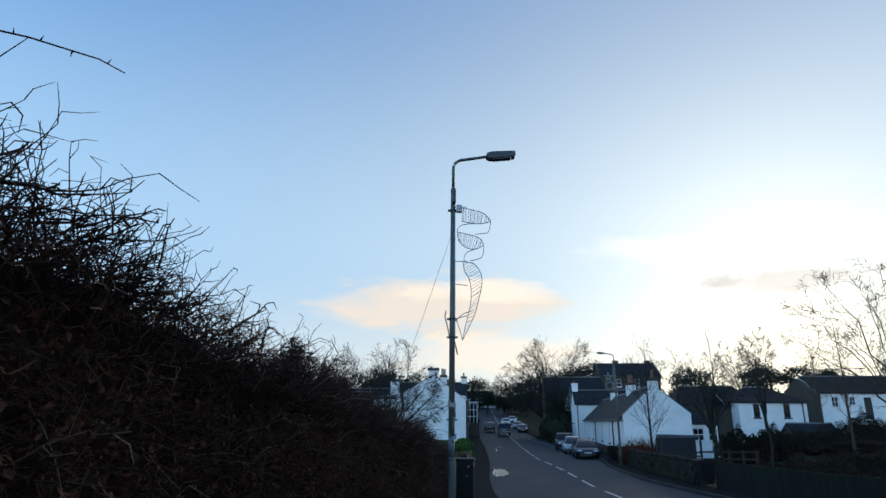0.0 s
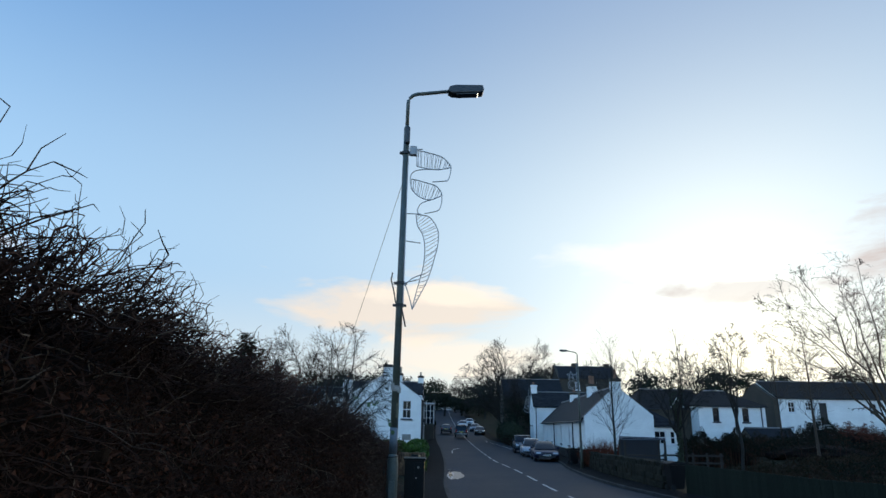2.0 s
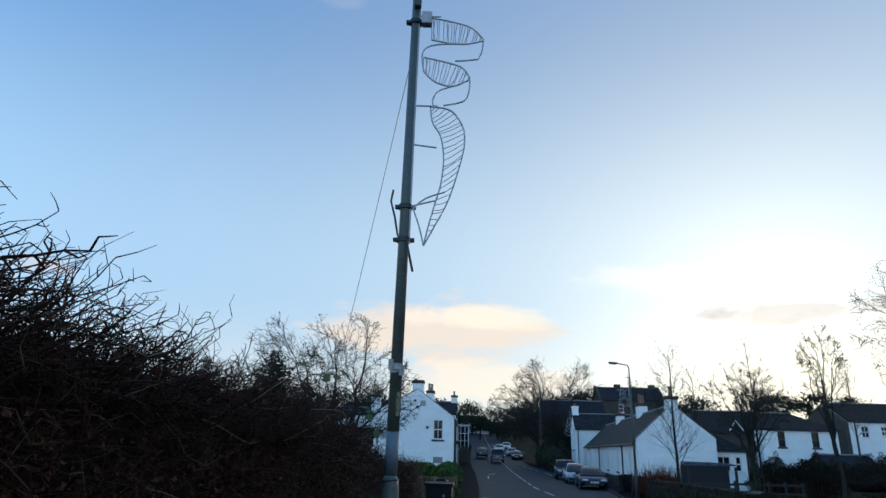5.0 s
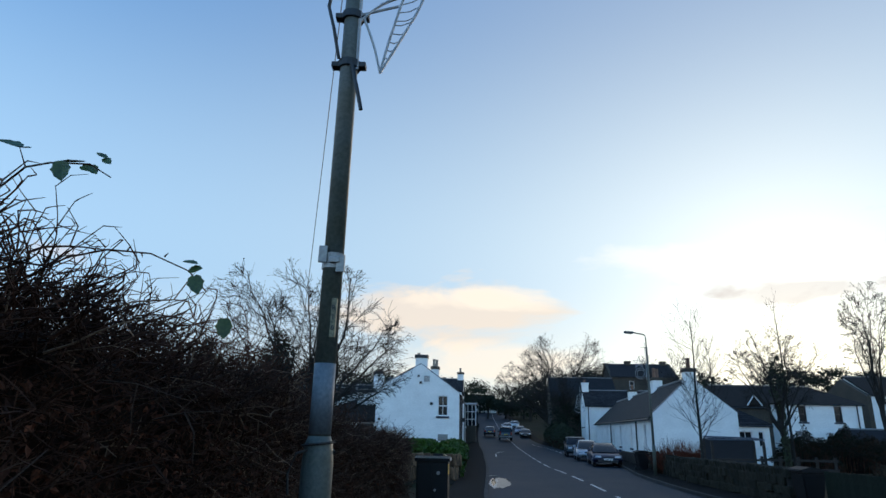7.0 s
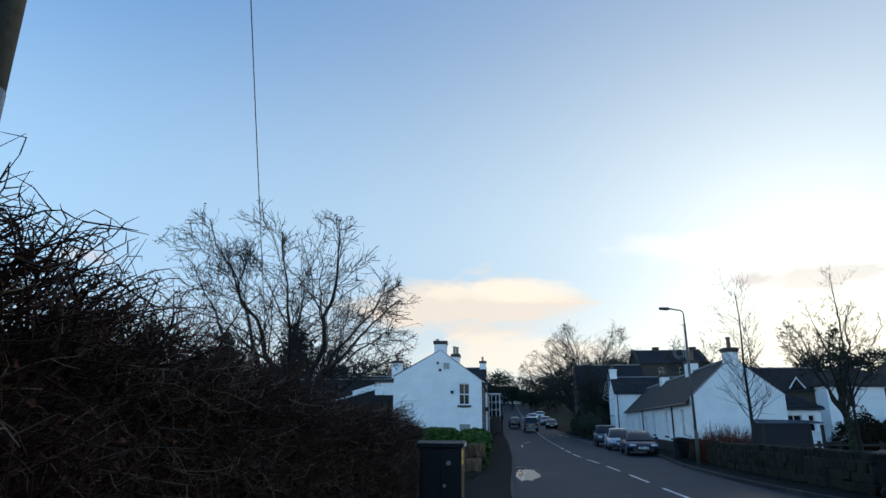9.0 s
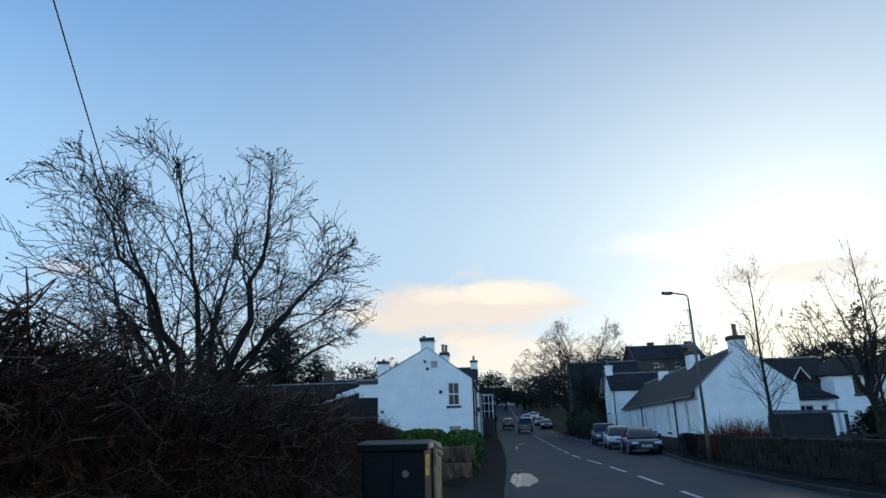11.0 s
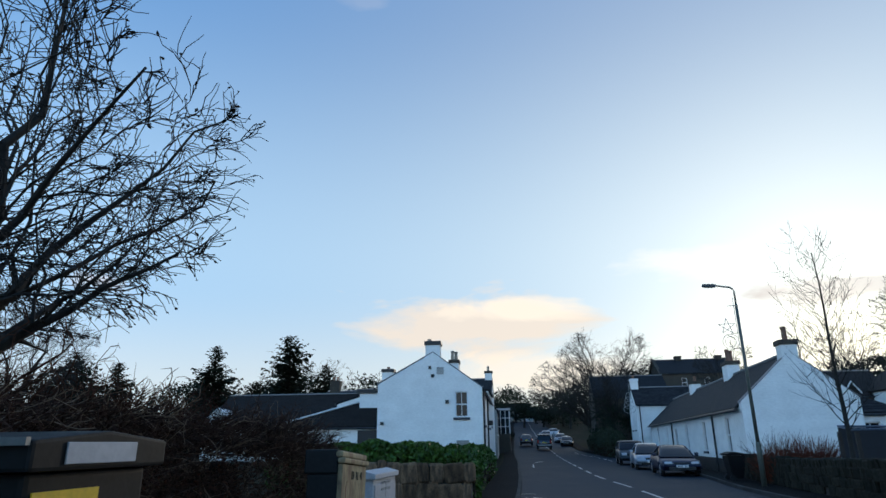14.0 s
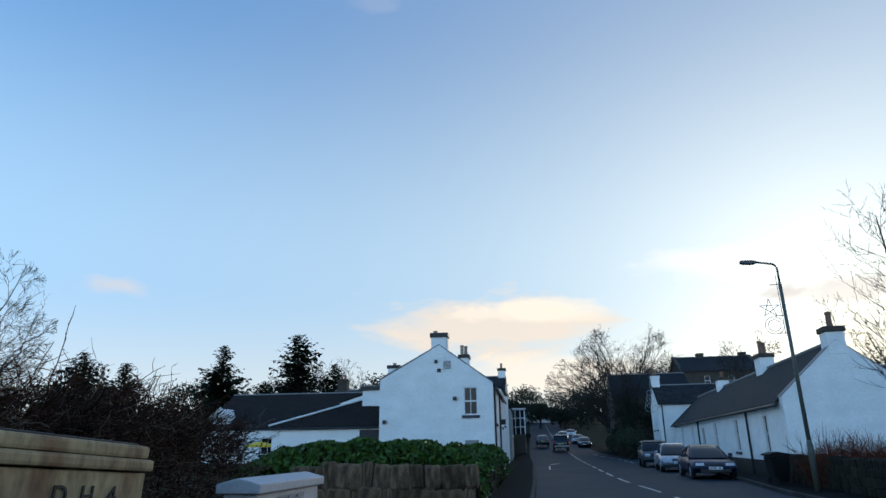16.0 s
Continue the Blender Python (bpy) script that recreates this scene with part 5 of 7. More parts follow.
# ---------------------------------------------------------------- trees, far end of the road
bare_tree("bare_tree", "broad bare beech above the road", rooted(11.5, 108), (11.2, 108, 4.0), (11.7, 108, 10.2), (8.6, 6.0, 7.0), 3000, 51, 0.42, twig_r=0.014, floor_z=5, lift=0.04)
bare_tree("bare_tree", "bare tree leaning over the road", rooted(9.2, 103), (8.6, 103, 3.2), (5.3, 103, 7.4), (4.6, 5, 5.0), 1500, 52, 0.35, twig_r=0.015, floor_z=4)
bare_tree("bare_tree", "bare tree before the stone villa", rooted(10.0, 92), (10.0, 92, 3.5), (10.0, 92, 6.0), (3.6, 3, 4.2), 800, 53, 0.25, twig_r=0.014)
for i, (x, y, h, w) in enumerate(((9.8, 92, 5.2, 1.7), (13.0, 93, 5.0, 1.8))):
    pine("ivy_clad_tree", "dark ivy-clad tree beside the road", rooted(x, y, 0), h - ground_at(x, y), 60 + i, w, 0.17, 2600, 0.15)
for i, (x, y, h, w) in enumerate(((-4.5, 150, 11.6, 3.0), (-1.0, 158, 8.6, 2.0), (-8.5, 165, 10.5, 2.6), (3.2, 160, 7.5, 2.0), (1.5, 175, 8.5, 2.5), (8.5, 150, 9.0, 2.5), (-13, 170, 12, 3.5))):
    pine("scots_pine", "dark pine far down the road", rooted(x, y, 0), h - ground_at(x, y), 80 + i, w, 0.32, 1100, 0.45)


def thicket(name, label, x0, x1, y0, y1, z1, count, leaf, seed, material=None, category="shrubs", rough=1.0):
    """A dense uneven mass of small leaves on thin stems."""
    r = np.random.RandomState(seed)
    cx, cy = (x0 + x1) / 2, (y0 + y1) / 2
    g = ground_at(cx, cy)
    t = thing(name, (cx, cy, g), label, category)
    hx, hy = (x1 - x0) / 2, (y1 - y0) / 2
    spots, st = [], []
    n = 0
    while n < count:
        u, v = r.uniform(-1, 1, 2)
        lim = (1 - u ** 4) * (1 - v ** 4)
        hgt = (z1 - g) * (0.62 + 0.38 * lim) * (1 - 0.15 * rough + 0.3 * rough * noise.noise((cx + u * hx * 1.1, cy + v * hy * 1.1, seed)) + 0.25 * rough * noise.noise(((cx + u * hx) * 2.5, (cy + v * hy) * 2.5, seed)))
        f = 1 - r.rand() ** 2.2
        spots.append((u * hx + 0.05 * r.normal(), v * hy + 0.05 * r.normal(), hgt * (f if r.rand() < 0.6 else 1)))
        if n % 12 == 0:
            st.append(((u * hx * 0.9, v * hy * 0.9, 0), (u * hx, v * hy, hgt), 0.012, 0.004))
        n += 1
    sticks(st, "stemwork", TWIG, t)
    leaves(spots, leaf, "foliage", material or BUSH, t, seed=seed)
    # a near-black lump stands in for the shade between the stems
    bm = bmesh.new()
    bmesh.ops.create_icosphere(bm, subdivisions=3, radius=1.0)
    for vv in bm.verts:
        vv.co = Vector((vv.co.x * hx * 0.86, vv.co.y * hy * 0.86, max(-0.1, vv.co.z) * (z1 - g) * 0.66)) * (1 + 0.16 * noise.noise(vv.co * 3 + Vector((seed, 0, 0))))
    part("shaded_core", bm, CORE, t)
    return t


def text_on(body, size, m, material, name, parent=None, label="", depth=0.004):
    """Letters as a flat mesh."""
    cu = bpy.data.curves.new(name, "FONT")
    cu.body, cu.size, cu.extrude, cu.align_x = body, size, depth, "CENTER"
    tmp = bpy.data.objects.new(name, cu)
    scene.collection.objects.link(tmp)
    dg = bpy.context.evaluated_depsgraph_get()
    me = bpy.data.meshes.new_from_object(tmp.evaluated_get(dg))
    bpy.data.objects.remove(tmp)
    me.materials.clear()
    me.materials.append(material)
    ob = new(name, me)
    if parent:
        ob.parent = parent
    ob.matrix_basis = m
    if label:
        ob["label"] = label
    return ob



# ---------------------------------------------------------------- lamp columns
def lamp_column(name, label, at, lantern_dir, height, reach, lantern=1.0):
    """A tapered steel column with base compartment, shoulder, bracket arm and lantern."""
    t = thing(name, at, label, "street lamp", turn=lantern_dir)
    col = part("column", tube([(0, 0, 0), (0, 0, 1.3), (0, 0, 1.39), (0, 0, 1.43)], [0.084, 0.084, 0.074, 0.06], 20), GALV, t, smooth=True)
    part("access_door", box(-0.045, 0.045, -0.092, -0.075, 0.5, 1.05, 0.006), GALV, col)
    part("shaft", tube([(0, 0, 1.43), (0, 0, height - 0.75)], [0.06, 0.05], 20), GALV, t, smooth=True)
    part("collar", tube([(0, 0, height - 0.8), (0, 0, height - 0.74), (0, 0, height - 0.7)], [0.052, 0.052, 0.036], 14), GALV, t)
    pts = [(0, 0, height - 0.72), (0, 0, height - 0.25)]
    for k in range(1, 7):
        a = math.pi / 2 * k / 6
        pts.append((0.22 * (1 - math.cos(a)), 0, height - 0.25 + 0.22 * math.sin(a) * 0.9))
    pts.append((reach, 0, height + 0.03))
    part("bracket_arm", tube(pts, 0.032, 12), GALV, t, smooth=True)
    q = lantern
    hd = part("lantern", prism([(reach - 0.05, height + 0.0), (reach + 0.03, height - 0.05 * q), (reach + 0.58 * q, height + 0.0), (reach + 0.6 * q, height + 0.05 * q), (reach + 0.58 * q, height + 0.14 * q), (reach + 0.1, height + 0.12 * q), (reach - 0.02, height + 0.09 * q)], "y", -0.1 * q, 0.1 * q), LANTERN, t, "dark grey street lantern")
    bmesh_bevel(hd, 0.02)
    part("lens", prism([(reach + 0.08 * q, height - 0.046 * q), (reach + 0.5 * q, height - 0.01), (reach + 0.48 * q, height - 0.028 * q), (reach + 0.12 * q, height - 0.06 * q)], "y", -0.075 * q, 0.075 * q), LENS_DARK, hd)
    return t


def bmesh_bevel(ob, w):
    bm = bmesh.new()
    bm.from_mesh(ob.data)
    bmesh.ops.bevel(bm, geom=bm.edges[:], offset=w, segments=2, affect="EDGES", profile=0.6)
    bm.to_mesh(ob.data)
    bm.free()


POST_X, POST_Y = 0.158, 12.1
PZ = G(12) + 0.08
post = lamp_column("street_lamp", "grey-green steel street lamp with bracket arm beside the hedge", (POST_X, POST_Y, PZ), 4.0, 7.52 - PZ, 0.75)
post.matrix_basis = pose(POST_X, POST_Y, PZ, 0, 0.35, 4.0)
for z in (3.615, 3.98, 6.3):
    part("clamp", tube([(0, 0, z - PZ - 0.025), (0, 0, z - PZ + 0.025)], 0.072, 14), BLACK, post, "black fixing band")
    part("clamp_lug", box(-0.11, 0.11, -0.03, 0.03, z - PZ - 0.018, z - PZ + 0.018, 0.005), BLACK, post)
strap = part("cable_tie", tube([(0, 0, 2.26 - PZ), (0, 0, 2.35 - PZ)], 0.066, 16), TIE, post, "pale steel strap")
for sx, sz in ((-0.075, 0.025), (0.03, -0.03)):
    part("bracket_plate", box(sx, sx + 0.05, -0.075, -0.06, 2.26 - PZ + sz, 2.36 - PZ + sz, 0.004), TIE, strap)
part("strap_buckle", box(-0.01, 0.05, -0.085, -0.06, 2.285 - PZ, 2.32 - PZ, 0.004), STEEL_PALE, strap)
lbl = part("number_sticker", box(0.02, 0.05, -0.064, -0.03, 1.86 - PZ, 2.08 - PZ, 0.002), OLD_LABEL, post, "weathered yellow number sticker")
for i, ch in enumerate(("R", "1", "6")):
    text_on(ch, 0.042, pose(0.035, -0.0655, 2.01 - PZ - 0.055 * i, 90, 0, 0), BLACK, "sticker_mark", lbl, depth=0.001)
part("painted_band", tube([(0, 0, 1.44), (0, 0, 1.72 - PZ)], [0.0606, 0.06], 20), POST_BAND, post, "blue-grey painted lower shaft", smooth=True)
part("tied_string", tube([(0.088 * math.cos(k * 0.7), 0.088 * math.sin(k * 0.7), 1.35 + 0.006 * k) for k in range(10)] + [(-0.1, -0.08, 1.34), (-0.13, -0.1, 1.24), (-0.12, -0.1, 1.14)], 0.007, 5), WOOD, post, "loose string round the shoulder")
part("outlet", box(-0.02, 0.06, -0.13, -0.05, 6.45 - PZ, 6.75 - PZ, 0.015), LANTERN, post, "dark outlet box for the decoration")
part("loose_cable", tube([(-0.06, -0.05, 3.64 - PZ), (-0.1, -0.08, 3.84 - PZ), (-0.15, -0.06, 4.02 - PZ), (-0.13, -0.08, 4.14 - PZ)], 0.012, 6), BLACK, post, "dangling black cable end")
part("loose_cable", tube([(0.03, -0.06, 3.59 - PZ), (0.08, -0.08, 3.39 - PZ), (0.11, -0.08, 3.26 - PZ)], 0.014, 6), BLACK, post, "dangling black cable end")


def streamer(parent_at, turn):
    """A ribbon-shaped festive light frame, coiled, wide above and pointed below."""
    t = thing("festive_light_frame", parent_at, "white wire ribbon-shaped festive light frame on the lamp post", "decoration", turn=turn)

    def wire(pts, rad=0.009, name="frame_wire"):
        return part(name, tube(pts, rad, 6), WIRE, t)

    def arc(keys, n=26):
        ks = [Vector((a, 0, b)) for a, b in keys]
        out = []
        for i in range(len(ks) - 1):
            p0, p1, p2, p3 = ks[max(i - 1, 0)], ks[i], ks[i + 1], ks[min(i + 2, len(ks) - 1)]
            for s in range(8):
                f = s / 8
                out.append(0.5 * ((2 * p1) + (p2 - p0) * f + (2 * p0 - 5 * p1 + 4 * p2 - p3) * f * f + (3 * p1 - p0 - 3 * p2 + p3) * f ** 3))
        return out + [ks[-1]]

    def band(top, bottom, rungs):
        a, b = arc(top), arc(bottom)
        wire(a)
        wire(b)
        for k in range(rungs):
            f = (k + 0.5) / rungs
            p, q = a[int(f * (len(a) - 1))], b[int(f * (len(b) - 1))]
            part("rung", tube([p, p.lerp(q, 0.5) + Vector((0.012 * math.sin(k * 2.4), 0.02, 0)), q], 0.0045, 4), WIRE, t)
    # three turns of the ribbon
    band([(0.1, 6.4), (0.3, 6.36), (0.55, 6.28), (0.7, 6.12)], [(0.1, 6.1), (0.3, 6.06), (0.5, 6.05), (0.7, 6.1)], 22)
    wire(arc([(0.7, 6.1), (0.68, 5.95), (0.64, 5.85)]))
    wire(arc([(0.64, 5.85), (0.5, 5.83), (0.38, 5.82)]))
    wire(arc([(0.5, 6.05), (0.2, 6.04), (0.04, 5.98), (0.0, 5.85), (0.03, 5.68)]))
    band([(0.02, 5.86), (0.2, 5.82), (0.45, 5.74), (0.55, 5.6)], [(0.02, 5.68), (0.16, 5.54), (0.36, 5.49), (0.55, 5.58)], 18)
    wire(arc([(0.55, 5.58), (0.54, 5.42), (0.48, 5.3), (0.26, 5.24)]))
    wire(arc([(0.36, 5.49), (0.2, 5.42), (0.14, 5.3), (0.16, 5.22)]))
    band([(0.12, 5.22), (0.34, 5.18), (0.48, 4.98), (0.5, 4.75), (0.44, 4.45), (0.34, 4.1), (0.2, 3.8), (0.1, 3.6)], [(0.12, 5.2), (0.15, 5.02), (0.24, 4.86), (0.28, 4.6), (0.26, 4.3), (0.2, 4.05), (0.14, 3.8), (0.1, 3.6)], 30)
    wire([(-0.05, 0, 6.45), (-0.05, 0, 3.62)], 0.011, "upright")
    for za, zb in ((6.42, 6.42), (5.23, 5.23), (4.75, 4.72), (4.03, 4.1)):
        wire([(-0.12, 0, za), (-0.05, 0, za), (0.2, 0, zb)], 0.009, "stay")
    wire(arc([(-0.05, 3.98), (0.1, 4.12), (0.3, 4.2)]))
    wire(arc([(-0.02, 4.0), (0.05, 3.8), (0.1, 3.6)]))
    part("drive_box", box(-0.02, 0.1, -0.05, 0.05, 6.3, 6.46, 0.01), WIRE, t)
    return t


streamer((POST_X + 0.13, POST_Y - 0.02, -0.05), 4.0)
guy = thing("overhead_wire", (POST_X, POST_Y, 5.6), "thin overhead cable from the lamp post to the trees", "cable")
part("wire", tube([(0, 0, 0.15)] + [(-2.75 * f, 7.9 * f, 0.15 - 3.9 * f - 0.35 * f * (1 - f)) for f in (0.15, 0.3, 0.45, 0.6, 0.8, 1.0)], 0.0045, 5), BLACK, guy)

L2X, L2Y = 8.75, 40.85
lamp2 = lamp_column("street_lamp", "grey steel street lamp with arm over the road", (L2X, L2Y, G(L2Y) + 0.08), 176.0, 6.35 - G(L2Y) - 0.08, 0.62, 0.75)
star = thing("festive_star_frame", (L2X, L2Y, 4.4), "white wire star and ring festive frame on the lamp post", "decoration", turn=176)
for k in range(5):
    a0, a1 = math.pi / 2 + k * 2 * math.pi / 5, math.pi / 2 + (k + 2) * 2 * math.pi / 5
    part("star_wire", tube([(0.42 + 0.3 * math.cos(a0), 0, 0.45 + 0.3 * math.sin(a0)), (0.42 + 0.3 * math.cos(a1), 0, 0.45 + 0.3 * math.sin(a1))], 0.011, 5), WIRE, star)
for rad, zc in ((0.27, -0.1), (0.18, -0.1)):
    part("ring_wire", tube([(0.36 + rad * math.cos(k * math.pi / 12), 0, zc + rad * math.sin(k * math.pi / 12)) for k in range(25)], 0.011, 5), WIRE, star)
part("upright", tube([(0.09, 0, -0.4), (0.09, 0, 1.5)], 0.011, 5), WIRE, star)
for z in (-0.35, 0.2, 1.2):
    part("stay", tube([(0.0, 0, z), (0.3, 0, z)], 0.012, 5), BLACK, star)
star2 = thing("festive_star_frame", (10.3, 79.0, 5.0), "white wire festive frame on the far house corner", "decoration", turn=180)
for k in range(4):
    part("ring_wire", tube([(0.1 + (0.25 + 0.1 * k) * math.cos(j * math.pi / 8), 0, -0.4 * k + 0.35 * math.sin(j * math.pi / 8)) for j in range(17)], 0.02, 5), WIRE, star2)
part("upright", tube([(0.0, 0, -1.6), (0.0, 0, 1.2)], 0.02, 5), WIRE, star2)

# ---------------------------------------------------------------- roadside cabinets
def cabinet(name, label, at, turn, w, d, h, material, lid=0.12, over=0.03, slope=0.0, door=True):
    t = thing(name, at, label, "utility cabinet", turn=turn)
    body = part("body", box(-w / 2, w / 2, -d / 2, d / 2, 0, h - lid, 0.012), material, t)
    ld = prism([(-d / 2 - over, h - lid + 0.002), (d / 2 + over, h - lid + 0.002), (d / 2 + over, h - 0.02), (0, h + slope), (-d / 2 - over, h - 0.02)], "x", -w / 2 - over, w / 2 + over)
    lid_ob = part("lid", ld, material, t)
    bmesh_bevel(lid_ob, 0.008)
    part("plinth", box(-w / 2 + 0.02, w / 2 - 0.02, -d / 2 + 0.02, d / 2 - 0.02, -0.25, -0.001), MORTAR, t)
    if door:
        for s in (-1, 1):
            part("door", box(0.006 if s > 0 else -w / 2 + 0.03, w / 2 - 0.03 if s > 0 else -0.006, -d / 2 - 0.012, -d / 2 - 0.001, 0.06, h - lid - 0.05, 0.004), material, body)
        part("lock", tube([(0.05, -d / 2 - 0.03, h * 0.62), (0.05, -d / 2 - 0.012, h * 0.62)], 0.02, 8), TIE, body)
    return t


def ped(y):
    return G(y) + 0.1


blackcab = cabinet("black_cabinet", "black metal street cabinet with a yellow warning sticker", (0.1, 19.07, ped(19)), 0, 0.5, 0.37, 0.975 - ped(19), CAB_BLACK, 0.08)
zt = 0.975 - ped(19)
part("label_plate", box(0.2815, 0.2855, -0.13, 0.09, zt - 0.066, zt - 0.024, 0.002), CAB_GREY, blackcab, "white label plate")
part("sticker", box(0.251, 0.255, -0.165, 0.02, zt - 0.27, zt - 0.115), YELLOW, blackcab, "yellow warning sticker")
part("sticker_mark", prism([(-0.105, zt - 0.22), (-0.035, zt - 0.22), (-0.07, zt - 0.14)], "x", 0.256, 0.258), BLACK, blackcab)
part("edge_strip", box(-0.275, 0.275, -0.227, -0.2155, zt - 0.03, zt - 0.015), TIE, blackcab, "pale metal lid edge")
part("dial", tube([(0.1, -0.21, zt - 0.25), (0.1, -0.186, zt - 0.25)], 0.028, 12), TIE, blackcab)
beige = thing("beige_cabinet", (-0.13, 21.97, ped(22)), "faded beige street cabinet with rust stains, stencilled number and shaded sides painted black", "utility cabinet", turn=90)
bz = 0.845 - ped(22)
beige.matrix_basis = pose(-0.13, 21.97, ped(22), 0, 4.0, 90)
# body and lid are painted black for the shade on the cabinet's sides
part("body", box(-0.28, 0.28, -0.17, 0.03, -0.1, bz - 0.1, 0.01), CAB_BLACK, beige, "cabinet body with its shade painted black")
part("front_panel", box(-0.285, 0.285, -0.205, -0.172, 0.03, bz - 0.038, 0.006), CAB_BEIGE, beige)
part("lid_front", box(-0.298, 0.298, -0.222, -0.172, bz - 0.035, bz, 0.01), CAB_BEIGE, beige)
part("lid_upper", box(-0.29, 0.29, -0.205, -0.15, bz + 0.002, bz + 0.04, 0.01), CAB_BEIGE, beige)
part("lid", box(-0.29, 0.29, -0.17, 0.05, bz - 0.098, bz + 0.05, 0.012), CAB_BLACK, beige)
part("latch", tube([(0.24, -0.22, bz - 0.3), (0.24, -0.2, bz - 0.3)], 0.015, 8), WOOD, beige)
for k, (rx, rz, rw, rh) in enumerate(((0.16, bz - 0.42, 0.025, 0.1), (-0.2, bz - 0.3, 0.012, 0.16), (0.1, bz - 0.6, 0.05, 0.06))):
    part("rust_stain", prism([(rx - rw, rz), (rx + rw * 0.6, rz + rh * 0.2), (rx + rw, rz + rh), (rx - rw * 0.5, rz + rh * 0.8)], "y", -0.2075, -0.2055), CLAY, beige, "rust stain")
grey = cabinet("grey_cabinet", "pale grey plastic street cabinet with sloping lid", (-0.325, 24.19, ped(24)), 88, 0.82, 0.2, 0.69 - ped(24), CAB_GREY, 0.07, slope=0.012)
for k in range(2):
    for j in range(3):
        part("vent_slot", box(-0.17 + 0.12 * j, -0.08 + 0.12 * j, -0.1155, -0.1125, 0.92 + 0.06 * k, 0.945 + 0.06 * k), HARL_GREY, grey)


for i, ch in enumerate("DH4"):
    text_on(ch, 0.075, pose(-0.06 + 0.1 * i, -0.2085, bz - 0.128, 90, 0, 0), WOOD, "stencilled_mark", beige, "faded stencilled letter", depth=0.002)

# ---------------------------------------------------------------- garden walls of stone
def stone_shapes(seed, count=8):
    """A few lumpy blocks, unit size, to be shared."""
    out = []
    for i in range(count):
        bm = bmesh.new()
        bmesh.ops.create_cube(bm, size=1.0)
        bmesh.ops.bevel(bm, geom=bm.edges[:], offset=0.13, segments=1, affect="EDGES")
        for v in bm.verts:
            v.co += 0.17 * noise.noise_vector(v.co * 2.3 + Vector((seed + i * 7, 0, 0)))
        me = bpy.data.meshes.new("stone")
        bm.to_mesh(me)
        bm.free()
        out.append(me)
    return out


def rubble_wall(name, label, a, b, base_of, height, thick, material, seed, course=0.26, length=0.45, cope=True, faces=(-1,)):
    """A rubble wall from a to b: mortared heart with proud stones, each of its own, and a row of upright copes."""
    r = random.Random(seed)
    a, b = Vector((*a, 0)), Vector((*b, 0))
    L = (b - a).length
    d = (b - a).normalized()
    turn = math.atan2(d.y, d.x)
    t = thing(name, (a.x, a.y, base_of(a.y)), label, "wall", kind="structure", turn=math.degrees(turn))
    shapes = {m: stone_shapes(seed) for m in (material,)}[material]
    for me in shapes:
        me.materials.append(material)

    def base(u):
        return base_of((a + d * u).y) - base_of(a.y)
    n = max(2, int(L / 0.8))
    verts, fc = [], []
    for i in range(n + 1):
        u = L * i / n
        for yy, zz in ((-thick / 2 + 0.04, -0.3), (-thick / 2 + 0.04, height - 0.05), (thick / 2 - 0.04, height - 0.05), (thick / 2 - 0.04, -0.3)):
            verts.append((u, yy, base(u) + zz))
    for i in range(n):
        for k in range(3):
            fc.append((i * 4 + k, i * 4 + k + 1, i * 4 + k + 5, i * 4 + k + 4))
    fc += [(0, 1, 2, 3), (n * 4 + 3, n * 4 + 2, n * 4 + 1, n * 4)]
    raw("mortar_heart", verts, fc, MORTAR, t)
    body = height - (0.2 if cope else 0)
    rows = max(1, round(body / course))
    for side in faces:
        for j in range(rows):
            u = -0.05 - 0.3 * r.random()
            while u < L:
                w = length * (0.4 + 1.1 * r.random())
                hh = body / rows
                uc = u + w / 2
                if 0 < uc < L:
                    ob = new("stone", shapes[r.randrange(len(shapes))])
                    ob.parent = t
                    ob.matrix_basis = Matrix.LocRotScale((uc, side * (thick / 2 - 0.05), base(uc) + hh * (j + 0.5)), Euler((r.uniform(-0.08, 0.08), r.uniform(-0.1, 0.1), r.uniform(-0.06, 0.06))), (w * 1.04, 0.14 + 0.1 * r.random(), hh * (0.9 + 0.35 * r.random())))
                u += w
    if cope:
        u = 0.0
        while u < L:
            w = 0.17 + 0.16 * r.random()
            ob = new("cope_stone", shapes[r.randrange(len(shapes))])
            ob.parent = t
            ob.matrix_basis = Matrix.LocRotScale((u + w / 2, 0, base(u) + body + 0.09), Euler((0, r.uniform(-0.08, 0.08), 0)), (w * 0.98, thick * (0.98 + 0.08 * r.random()), 0.24 + 0.06 * r.random()))
            u += w
    return t


def wall_x(y):
    return kr(y) + 1.45


rubble_wall("garden_wall", "brown sandstone rubble wall below a laurel hedge", (-4.4, 34.6), (-0.4, 34.6), lambda y: ped(35) - 0.03, 0.98, 0.42, STONE, 3, 0.45, 0.42, cope=False)
rubble_wall("garden_wall", "brown sandstone rubble wall beside the pavement", (-0.62, 35.3), (-1.15, 50), ped, 0.75, 0.36, STONE_DARK, 31, 0.3, 0.5, faces=(-1,))
rubble_wall("roadside_wall", "dark mossy rubble garden wall across the road", (wall_x(46.2) + 0.05, 46.2), (wall_x(37), 37), ped, 0.9, 0.4, STONE_DARK, 5, 0.24, 0.4, faces=(-1,))
rubble_wall("roadside_wall", "dark mossy rubble garden wall across the road", (wall_x(37), 37), (wall_x(27.9), 27.9), ped, 0.95, 0.4, STONE_DARK, 6, 0.24, 0.4, faces=(-1,))


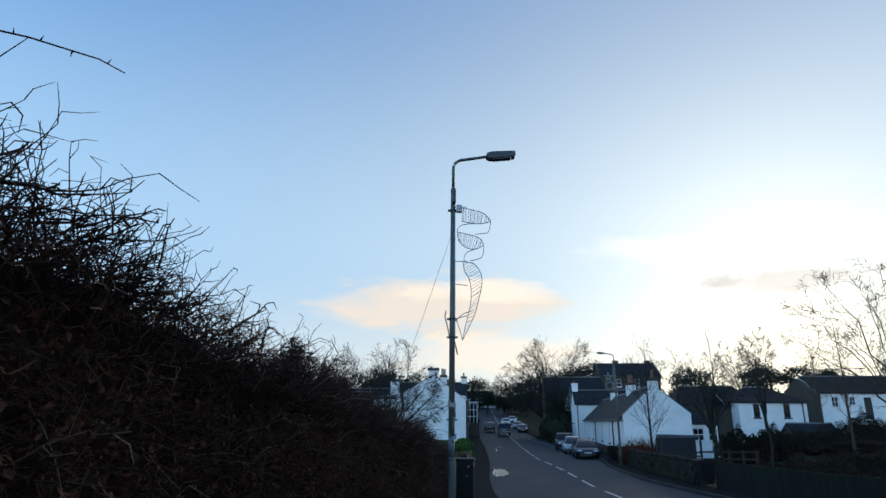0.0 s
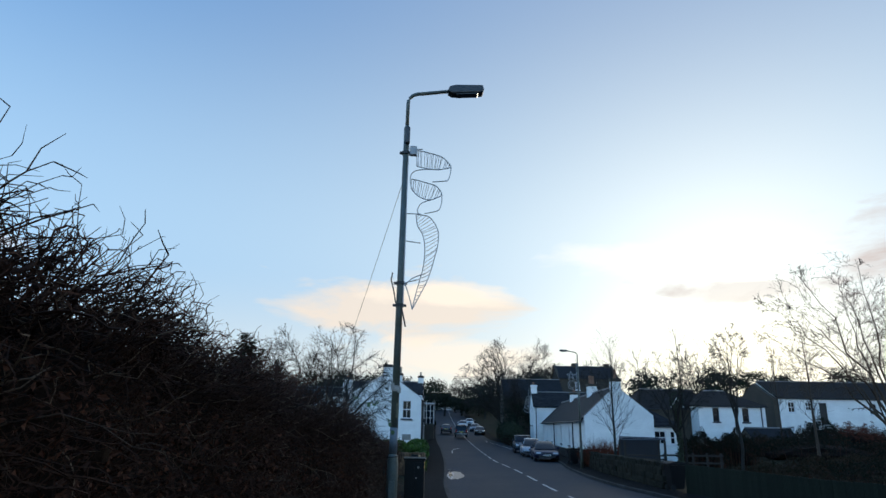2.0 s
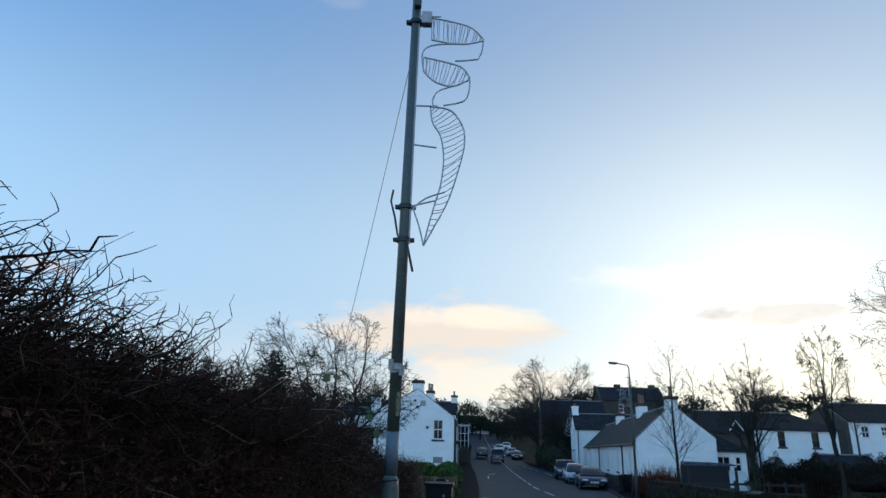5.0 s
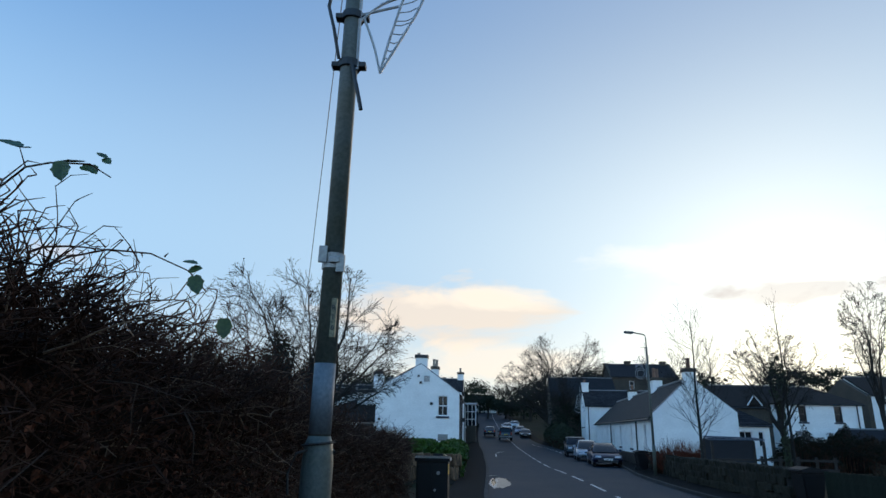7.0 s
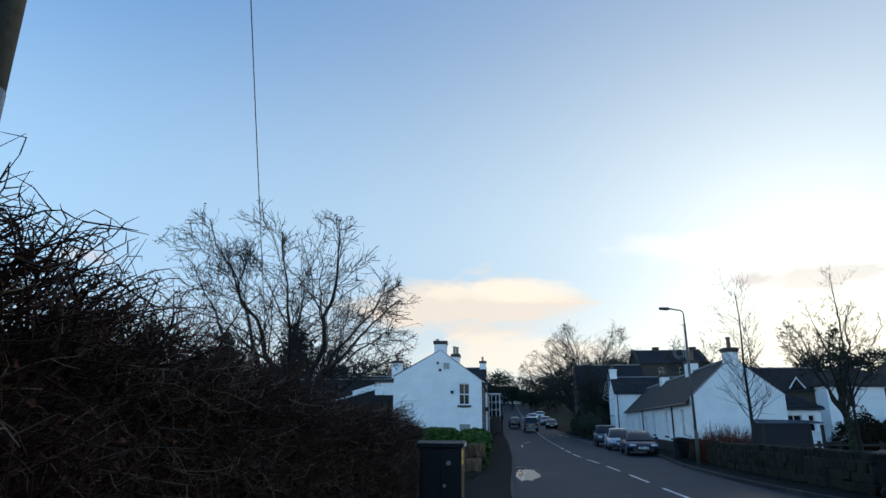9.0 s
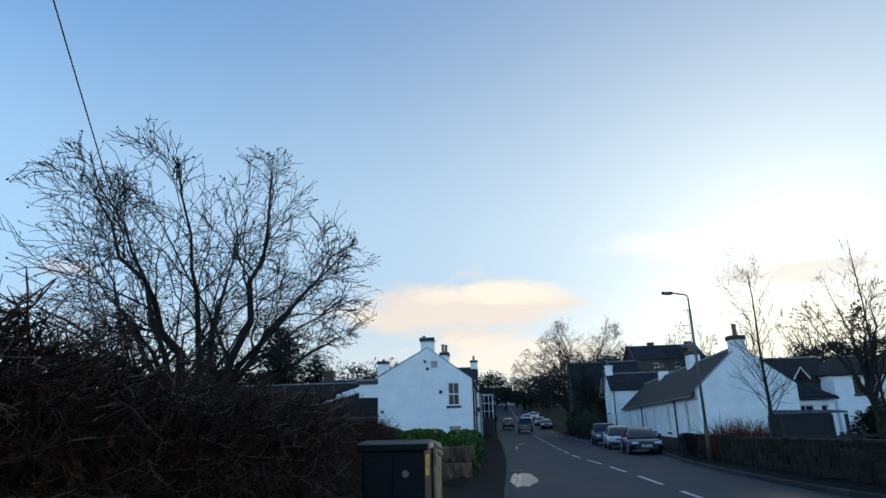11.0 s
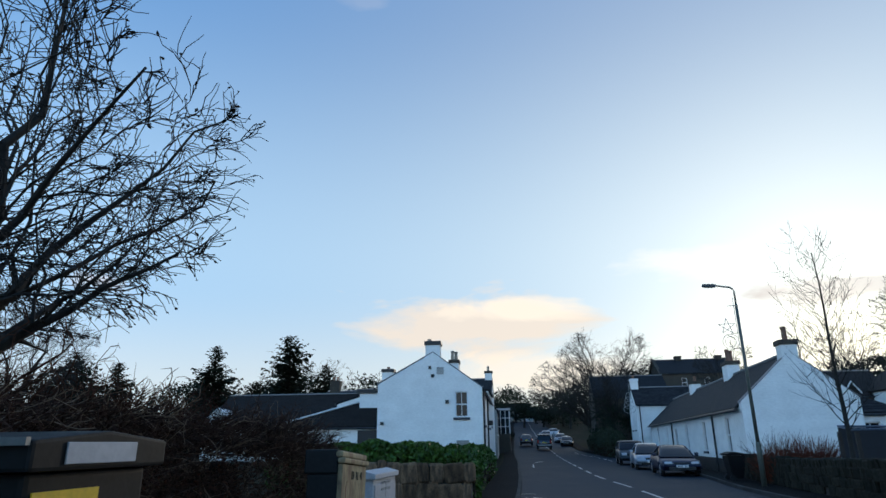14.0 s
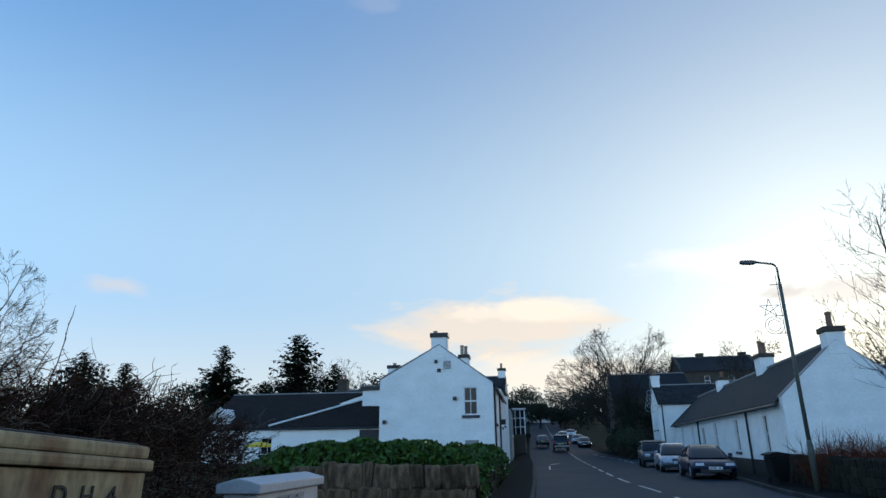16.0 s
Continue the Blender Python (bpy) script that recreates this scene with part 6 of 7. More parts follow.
def laurel(name, label, x0, x1, y0, y1, top, count, seed):
    return thicket(name, label, x0, x1, y0, y1, top, count, 0.1, seed, LAUREL, "hedge", 0.45)


laurel("laurel_hedge", "glossy green laurel hedge over the stone wall", -6.3, -0.3, 35.2, 37.3, 1.0, 17000, 71)
laurel("laurel_hedge", "green laurel hedge along the pavement", -1.7, -0.75, 36.5, 50.5, 0.85, 9000, 72)


# ---------------------------------------------------------------- cars
def car(name, label, at, turn, paint, L=4.4, W=1.76, H=1.42, hood=0.95, boot=1.0, deck=0.95, bonnet=0.85, roof_w=0.62, tall=False, rear_plate=False, lit=False):
    """A car, its front towards -y: body, cabin glass, roof, wheels, lamps, plates and mirrors."""
    t = thing(name, at, label, "car", turn=turn)
    sill_z, belt = 0.24 if not tall else 0.42, deck
    # lower body, lofted across its length
    prof = [(0.0, 0.5, 0.62 * bonnet), (0.12, 0.3, bonnet * 0.82), (0.5, sill_z, bonnet * 0.94), (hood, sill_z, bonnet), (hood + 0.4, sill_z, belt), (L - boot - 0.2, sill_z, belt + 0.03), (L - 0.35, sill_z, belt), (L - 0.06, 0.32, belt * 0.94), (L, 0.48, belt * 0.72)]
    bm = bmesh.new()
    rings = []
    for i, (y, z0, z1) in enumerate(prof):
        e = 0.86 if i in (0, len(prof) - 1) else (0.95 if i in (1, len(prof) - 2) else 1.0)
        w = W / 2 * e
        sec = [(-w * 0.9, z0), (-w * 0.985, z0 + (z1 - z0) * 0.2), (-w, z0 + (z1 - z0) * 0.55), (-w * 0.955, z0 + (z1 - z0) * 0.9), (-w * 0.84, z1), (w * 0.84, z1), (w * 0.955, z0 + (z1 - z0) * 0.9), (w, z0 + (z1 - z0) * 0.55), (w * 0.985, z0 + (z1 - z0) * 0.2), (w * 0.9, z0)]
        rings.append([bm.verts.new((x, y, z)) for x, z in sec])
    for a, b in zip(rings, rings[1:]):
        for k in range(10):
            bm.faces.new((a[k], a[(k + 1) % 10], b[(k + 1) % 10], b[k]))
    bm.faces.new(rings[0][::-1])
    bm.faces.new(rings[-1])
    bmesh.ops.recalc_face_normals(bm, faces=bm.faces)
    body = part("body", bm, paint, t, smooth=True)
    # cabin, lofted along its length
    wb, wt = W / 2 * 0.9, W / 2 * (0.8 if tall else 0.66)
    zb, zt = belt - 0.05, H - 0.03
    if tall:
        f0, f1, r1, r0 = hood - 0.05, hood + 0.62, L - 0.42, L - 0.1
    else:
        f0, f1, r1, r0 = hood - 0.05, hood + 0.95, L - boot - 0.62, L - boot * 0.42
    stations = [(f0, 0.0), (f0 + (f1 - f0) * 0.55, 0.62), (f1, 0.94), ((f1 + r1) / 2, 1.0), (r1, 0.93), (r1 + (r0 - r1) * 0.5, 0.58), (r0, 0.0)]
    bm = bmesh.new()
    rings = []
    for y, k in stations:
        top = zb + (zt - zb) * k + 0.004
        wk = wb + (wt - wb) * k
        sec = [(-wb, zb - 0.02), (-wb + (wb - wk) * 0.55, zb + (top - zb) * 0.6), (-wk, zb + (top - zb) * 0.9), (-wk * 0.8, top), (wk * 0.8, top), (wk, zb + (top - zb) * 0.9), (wb - (wb - wk) * 0.55, zb + (top - zb) * 0.6), (wb, zb - 0.02)]
        rings.append([bm.verts.new((x, y, z)) for x, z in sec])
    for p, q in zip(rings, rings[1:]):
        for k in range(7):
            bm.faces.new((p[k], p[k + 1], q[k + 1], q[k]))
    bmesh.ops.recalc_face_normals(bm, faces=bm.faces)
    part("window_glass", bm, CAR_GLASS, t, "dark tinted car windows", smooth=True)
    bm = bmesh.new()
    rings = []
    for y, zz, k in ((f1 - 0.08, zt - 0.06, 0.93), (f1 + 0.2, zt - 0.005, 1.0), ((f1 + r1) / 2, zt + 0.022, 1.0), (r1 - 0.12, zt - 0.005, 1.0), (r1 + 0.1, zt - 0.06, 0.93)):
        rings.append([bm.verts.new((x * wt * k, y, zz + dz)) for x, dz in ((-1.04, -0.07), (-0.98, -0.015), (-0.7, 0.01), (0.7, 0.01), (0.98, -0.015), (1.04, -0.07))])
    for p, q in zip(rings, rings[1:]):
        for k in range(5):
            bm.faces.new((p[k], p[k + 1], q[k + 1], q[k]))
    bmesh.ops.recalc_face_normals(bm, faces=bm.faces)
    part("roof", bm, paint, t, smooth=True)
    cab = [(f0, wb, zb), (f1, wt, zt - 0.05), (r1, wt, zt - 0.05), (r0, wb, zb)]
    for s in (-1, 1):
        for (ya, wa, za), (yb, wb2, zb2) in ((cab[0], cab[1]), (cab[3], cab[2])):
            part("pillar", tube([(s * wa, ya, za), (s * wb2, yb, zb2 - 0.01)], 0.035, 6), paint, t)
        ym = f1 + (r1 - f1) * 0.45
        part("pillar", tube([(s * wb, ym, zb), (s * (wb * 0.42 + wt * 0.6), ym, zb + (zt - zb) * 0.6), (s * wt, ym, zt - 0.06)], 0.03, 6), BLACK, t)
        m = part("wing_mirror", box(s * (W / 2 + 0.08) - 0.09, s * (W / 2 + 0.08) + 0.09, f0 + 0.38, f0 + 0.5, belt - 0.02, belt + 0.14, 0.03), paint, t)
        part("headlamp", box(s * W * 0.33 - 0.17, s * W * 0.33 + 0.17, -0.02, 0.3, bonnet * 0.66, bonnet * 0.84, 0.04), LIT if lit else LAMP_CLEAR, t, "clear headlamp")
        part("tail_lamp", box(s * W * 0.41 - 0.1, s * W * 0.41 + 0.1, L - 0.2, L + 0.01, belt * 0.66, belt * 0.92 + (0.1 if tall else 0), 0.03), LAMP_RED, t, "red tail lamp")
        for yw in (0.78, L - 0.85):
            rad = 0.31 if not tall else 0.38
            xo = s * (W / 2 - 0.1)
            wh = part("wheel", tube([(xo - 0.1, yw, rad), (xo - 0.085, yw, rad), (xo + 0.085, yw, rad), (xo + 0.1, yw, rad)], [rad - 0.04, rad, rad, rad - 0.04], 20), TYRE, t, "black tyre")
            part("rim", tube([(xo + s * 0.085, yw, rad), (xo + s * 0.108, yw, rad), (xo + s * 0.1, yw, rad)], [rad * 0.66, rad * 0.62, rad * 0.2], 16), ALLOY, wh, "silver alloy rim")
            part("wheel_arch", tube([(s * (W / 2 - 0.005), yw + (rad + 0.05) * math.cos(a), rad + (rad + 0.05) * math.sin(a)) for a in (math.pi * k / 10 for k in range(11))], 0.03, 5), paint if not tall else BLACK, t)
    part("grille", box(-W * 0.2, W * 0.2, -0.03, 0.03, bonnet * 0.62, bonnet * 0.8, 0.02), BLACK, t)
    part("lower_grille", box(-W * 0.33, W * 0.33, -0.025, 0.1, 0.28 if not tall else 0.42, 0.42 if not tall else 0.54, 0.02), BLACK, t)
    part("front_bumper", box(-W * 0.46, W * 0.46, -0.05, 0.2, 0.42, 0.56, 0.05), paint, t)
    part("rear_bumper", box(-W * 0.46, W * 0.46, L - 0.16, L + 0.06, 0.42, 0.6, 0.05), STEEL_PALE if tall else paint, t)
    fp = part("front_plate", box(-0.26, 0.26, -0.065, -0.05, 0.4, 0.51, 0.004), PLATE_W, t, "white number plate")
    for k in range(7):
        if k != 4:
            part("plate_mark", box(-0.21 + k * 0.062, -0.17 + k * 0.062, -0.068, -0.066, 0.42, 0.49), BLACK, fp)
    z = 0.78 if tall else 0.66
    rp = part("rear_plate", box(-0.26, 0.26, L + 0.01, L + 0.022, z, z + 0.11, 0.004), PLATE_Y, t, "yellow number plate")
    for k in range(7):
        if k != 4:
            part("plate_mark", box(-0.21 + k * 0.062, -0.17 + k * 0.062, L + 0.023, L + 0.025, z + 0.02, z + 0.09), BLACK, rp)
    return t


def on_road(x, y):
    return (x, y, G(y) + 0.005)


car("saloon_car", "dark blue saloon car parked at the kerb", on_road(7.85, 48.6), -3, CAR_BLUE, 4.7, 1.78, 1.38, 1.3, 1.15, 0.88, 0.78)
car("hatchback_car", "pale silver hatchback parked at the kerb", on_road(7.75, 55.6), -3, CAR_SILVER, 4.2, 1.76, 1.45, 1.1, 0.7, 0.92, 0.82)
car("estate_car", "dark teal estate car parked at the kerb", on_road(7.75, 62.5), -3, CAR_TEAL, 4.3, 1.8, 1.62, 0.95, 0.5, 1.05, 0.98, tall=True)
car("off_road_car", "black off-road car driving away, seen from behind", on_road(2.3, 104), 181, CAR_BLACK, 4.6, 1.88, 1.86, 1.1, 0.4, 1.15, 1.08, tall=True)
car("small_car", "black small car parked on the pavement side", on_road(-0.1, 112), 182, CAR_BLACK, 4.0, 1.75, 1.5, 0.9, 0.6, 1.0, 0.9)
for i, (x, y, p, lab, lit) in enumerate(((3.0, 124, CAR_WHITE, "white car standing far up the road", False), (5.0, 116, CAR_SILVER, "silver car parked up the road", False), (5.6, 109, CAR_BLACK, "dark car parked up the road", False), (4.4, 130, CAR_WHITE, "pale car parked up the road", False))):
    car("parked_car", lab, on_road(x, y), -2, p, lit=lit)

# ---------------------------------------------------------------- road markings and kerbs
def dash(y0, y1, x_of, w, name="centre_dash"):
    verts = []
    for yy in (y0, (y0 + y1) / 2, y1):
        verts += [(x_of(yy) - w / 2, yy, G(yy) + 0.006), (x_of(yy) + w / 2, yy, G(yy) + 0.006)]
    ob = raw(name, verts, [(0, 1, 3, 2), (2, 3, 5, 4)], PAINT, ROAD)
    return ob


def centre(y):
    return smooth_curve(CENTRE, y)


yy = -8.0
while yy < 190:
    dash(yy, yy + 3.2, centre, 0.12)
    yy += 5.0
for k in range(3):
    dash(69 + 0.1 * k, 72 + 0.1 * k, lambda y: kl(y) + 1.2 + (y - 69) * 0.25, 0.14, "edge_mark")
dash(60, 66, lambda y: kl(y) + 0.9 + 0.02 * (y - 60), 0.1, "edge_mark")
for y0 in range(72, 96, 4):
    dash(y0, y0 + 2.4, lambda y: 0.62 * kr(y) + 0.38 * centre(y), 0.12, "parking_mark")


def kerb_run(name, label, line, side, y0, y1):
    """Kerb stones end to end, each one a piece."""
    bm = box(-0.06, 0.06, -0.45, 0.45, -0.12, 0.115, 0.012)
    me = bpy.data.meshes.new("kerb_stone")
    bm.to_mesh(me)
    bm.free()
    me.materials.append(KERB)
    t = thing(name, (line(y0), y0, G(y0)), label, "kerb", kind="structure")
    inv = Matrix.Translation(-t.matrix_basis.translation)
    y = y0
    while y < y1:
        x, z = line(y + 0.46), G(y + 0.46)
        ob = new("kerb_stone", me)
        ob.parent = t
        ob.matrix_basis = inv @ Matrix.LocRotScale((x + side * 0.06, y + 0.46, z), Euler((math.atan(G(y + 0.92) - G(y)) / 0.92, 0, -math.atan((line(y + 0.92) - line(y)) / 0.92))), None)
        y += 0.92


kerb_run("kerb", "worn concrete kerb stones along the pavement", kl, -1, 6.0, 120)
kerb_run("kerb", "worn concrete kerb stones below the garden wall", kr, 1, 12.0, 90)

# wet gutter and the puddle round the drain
pud = thing("puddle", (1.12, 34.8, G(34.8)), "puddle in the gutter mirroring the bright sky", "puddle")


def pool(name, cx, cy, rx, ry, lift, seed, material, label):
    """A thin sheet of water with a ragged outline, on the lie of the road."""
    n = 56
    ring = []
    for k in range(n):
        a = 2 * math.pi * k / n
        w = 1 + 0.3 * noise.noise((math.cos(a) * 1.6 + seed, math.sin(a) * 1.6, 0)) + 0.25 * noise.noise((math.cos(a) * 5 + seed, math.sin(a) * 5, 3))
        x, y = cx + rx * math.cos(a) * w, cy + ry * math.sin(a) * w
        ring.append((x, y, G(34.8 + y) - G(34.8) + lift))
    raw(name, ring, [tuple(range(n))], material, pud, label)


pool("wet_patch", 0.12, 0.0, 0.36, 2.9, 0.006, 2.0, WET, "wet shining asphalt round the puddle")
# a pale grey sheet paints the sky's reflection on the gutter water
pool("sky_glint", -0.13, 0.0, 0.15, 2.6, 0.009, 5.0, GLINT, "pale sky reflection painted along the gutter")
pool("water", -0.14, 0.3, 0.1, 2.0, 0.013, 8.0, WATER, "shallow dark water")
drain = thing("drain_cover", (0.98, 38.6, G(38.6)), "iron gully grating in the gutter", "drain")
part("frame", box(-0.22, 0.22, -0.24, 0.24, -0.02, 0.012, 0.004), BLACK, drain)
for k in range(5):
    part("bar", box(-0.18, 0.18, -0.2 + k * 0.085, -0.16 + k * 0.085, 0.013, 0.022), GALV, drain)

# ---------------------------------------------------------------- across the road: bins, sign, shed, gardens
def wheelie_bin(at, turn, label):
    t = thing("wheelie_bin", at, label, "bin", "bins by the wall", turn=turn)
    bm = bmesh.new()
    rings = []
    for z, w, d in ((0.06, 0.21, 0.22), (0.9, 0.28, 0.34)):
        rings.append([bm.verts.new((sx * w, sy * d, z)) for sx, sy in ((-1, -1), (1, -1), (1, 1), (-1, 1))])
    for k in range(4):
        bm.faces.new((rings[0][k], rings[0][(k + 1) % 4], rings[1][(k + 1) % 4], rings[1][k]))
    bm.faces.new(rings[0][::-1])
    bm.faces.new(rings[1])
    bmesh.ops.bevel(bm, geom=[e for e in bm.edges], offset=0.03, segments=2, affect="EDGES")
    part("body", bm, BIN, t)
    part("lid", prism([(-0.4, 0.91), (0.36, 0.91), (0.36, 0.98), (0.1, 1.05), (-0.38, 0.97)], "x", -0.3, 0.3), BIN, t, "black lid")
    part("handle", tube([(-0.24, 0.4, 0.95), (0.24, 0.4, 0.95)], 0.018, 8), BIN, t)
    for s in (-1, 1):
        part("wheel", tube([(s * 0.2, 0.24, 0.1), (s * 0.26, 0.24, 0.1)], 0.1, 14), TYRE, t)
    part("badge", tube([(0, -0.32, 0.5), (0, -0.3, 0.5)], 0.09, 14), STEEL_PALE, t, "round pale badge")
    return t


wheelie_bin((9.55, 27.2, ped(27.2)), 100, "black wheelie bin at the end of the garden wall")
wheelie_bin((wall_x(44.2) - 0.75, 44.6, ped(44.6)), 100, "black wheelie bin on the pavement by the wall")

sign = thing("street_name_sign", (11.75, 17.6, ground_at(11.75, 17.6)), "white street name sign with dark letters on low posts", "sign", turn=-18)
part("plate", box(-0.4, 0.4, -0.02, 0.0, 0.86, 1.09, 0.006), SIGN_WHITE, sign)
for x in (-0.3, 0.3):
    part("post", box(x - 0.03, x + 0.03, 0.001, 0.06, -0.2, 1.12, 0.004), BLACK, sign)
text_on("MAIN STREET", 0.105, pose(0, -0.024, 0.96, 90, 0, 0), NAVY, "lettering", sign, "dark street name letters")
part("lower_line", box(-0.3, 0.3, -0.024, -0.021, 0.89, 0.915), NAVY, sign)

def board_fence(a, b, top):
    """A close-boarded fence: posts, rails and boards, each board a piece."""
    a, b = Vector((*a, 0)), Vector((*b, 0))
    L, d = (b - a).length, (b - a).normalized()
    g0 = ground_at(a.x, a.y)
    t = thing("board_fence", (a.x, a.y, g0), "dark green close-boarded garden fence across the road", "fence", turn=math.degrees(math.atan2(d.y, d.x)))
    bm = box(-0.068, 0.068, -0.012, 0.012, 0, 1, 0.006)
    me = bpy.data.meshes.new("board")
    bm.to_mesh(me)
    bm.free()
    me.materials.append(FENCE_GREEN)
    rr = random.Random(12)
    u = 0.0
    while u < L:
        p = a + d * u
        lo = ground_at(p.x, p.y) - g0 - 0.05
        ob = new("board", me)
        ob.parent = t
        ob.matrix_basis = Matrix.LocRotScale((u, rr.uniform(-0.004, 0.004), lo), None, (1, 1, top(p.y) - g0 - lo + rr.uniform(-0.01, 0.01)))
        u += 0.141
    n = int(L / 1.8)
    for k in range(n + 1):
        p = a + d * (L * k / n)
        lo = ground_at(p.x, p.y) - g0
        part("post", box(L * k / n - 0.045, L * k / n + 0.045, 0.014, 0.1, lo - 0.1, top(p.y) - g0 - 0.03, 0.005), FENCE_GREEN, t)
    return t


board_fence((9.8, 26.7), (12.7, 13.5), lambda y: 0.52 + max(0, (20 - y)) * 0.03)


def stem_shrub(name, label, at, wide, tall, count, seed, material):
    """A leafless shrub: many thin upright stems that fork as they rise, over a low dark base."""
    r = np.random.RandomState(seed)
    t = thing(name, at, label, "shrub")
    segs = []
    for _ in range(count):
        a, u = r.rand() * 6.283, math.sqrt(r.rand())
        p = np.array([math.cos(a) * u * wide[0] * 0.6, math.sin(a) * u * wide[1] * 0.6, 0.0])
        d = np.array([math.cos(a) * u * 0.55, math.sin(a) * u * 0.55, 1.0]) + r.normal(size=3) * 0.14
        h = tall * (0.55 + 0.5 * r.rand()) * (1 - 0.25 * u)
        for k in range(4):
            q = p + d / np.linalg.norm(d) * h / 4
            segs.append((p, q, 0.014 - 0.0024 * k, 0.0116 - 0.0024 * k))
            for _ in range(2):
                e = d + r.normal(size=3) * 0.45
                segs.append((q, q + e / np.linalg.norm(e) * h * (0.14 + 0.18 * r.rand()), 0.007, 0.003))
            p, d = q, d + r.normal(size=3) * 0.12
    sticks(segs, "stemwork", material, t)
    return t


stem_shrub("red_stemmed_shrub", "leafless shrub with dense red-brown stems behind the wall", rooted(10.6, 42.1), (1.5, 1.3), 1.7, 900, 91, RED)
stem_shrub("bare_shrub", "thin grey-brown leafless shrub by the wall", rooted(9.75, 42.6), (0.5, 0.6), 1.9, 120, 92, TWIG)
for i, (x0, x1, y0, y1, z1, kind, lab) in enumerate((
        (15.4, 17.6, 41, 44, 1.55, 0, "dark rounded evergreen shrub in the garden"), (17.8, 20.2, 42, 45.5, 1.75, 0, "dark rounded evergreen shrub in the garden"),
        (21, 25.5, 50, 53, 1.5, 1, "brown bare shrubs before the white villa"), (26, 31, 51, 55, 1.8, 0, "dark evergreen shrubs before the white villa"), (30.5, 33.2, 55, 58, 2.9, 0, "tall dark bush beside the white villa"), (33.5, 38, 57, 60, 2.5, 2, "low red-brown shrubs on the bank"),
        (18, 23, 32, 36, 0.75, 1, "low brown winter garden growth"), (23.5, 30, 34, 39, 1.0, 0, "low dark winter garden growth"), (34, 37, 48, 51, 3.0, 0, "tall dark garden bush"), (37.5, 42, 49, 53, 2.7, 1, "brown winter shrubs on the slope"), (42, 54, 53, 58, 3.2, 0, "dark clipped garden hedge"),
        (13, 16, 27, 31, 0.45, 1, "low brown winter garden growth"), (16.5, 21, 27, 32, 0.6, 0, "low dark winter garden growth"), (47, 53, 46, 51, 3.0, 1, "brown shrubs on the garden slope"), (53, 61, 48, 55, 3.4, 0, "tall dark garden shrubs on the slope"), (28, 34, 41, 45, 1.7, 1, "brown shrubs on the garden slope"), (35, 44, 41, 46, 2.1, 0, "dark shrubs on the garden slope"), (14, 26, 20, 26, 0.55, 1, "low brown winter growth behind the fence"), (35, 43, 61, 64, 2.3, 1, "brown shrubs below the white terrace"), (43, 52, 61, 64.5, 2.6, 0, "dark shrubs below the white terrace"), (52, 62, 61, 64.5, 2.9, 2, "red-brown shrubs below the white terrace"), (30, 44, 36, 41, 1.5, 1, "brown winter growth in the gardens"), (22, 30, 44, 49, 1.4, 0, "dark winter growth before the villa"))):
    thicket("garden_shrubs", lab, x0, x1, y0, y1, z1, 5200, 0.065, 100 + i, (BUSH, BROWN_SHRUB, RED)[kind], "shrubs", 1.5)
thicket("red_shrub", "dark red-brown shrub on the garden bank", 27, 34, 34, 38, 1.7, 2400, 0.1, 120, RED, "shrub")

# low posts and rails with a dark net, a garden piece of unknown use
stall = thing("net_enclosure", (11.7, 38.4, ground_at(11.7, 38.4)), "low garden cage with dark net and blue-grey rail", "garden cage")
gz = ground_at(11.7, 38.4)
for x, y in ((-1.1, -0.4), (1.1, -0.4), (-1.1, 0.7), (1.1, 0.7)):
    part("post", box(x - 0.05, x + 0.05, y - 0.05, y + 0.05, -0.1, 1.15 - gz, 0.006), WOOD, stall)
part("net_panel", prism([(-1.08, 0.0), (1.08, 0.0), (1.12, 1.24 - gz), (-1.12, 1.28 - gz)], "y", 0.68, 0.7), NET, stall, "dark net panel")
part("top_rail", tube([(-1.25, -0.4, 1.2 - gz), (-1.1, 0.7, 1.32 - gz), (1.1, 0.7, 1.28 - gz), (1.15, -0.4, 1.22 - gz)], 0.035, 8), BLUE_SHEET, stall, "blue-grey padded top rail")
part("front_rail", tube([(-1.25, -0.4, 1.2 - gz), (1.15, -0.4, 1.22 - gz)], 0.03, 8), BLUE_SHEET, stall)
for z in (0.55, 0.75, 0.3):
    part("rail", box(-1.1, 1.1, -0.43, -0.4, z + 0.2, z + 0.29, 0.004), WOOD, stall)
fence = thing("timber_fence", (14.8, 39.5, ground_at(14.8, 39.5)), "low dark timber fence behind the wall", "fence")
for k in range(5):
    part("post", box(-1.6 + k * 0.8, -1.5 + k * 0.8, -0.05, 0.05, -0.1, 1.0, 0.006), WOOD, fence)
for z in (0.4, 0.8):
    part("rail", box(-1.7, 1.75, -0.08, -0.05, z, z + 0.1, 0.005), WOOD, fence)
parasol = thing("garden_parasol", (-15.2, 55, ground_at(-15.2, 55)), "yellow canvas parasol in the yard", "parasol")
pz = 1.2 - ground_at(-15.2, 55)
part("pole", tube([(0, 0, 0), (0, 0, pz)], 0.025, 8), WOOD, parasol)
bm = bmesh.new()
top = bm.verts.new((0, 0, pz))
rim = [bm.verts.new((0.95 * math.cos(k * math.pi / 4), 0.95 * math.sin(k * math.pi / 4), pz - 0.22)) for k in range(8)]
low = [bm.verts.new((0.95 * math.cos(k * math.pi / 4), 0.95 * math.sin(k * math.pi / 4), pz - 0.32)) for k in range(8)]
for k in range(8):
    bm.faces.new((top, rim[k], rim[(k + 1) % 8]))
    bm.faces.new((rim[k], low[k], low[(k + 1) % 8], rim[(k + 1) % 8]))
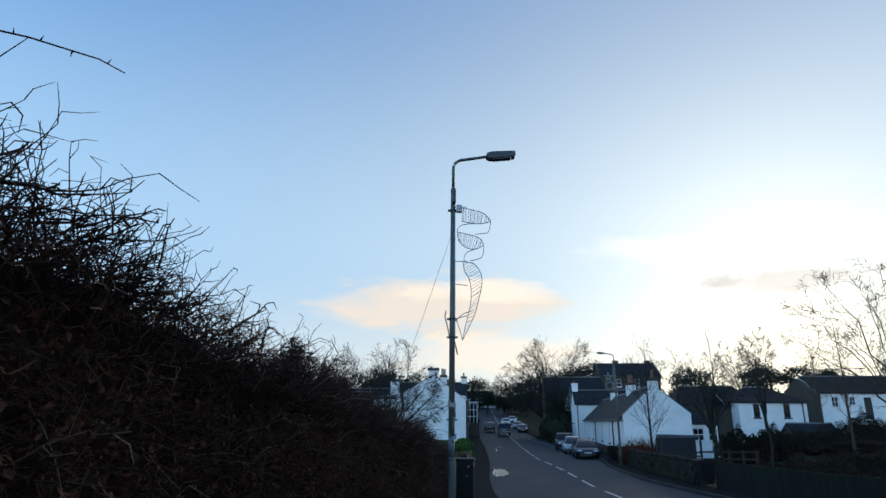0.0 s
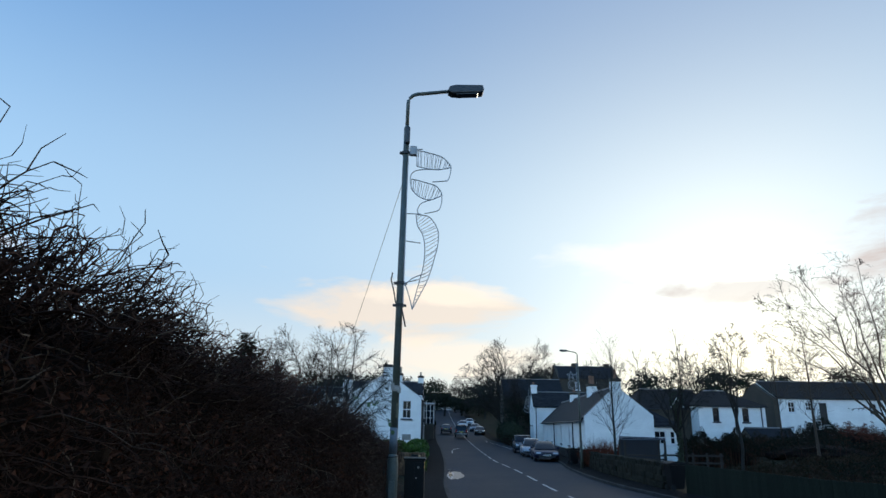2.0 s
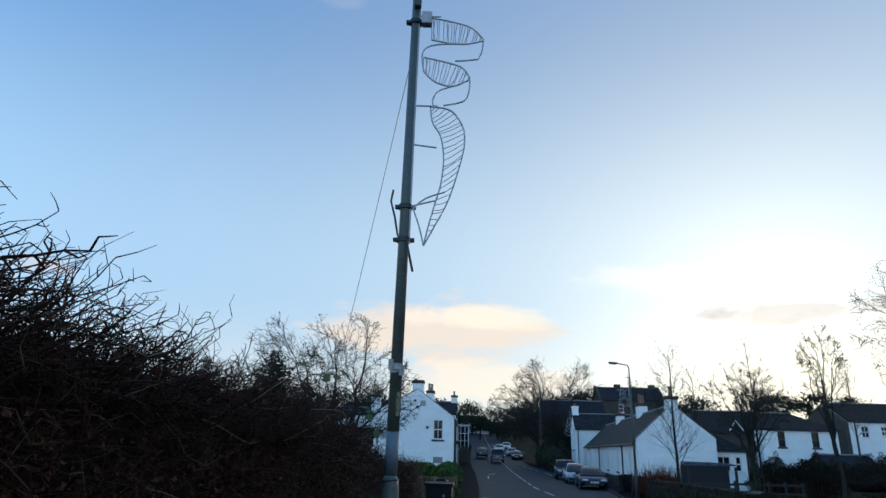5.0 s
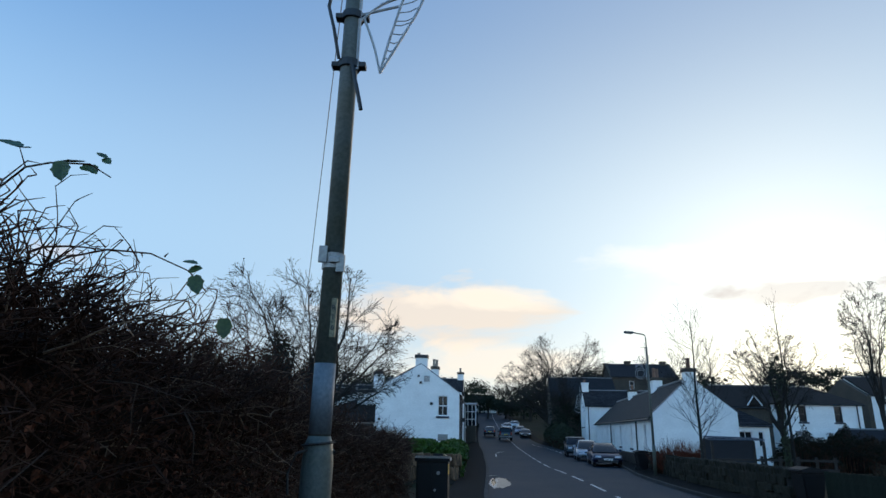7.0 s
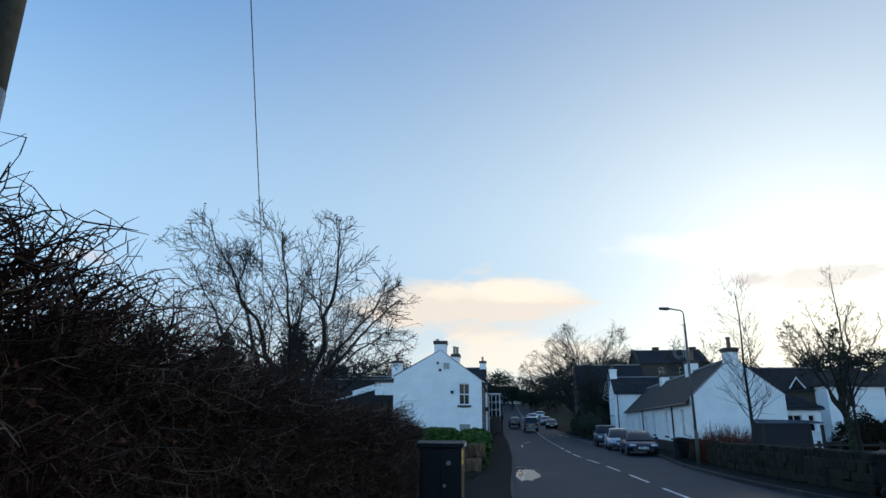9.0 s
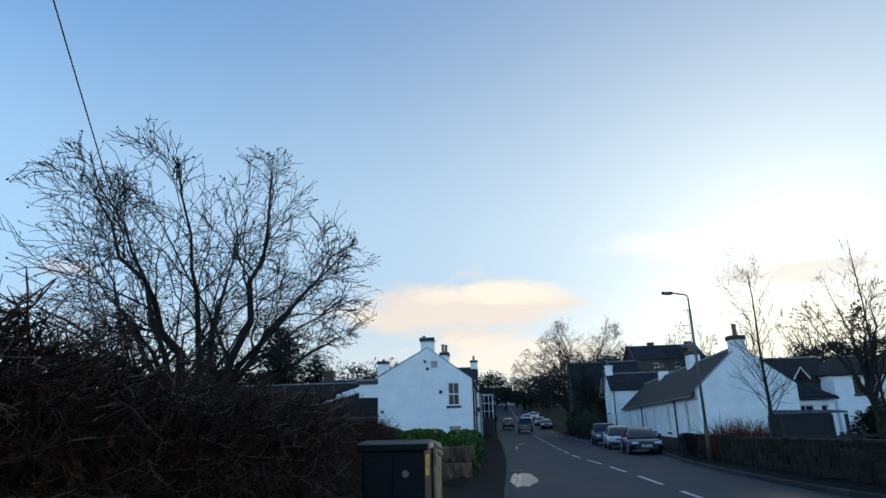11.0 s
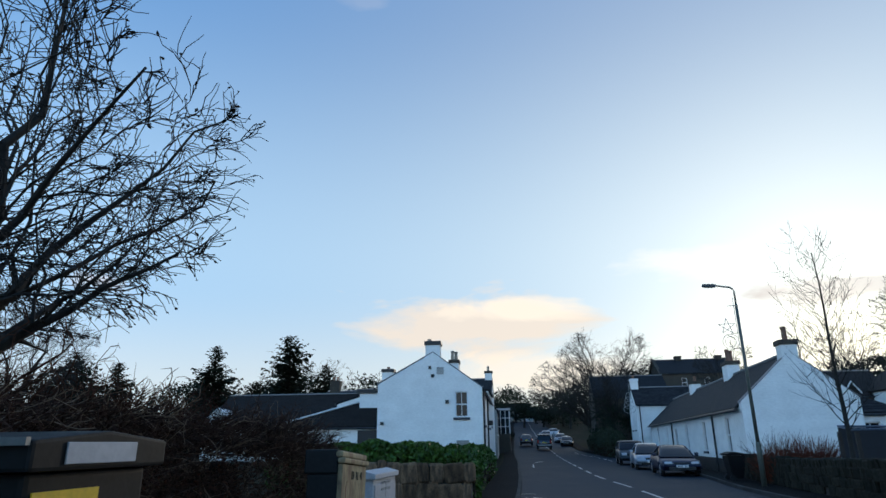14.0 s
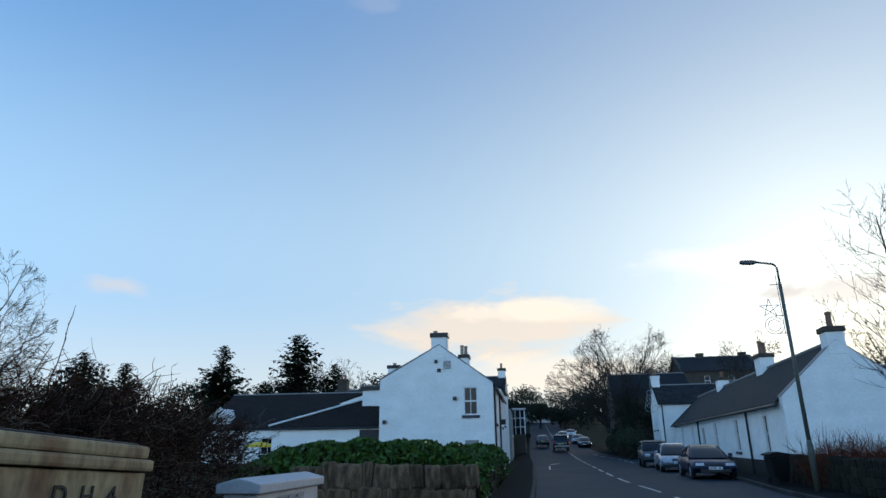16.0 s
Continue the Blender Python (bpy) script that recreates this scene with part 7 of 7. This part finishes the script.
part("canopy", bm, CANVAS, parasol)

# trees across the road
bare_tree("bare_tree", "large bare tree with pale lit branches in the garden", rooted(19.0, 28.2), (18.9, 28.2, 1.7), (17.0, 28.2, 5.9), (3.3, 2.4, 3.4), 900, 61, 0.11, twig_r=0.007, bark=BARK_WARM, floor_z=3.2)
leader_tree("young_tree", "slender young bare tree behind the garden wall", rooted(9.65, 36.4), 7.0, 0.085, 62, 1.7, 44, 0.27, None, 0.009, 1.0)
bare_tree("bare_tree", "small bare garden tree by the cottage extension", rooted(13.1, 36.6), (13.05, 36.6, 2.0), (13.2, 36.6, 4.3), (2.1, 1.8, 1.8), 520, 63, 0.11, twig_r=0.007, floor_z=2.0)
leader_tree("bare_tree", "tall slim bare tree beside the ivy", rooted(13.5, 36.8), 7.1 - ground_at(13.5, 36.8), 0.07, 164, 1.7, 30, 0.3, BARK, 0.007, 1.3)
bare_tree("bare_tree", "fan-shaped upright bare tree behind the fence", rooted(13.15, 29.6), (13.15, 29.6, 2.4), (13.15, 29.6, 4.7), (0.95, 0.8, 1.75), 500, 165, 0.055, twig_r=0.006, floor_z=3.0, low=0.35)
ivy = thing("ivy_clump", (13.05, 36.6, ground_at(13.05, 36.6)), "dark ivy wrapped round the small bare tree", "ivy")
rr = np.random.RandomState(130)
iv = []
for _ in range(1500):
    h = rr.rand()
    rad = 0.12 + 0.06 * h if h < 0.6 else 0.4 * math.sqrt(max(0.05, 1 - ((h - 0.8) / 0.21) ** 2))
    a = rr.rand() * 6.283
    rad *= 0.55 + 0.5 * rr.rand()
    iv.append((rad * math.cos(a) + 0.1, rad * math.sin(a), 0.2 + h * (4.5 - ground_at(13.05, 36.6)) + 0.12 * rr.normal()))
leaves(iv, 0.065, "foliage", IVY, ivy, seed=130)
leader_tree("bare_tree", "upright bare tree in the gardens", rooted(22.3, 40), 8.0, 0.1, 64, 2.2, 34, 0.3, BARK_WARM, 0.012, 1.5)
leader_tree("bare_tree", "upright bare tree beside the villa", rooted(28.5, 56), 9.0, 0.1, 67, 2.2, 30, 0.35, BARK_WARM, 0.016, 1.6)
leader_tree("bare_tree", "slim bare tree by the cottage roof", rooted(17.5, 58), 8.5, 0.09, 68, 1.9, 28, 0.4, BARK, 0.016, 1.3)
bare_tree("bare_tree", "bare tree behind the cottages", rooted(21, 85), (21, 85, 4), (21, 85, 7.5), (3.5, 3, 4), 500, 65, 0.2, twig_r=0.014)
bare_tree("bare_tree", "bare tree behind the villa", rooted(33, 84), (33, 84, 5), (33, 84, 9.0), (3.5, 3, 4.6), 500, 66, 0.2, twig_r=0.014)
for i, (x, y, h, w) in enumerate(((36.0, 88, 8.9, 2.0), (38.6, 89, 9.0, 2.2), (41.5, 89, 9.1, 2.2), (44.3, 90, 8.9, 2.2), (46.8, 91, 9.2, 2.2))):
    pine("dark_evergreen", "dark evergreen tree behind the roofs", rooted(x, y, 0), h - ground_at(x, y), 140 + i, w, 0.2, 3400, 0.1)
# growth on the far skyline
for i in range(26):
    x = -150 + i * 14 + 5 * math.sin(i * 3.3)
    if -16 < x < 10:
        continue
    y = 175 + 12 * math.sin(i * 1.7)
    pine("far_tree", "dark tree on the far skyline", rooted(x, y, 0), 9 + 2.5 * math.sin(i * 2.1), 200 + i, 5.0, 0.5, 1300, 0.1)
thicket("roadside_hedge", "dark evergreen hedge below the stone villa", 7.9, 9.9, 80, 103, 2.3, 9000, 0.13, 150, IVY, "hedge")
thicket("roadside_hedge", "dark hedge along the far pavement", -3.6, -2.4, 96, 150, 2.6, 5000, 0.2, 151, BUSH, "hedge")

# the far end of the road is closed by dark growth
for i, (x, y, h, w) in enumerate(((-12, 150, 10, 4.0), (-16, 140, 10, 4.5), (7.5, 160, 8.5, 3.5), (-3.5, 182, 9, 4.5), (2.5, 190, 9, 5.0), (11, 178, 10, 5), (-24, 150, 11, 4.5), (18, 140, 11, 5))):
    pine("roadside_tree", "dark evergreen closing the far road", rooted(x, y, 0), h - 0.4 * ground_at(x, y), 300 + i, w, 0.35, 2200, 0.08)
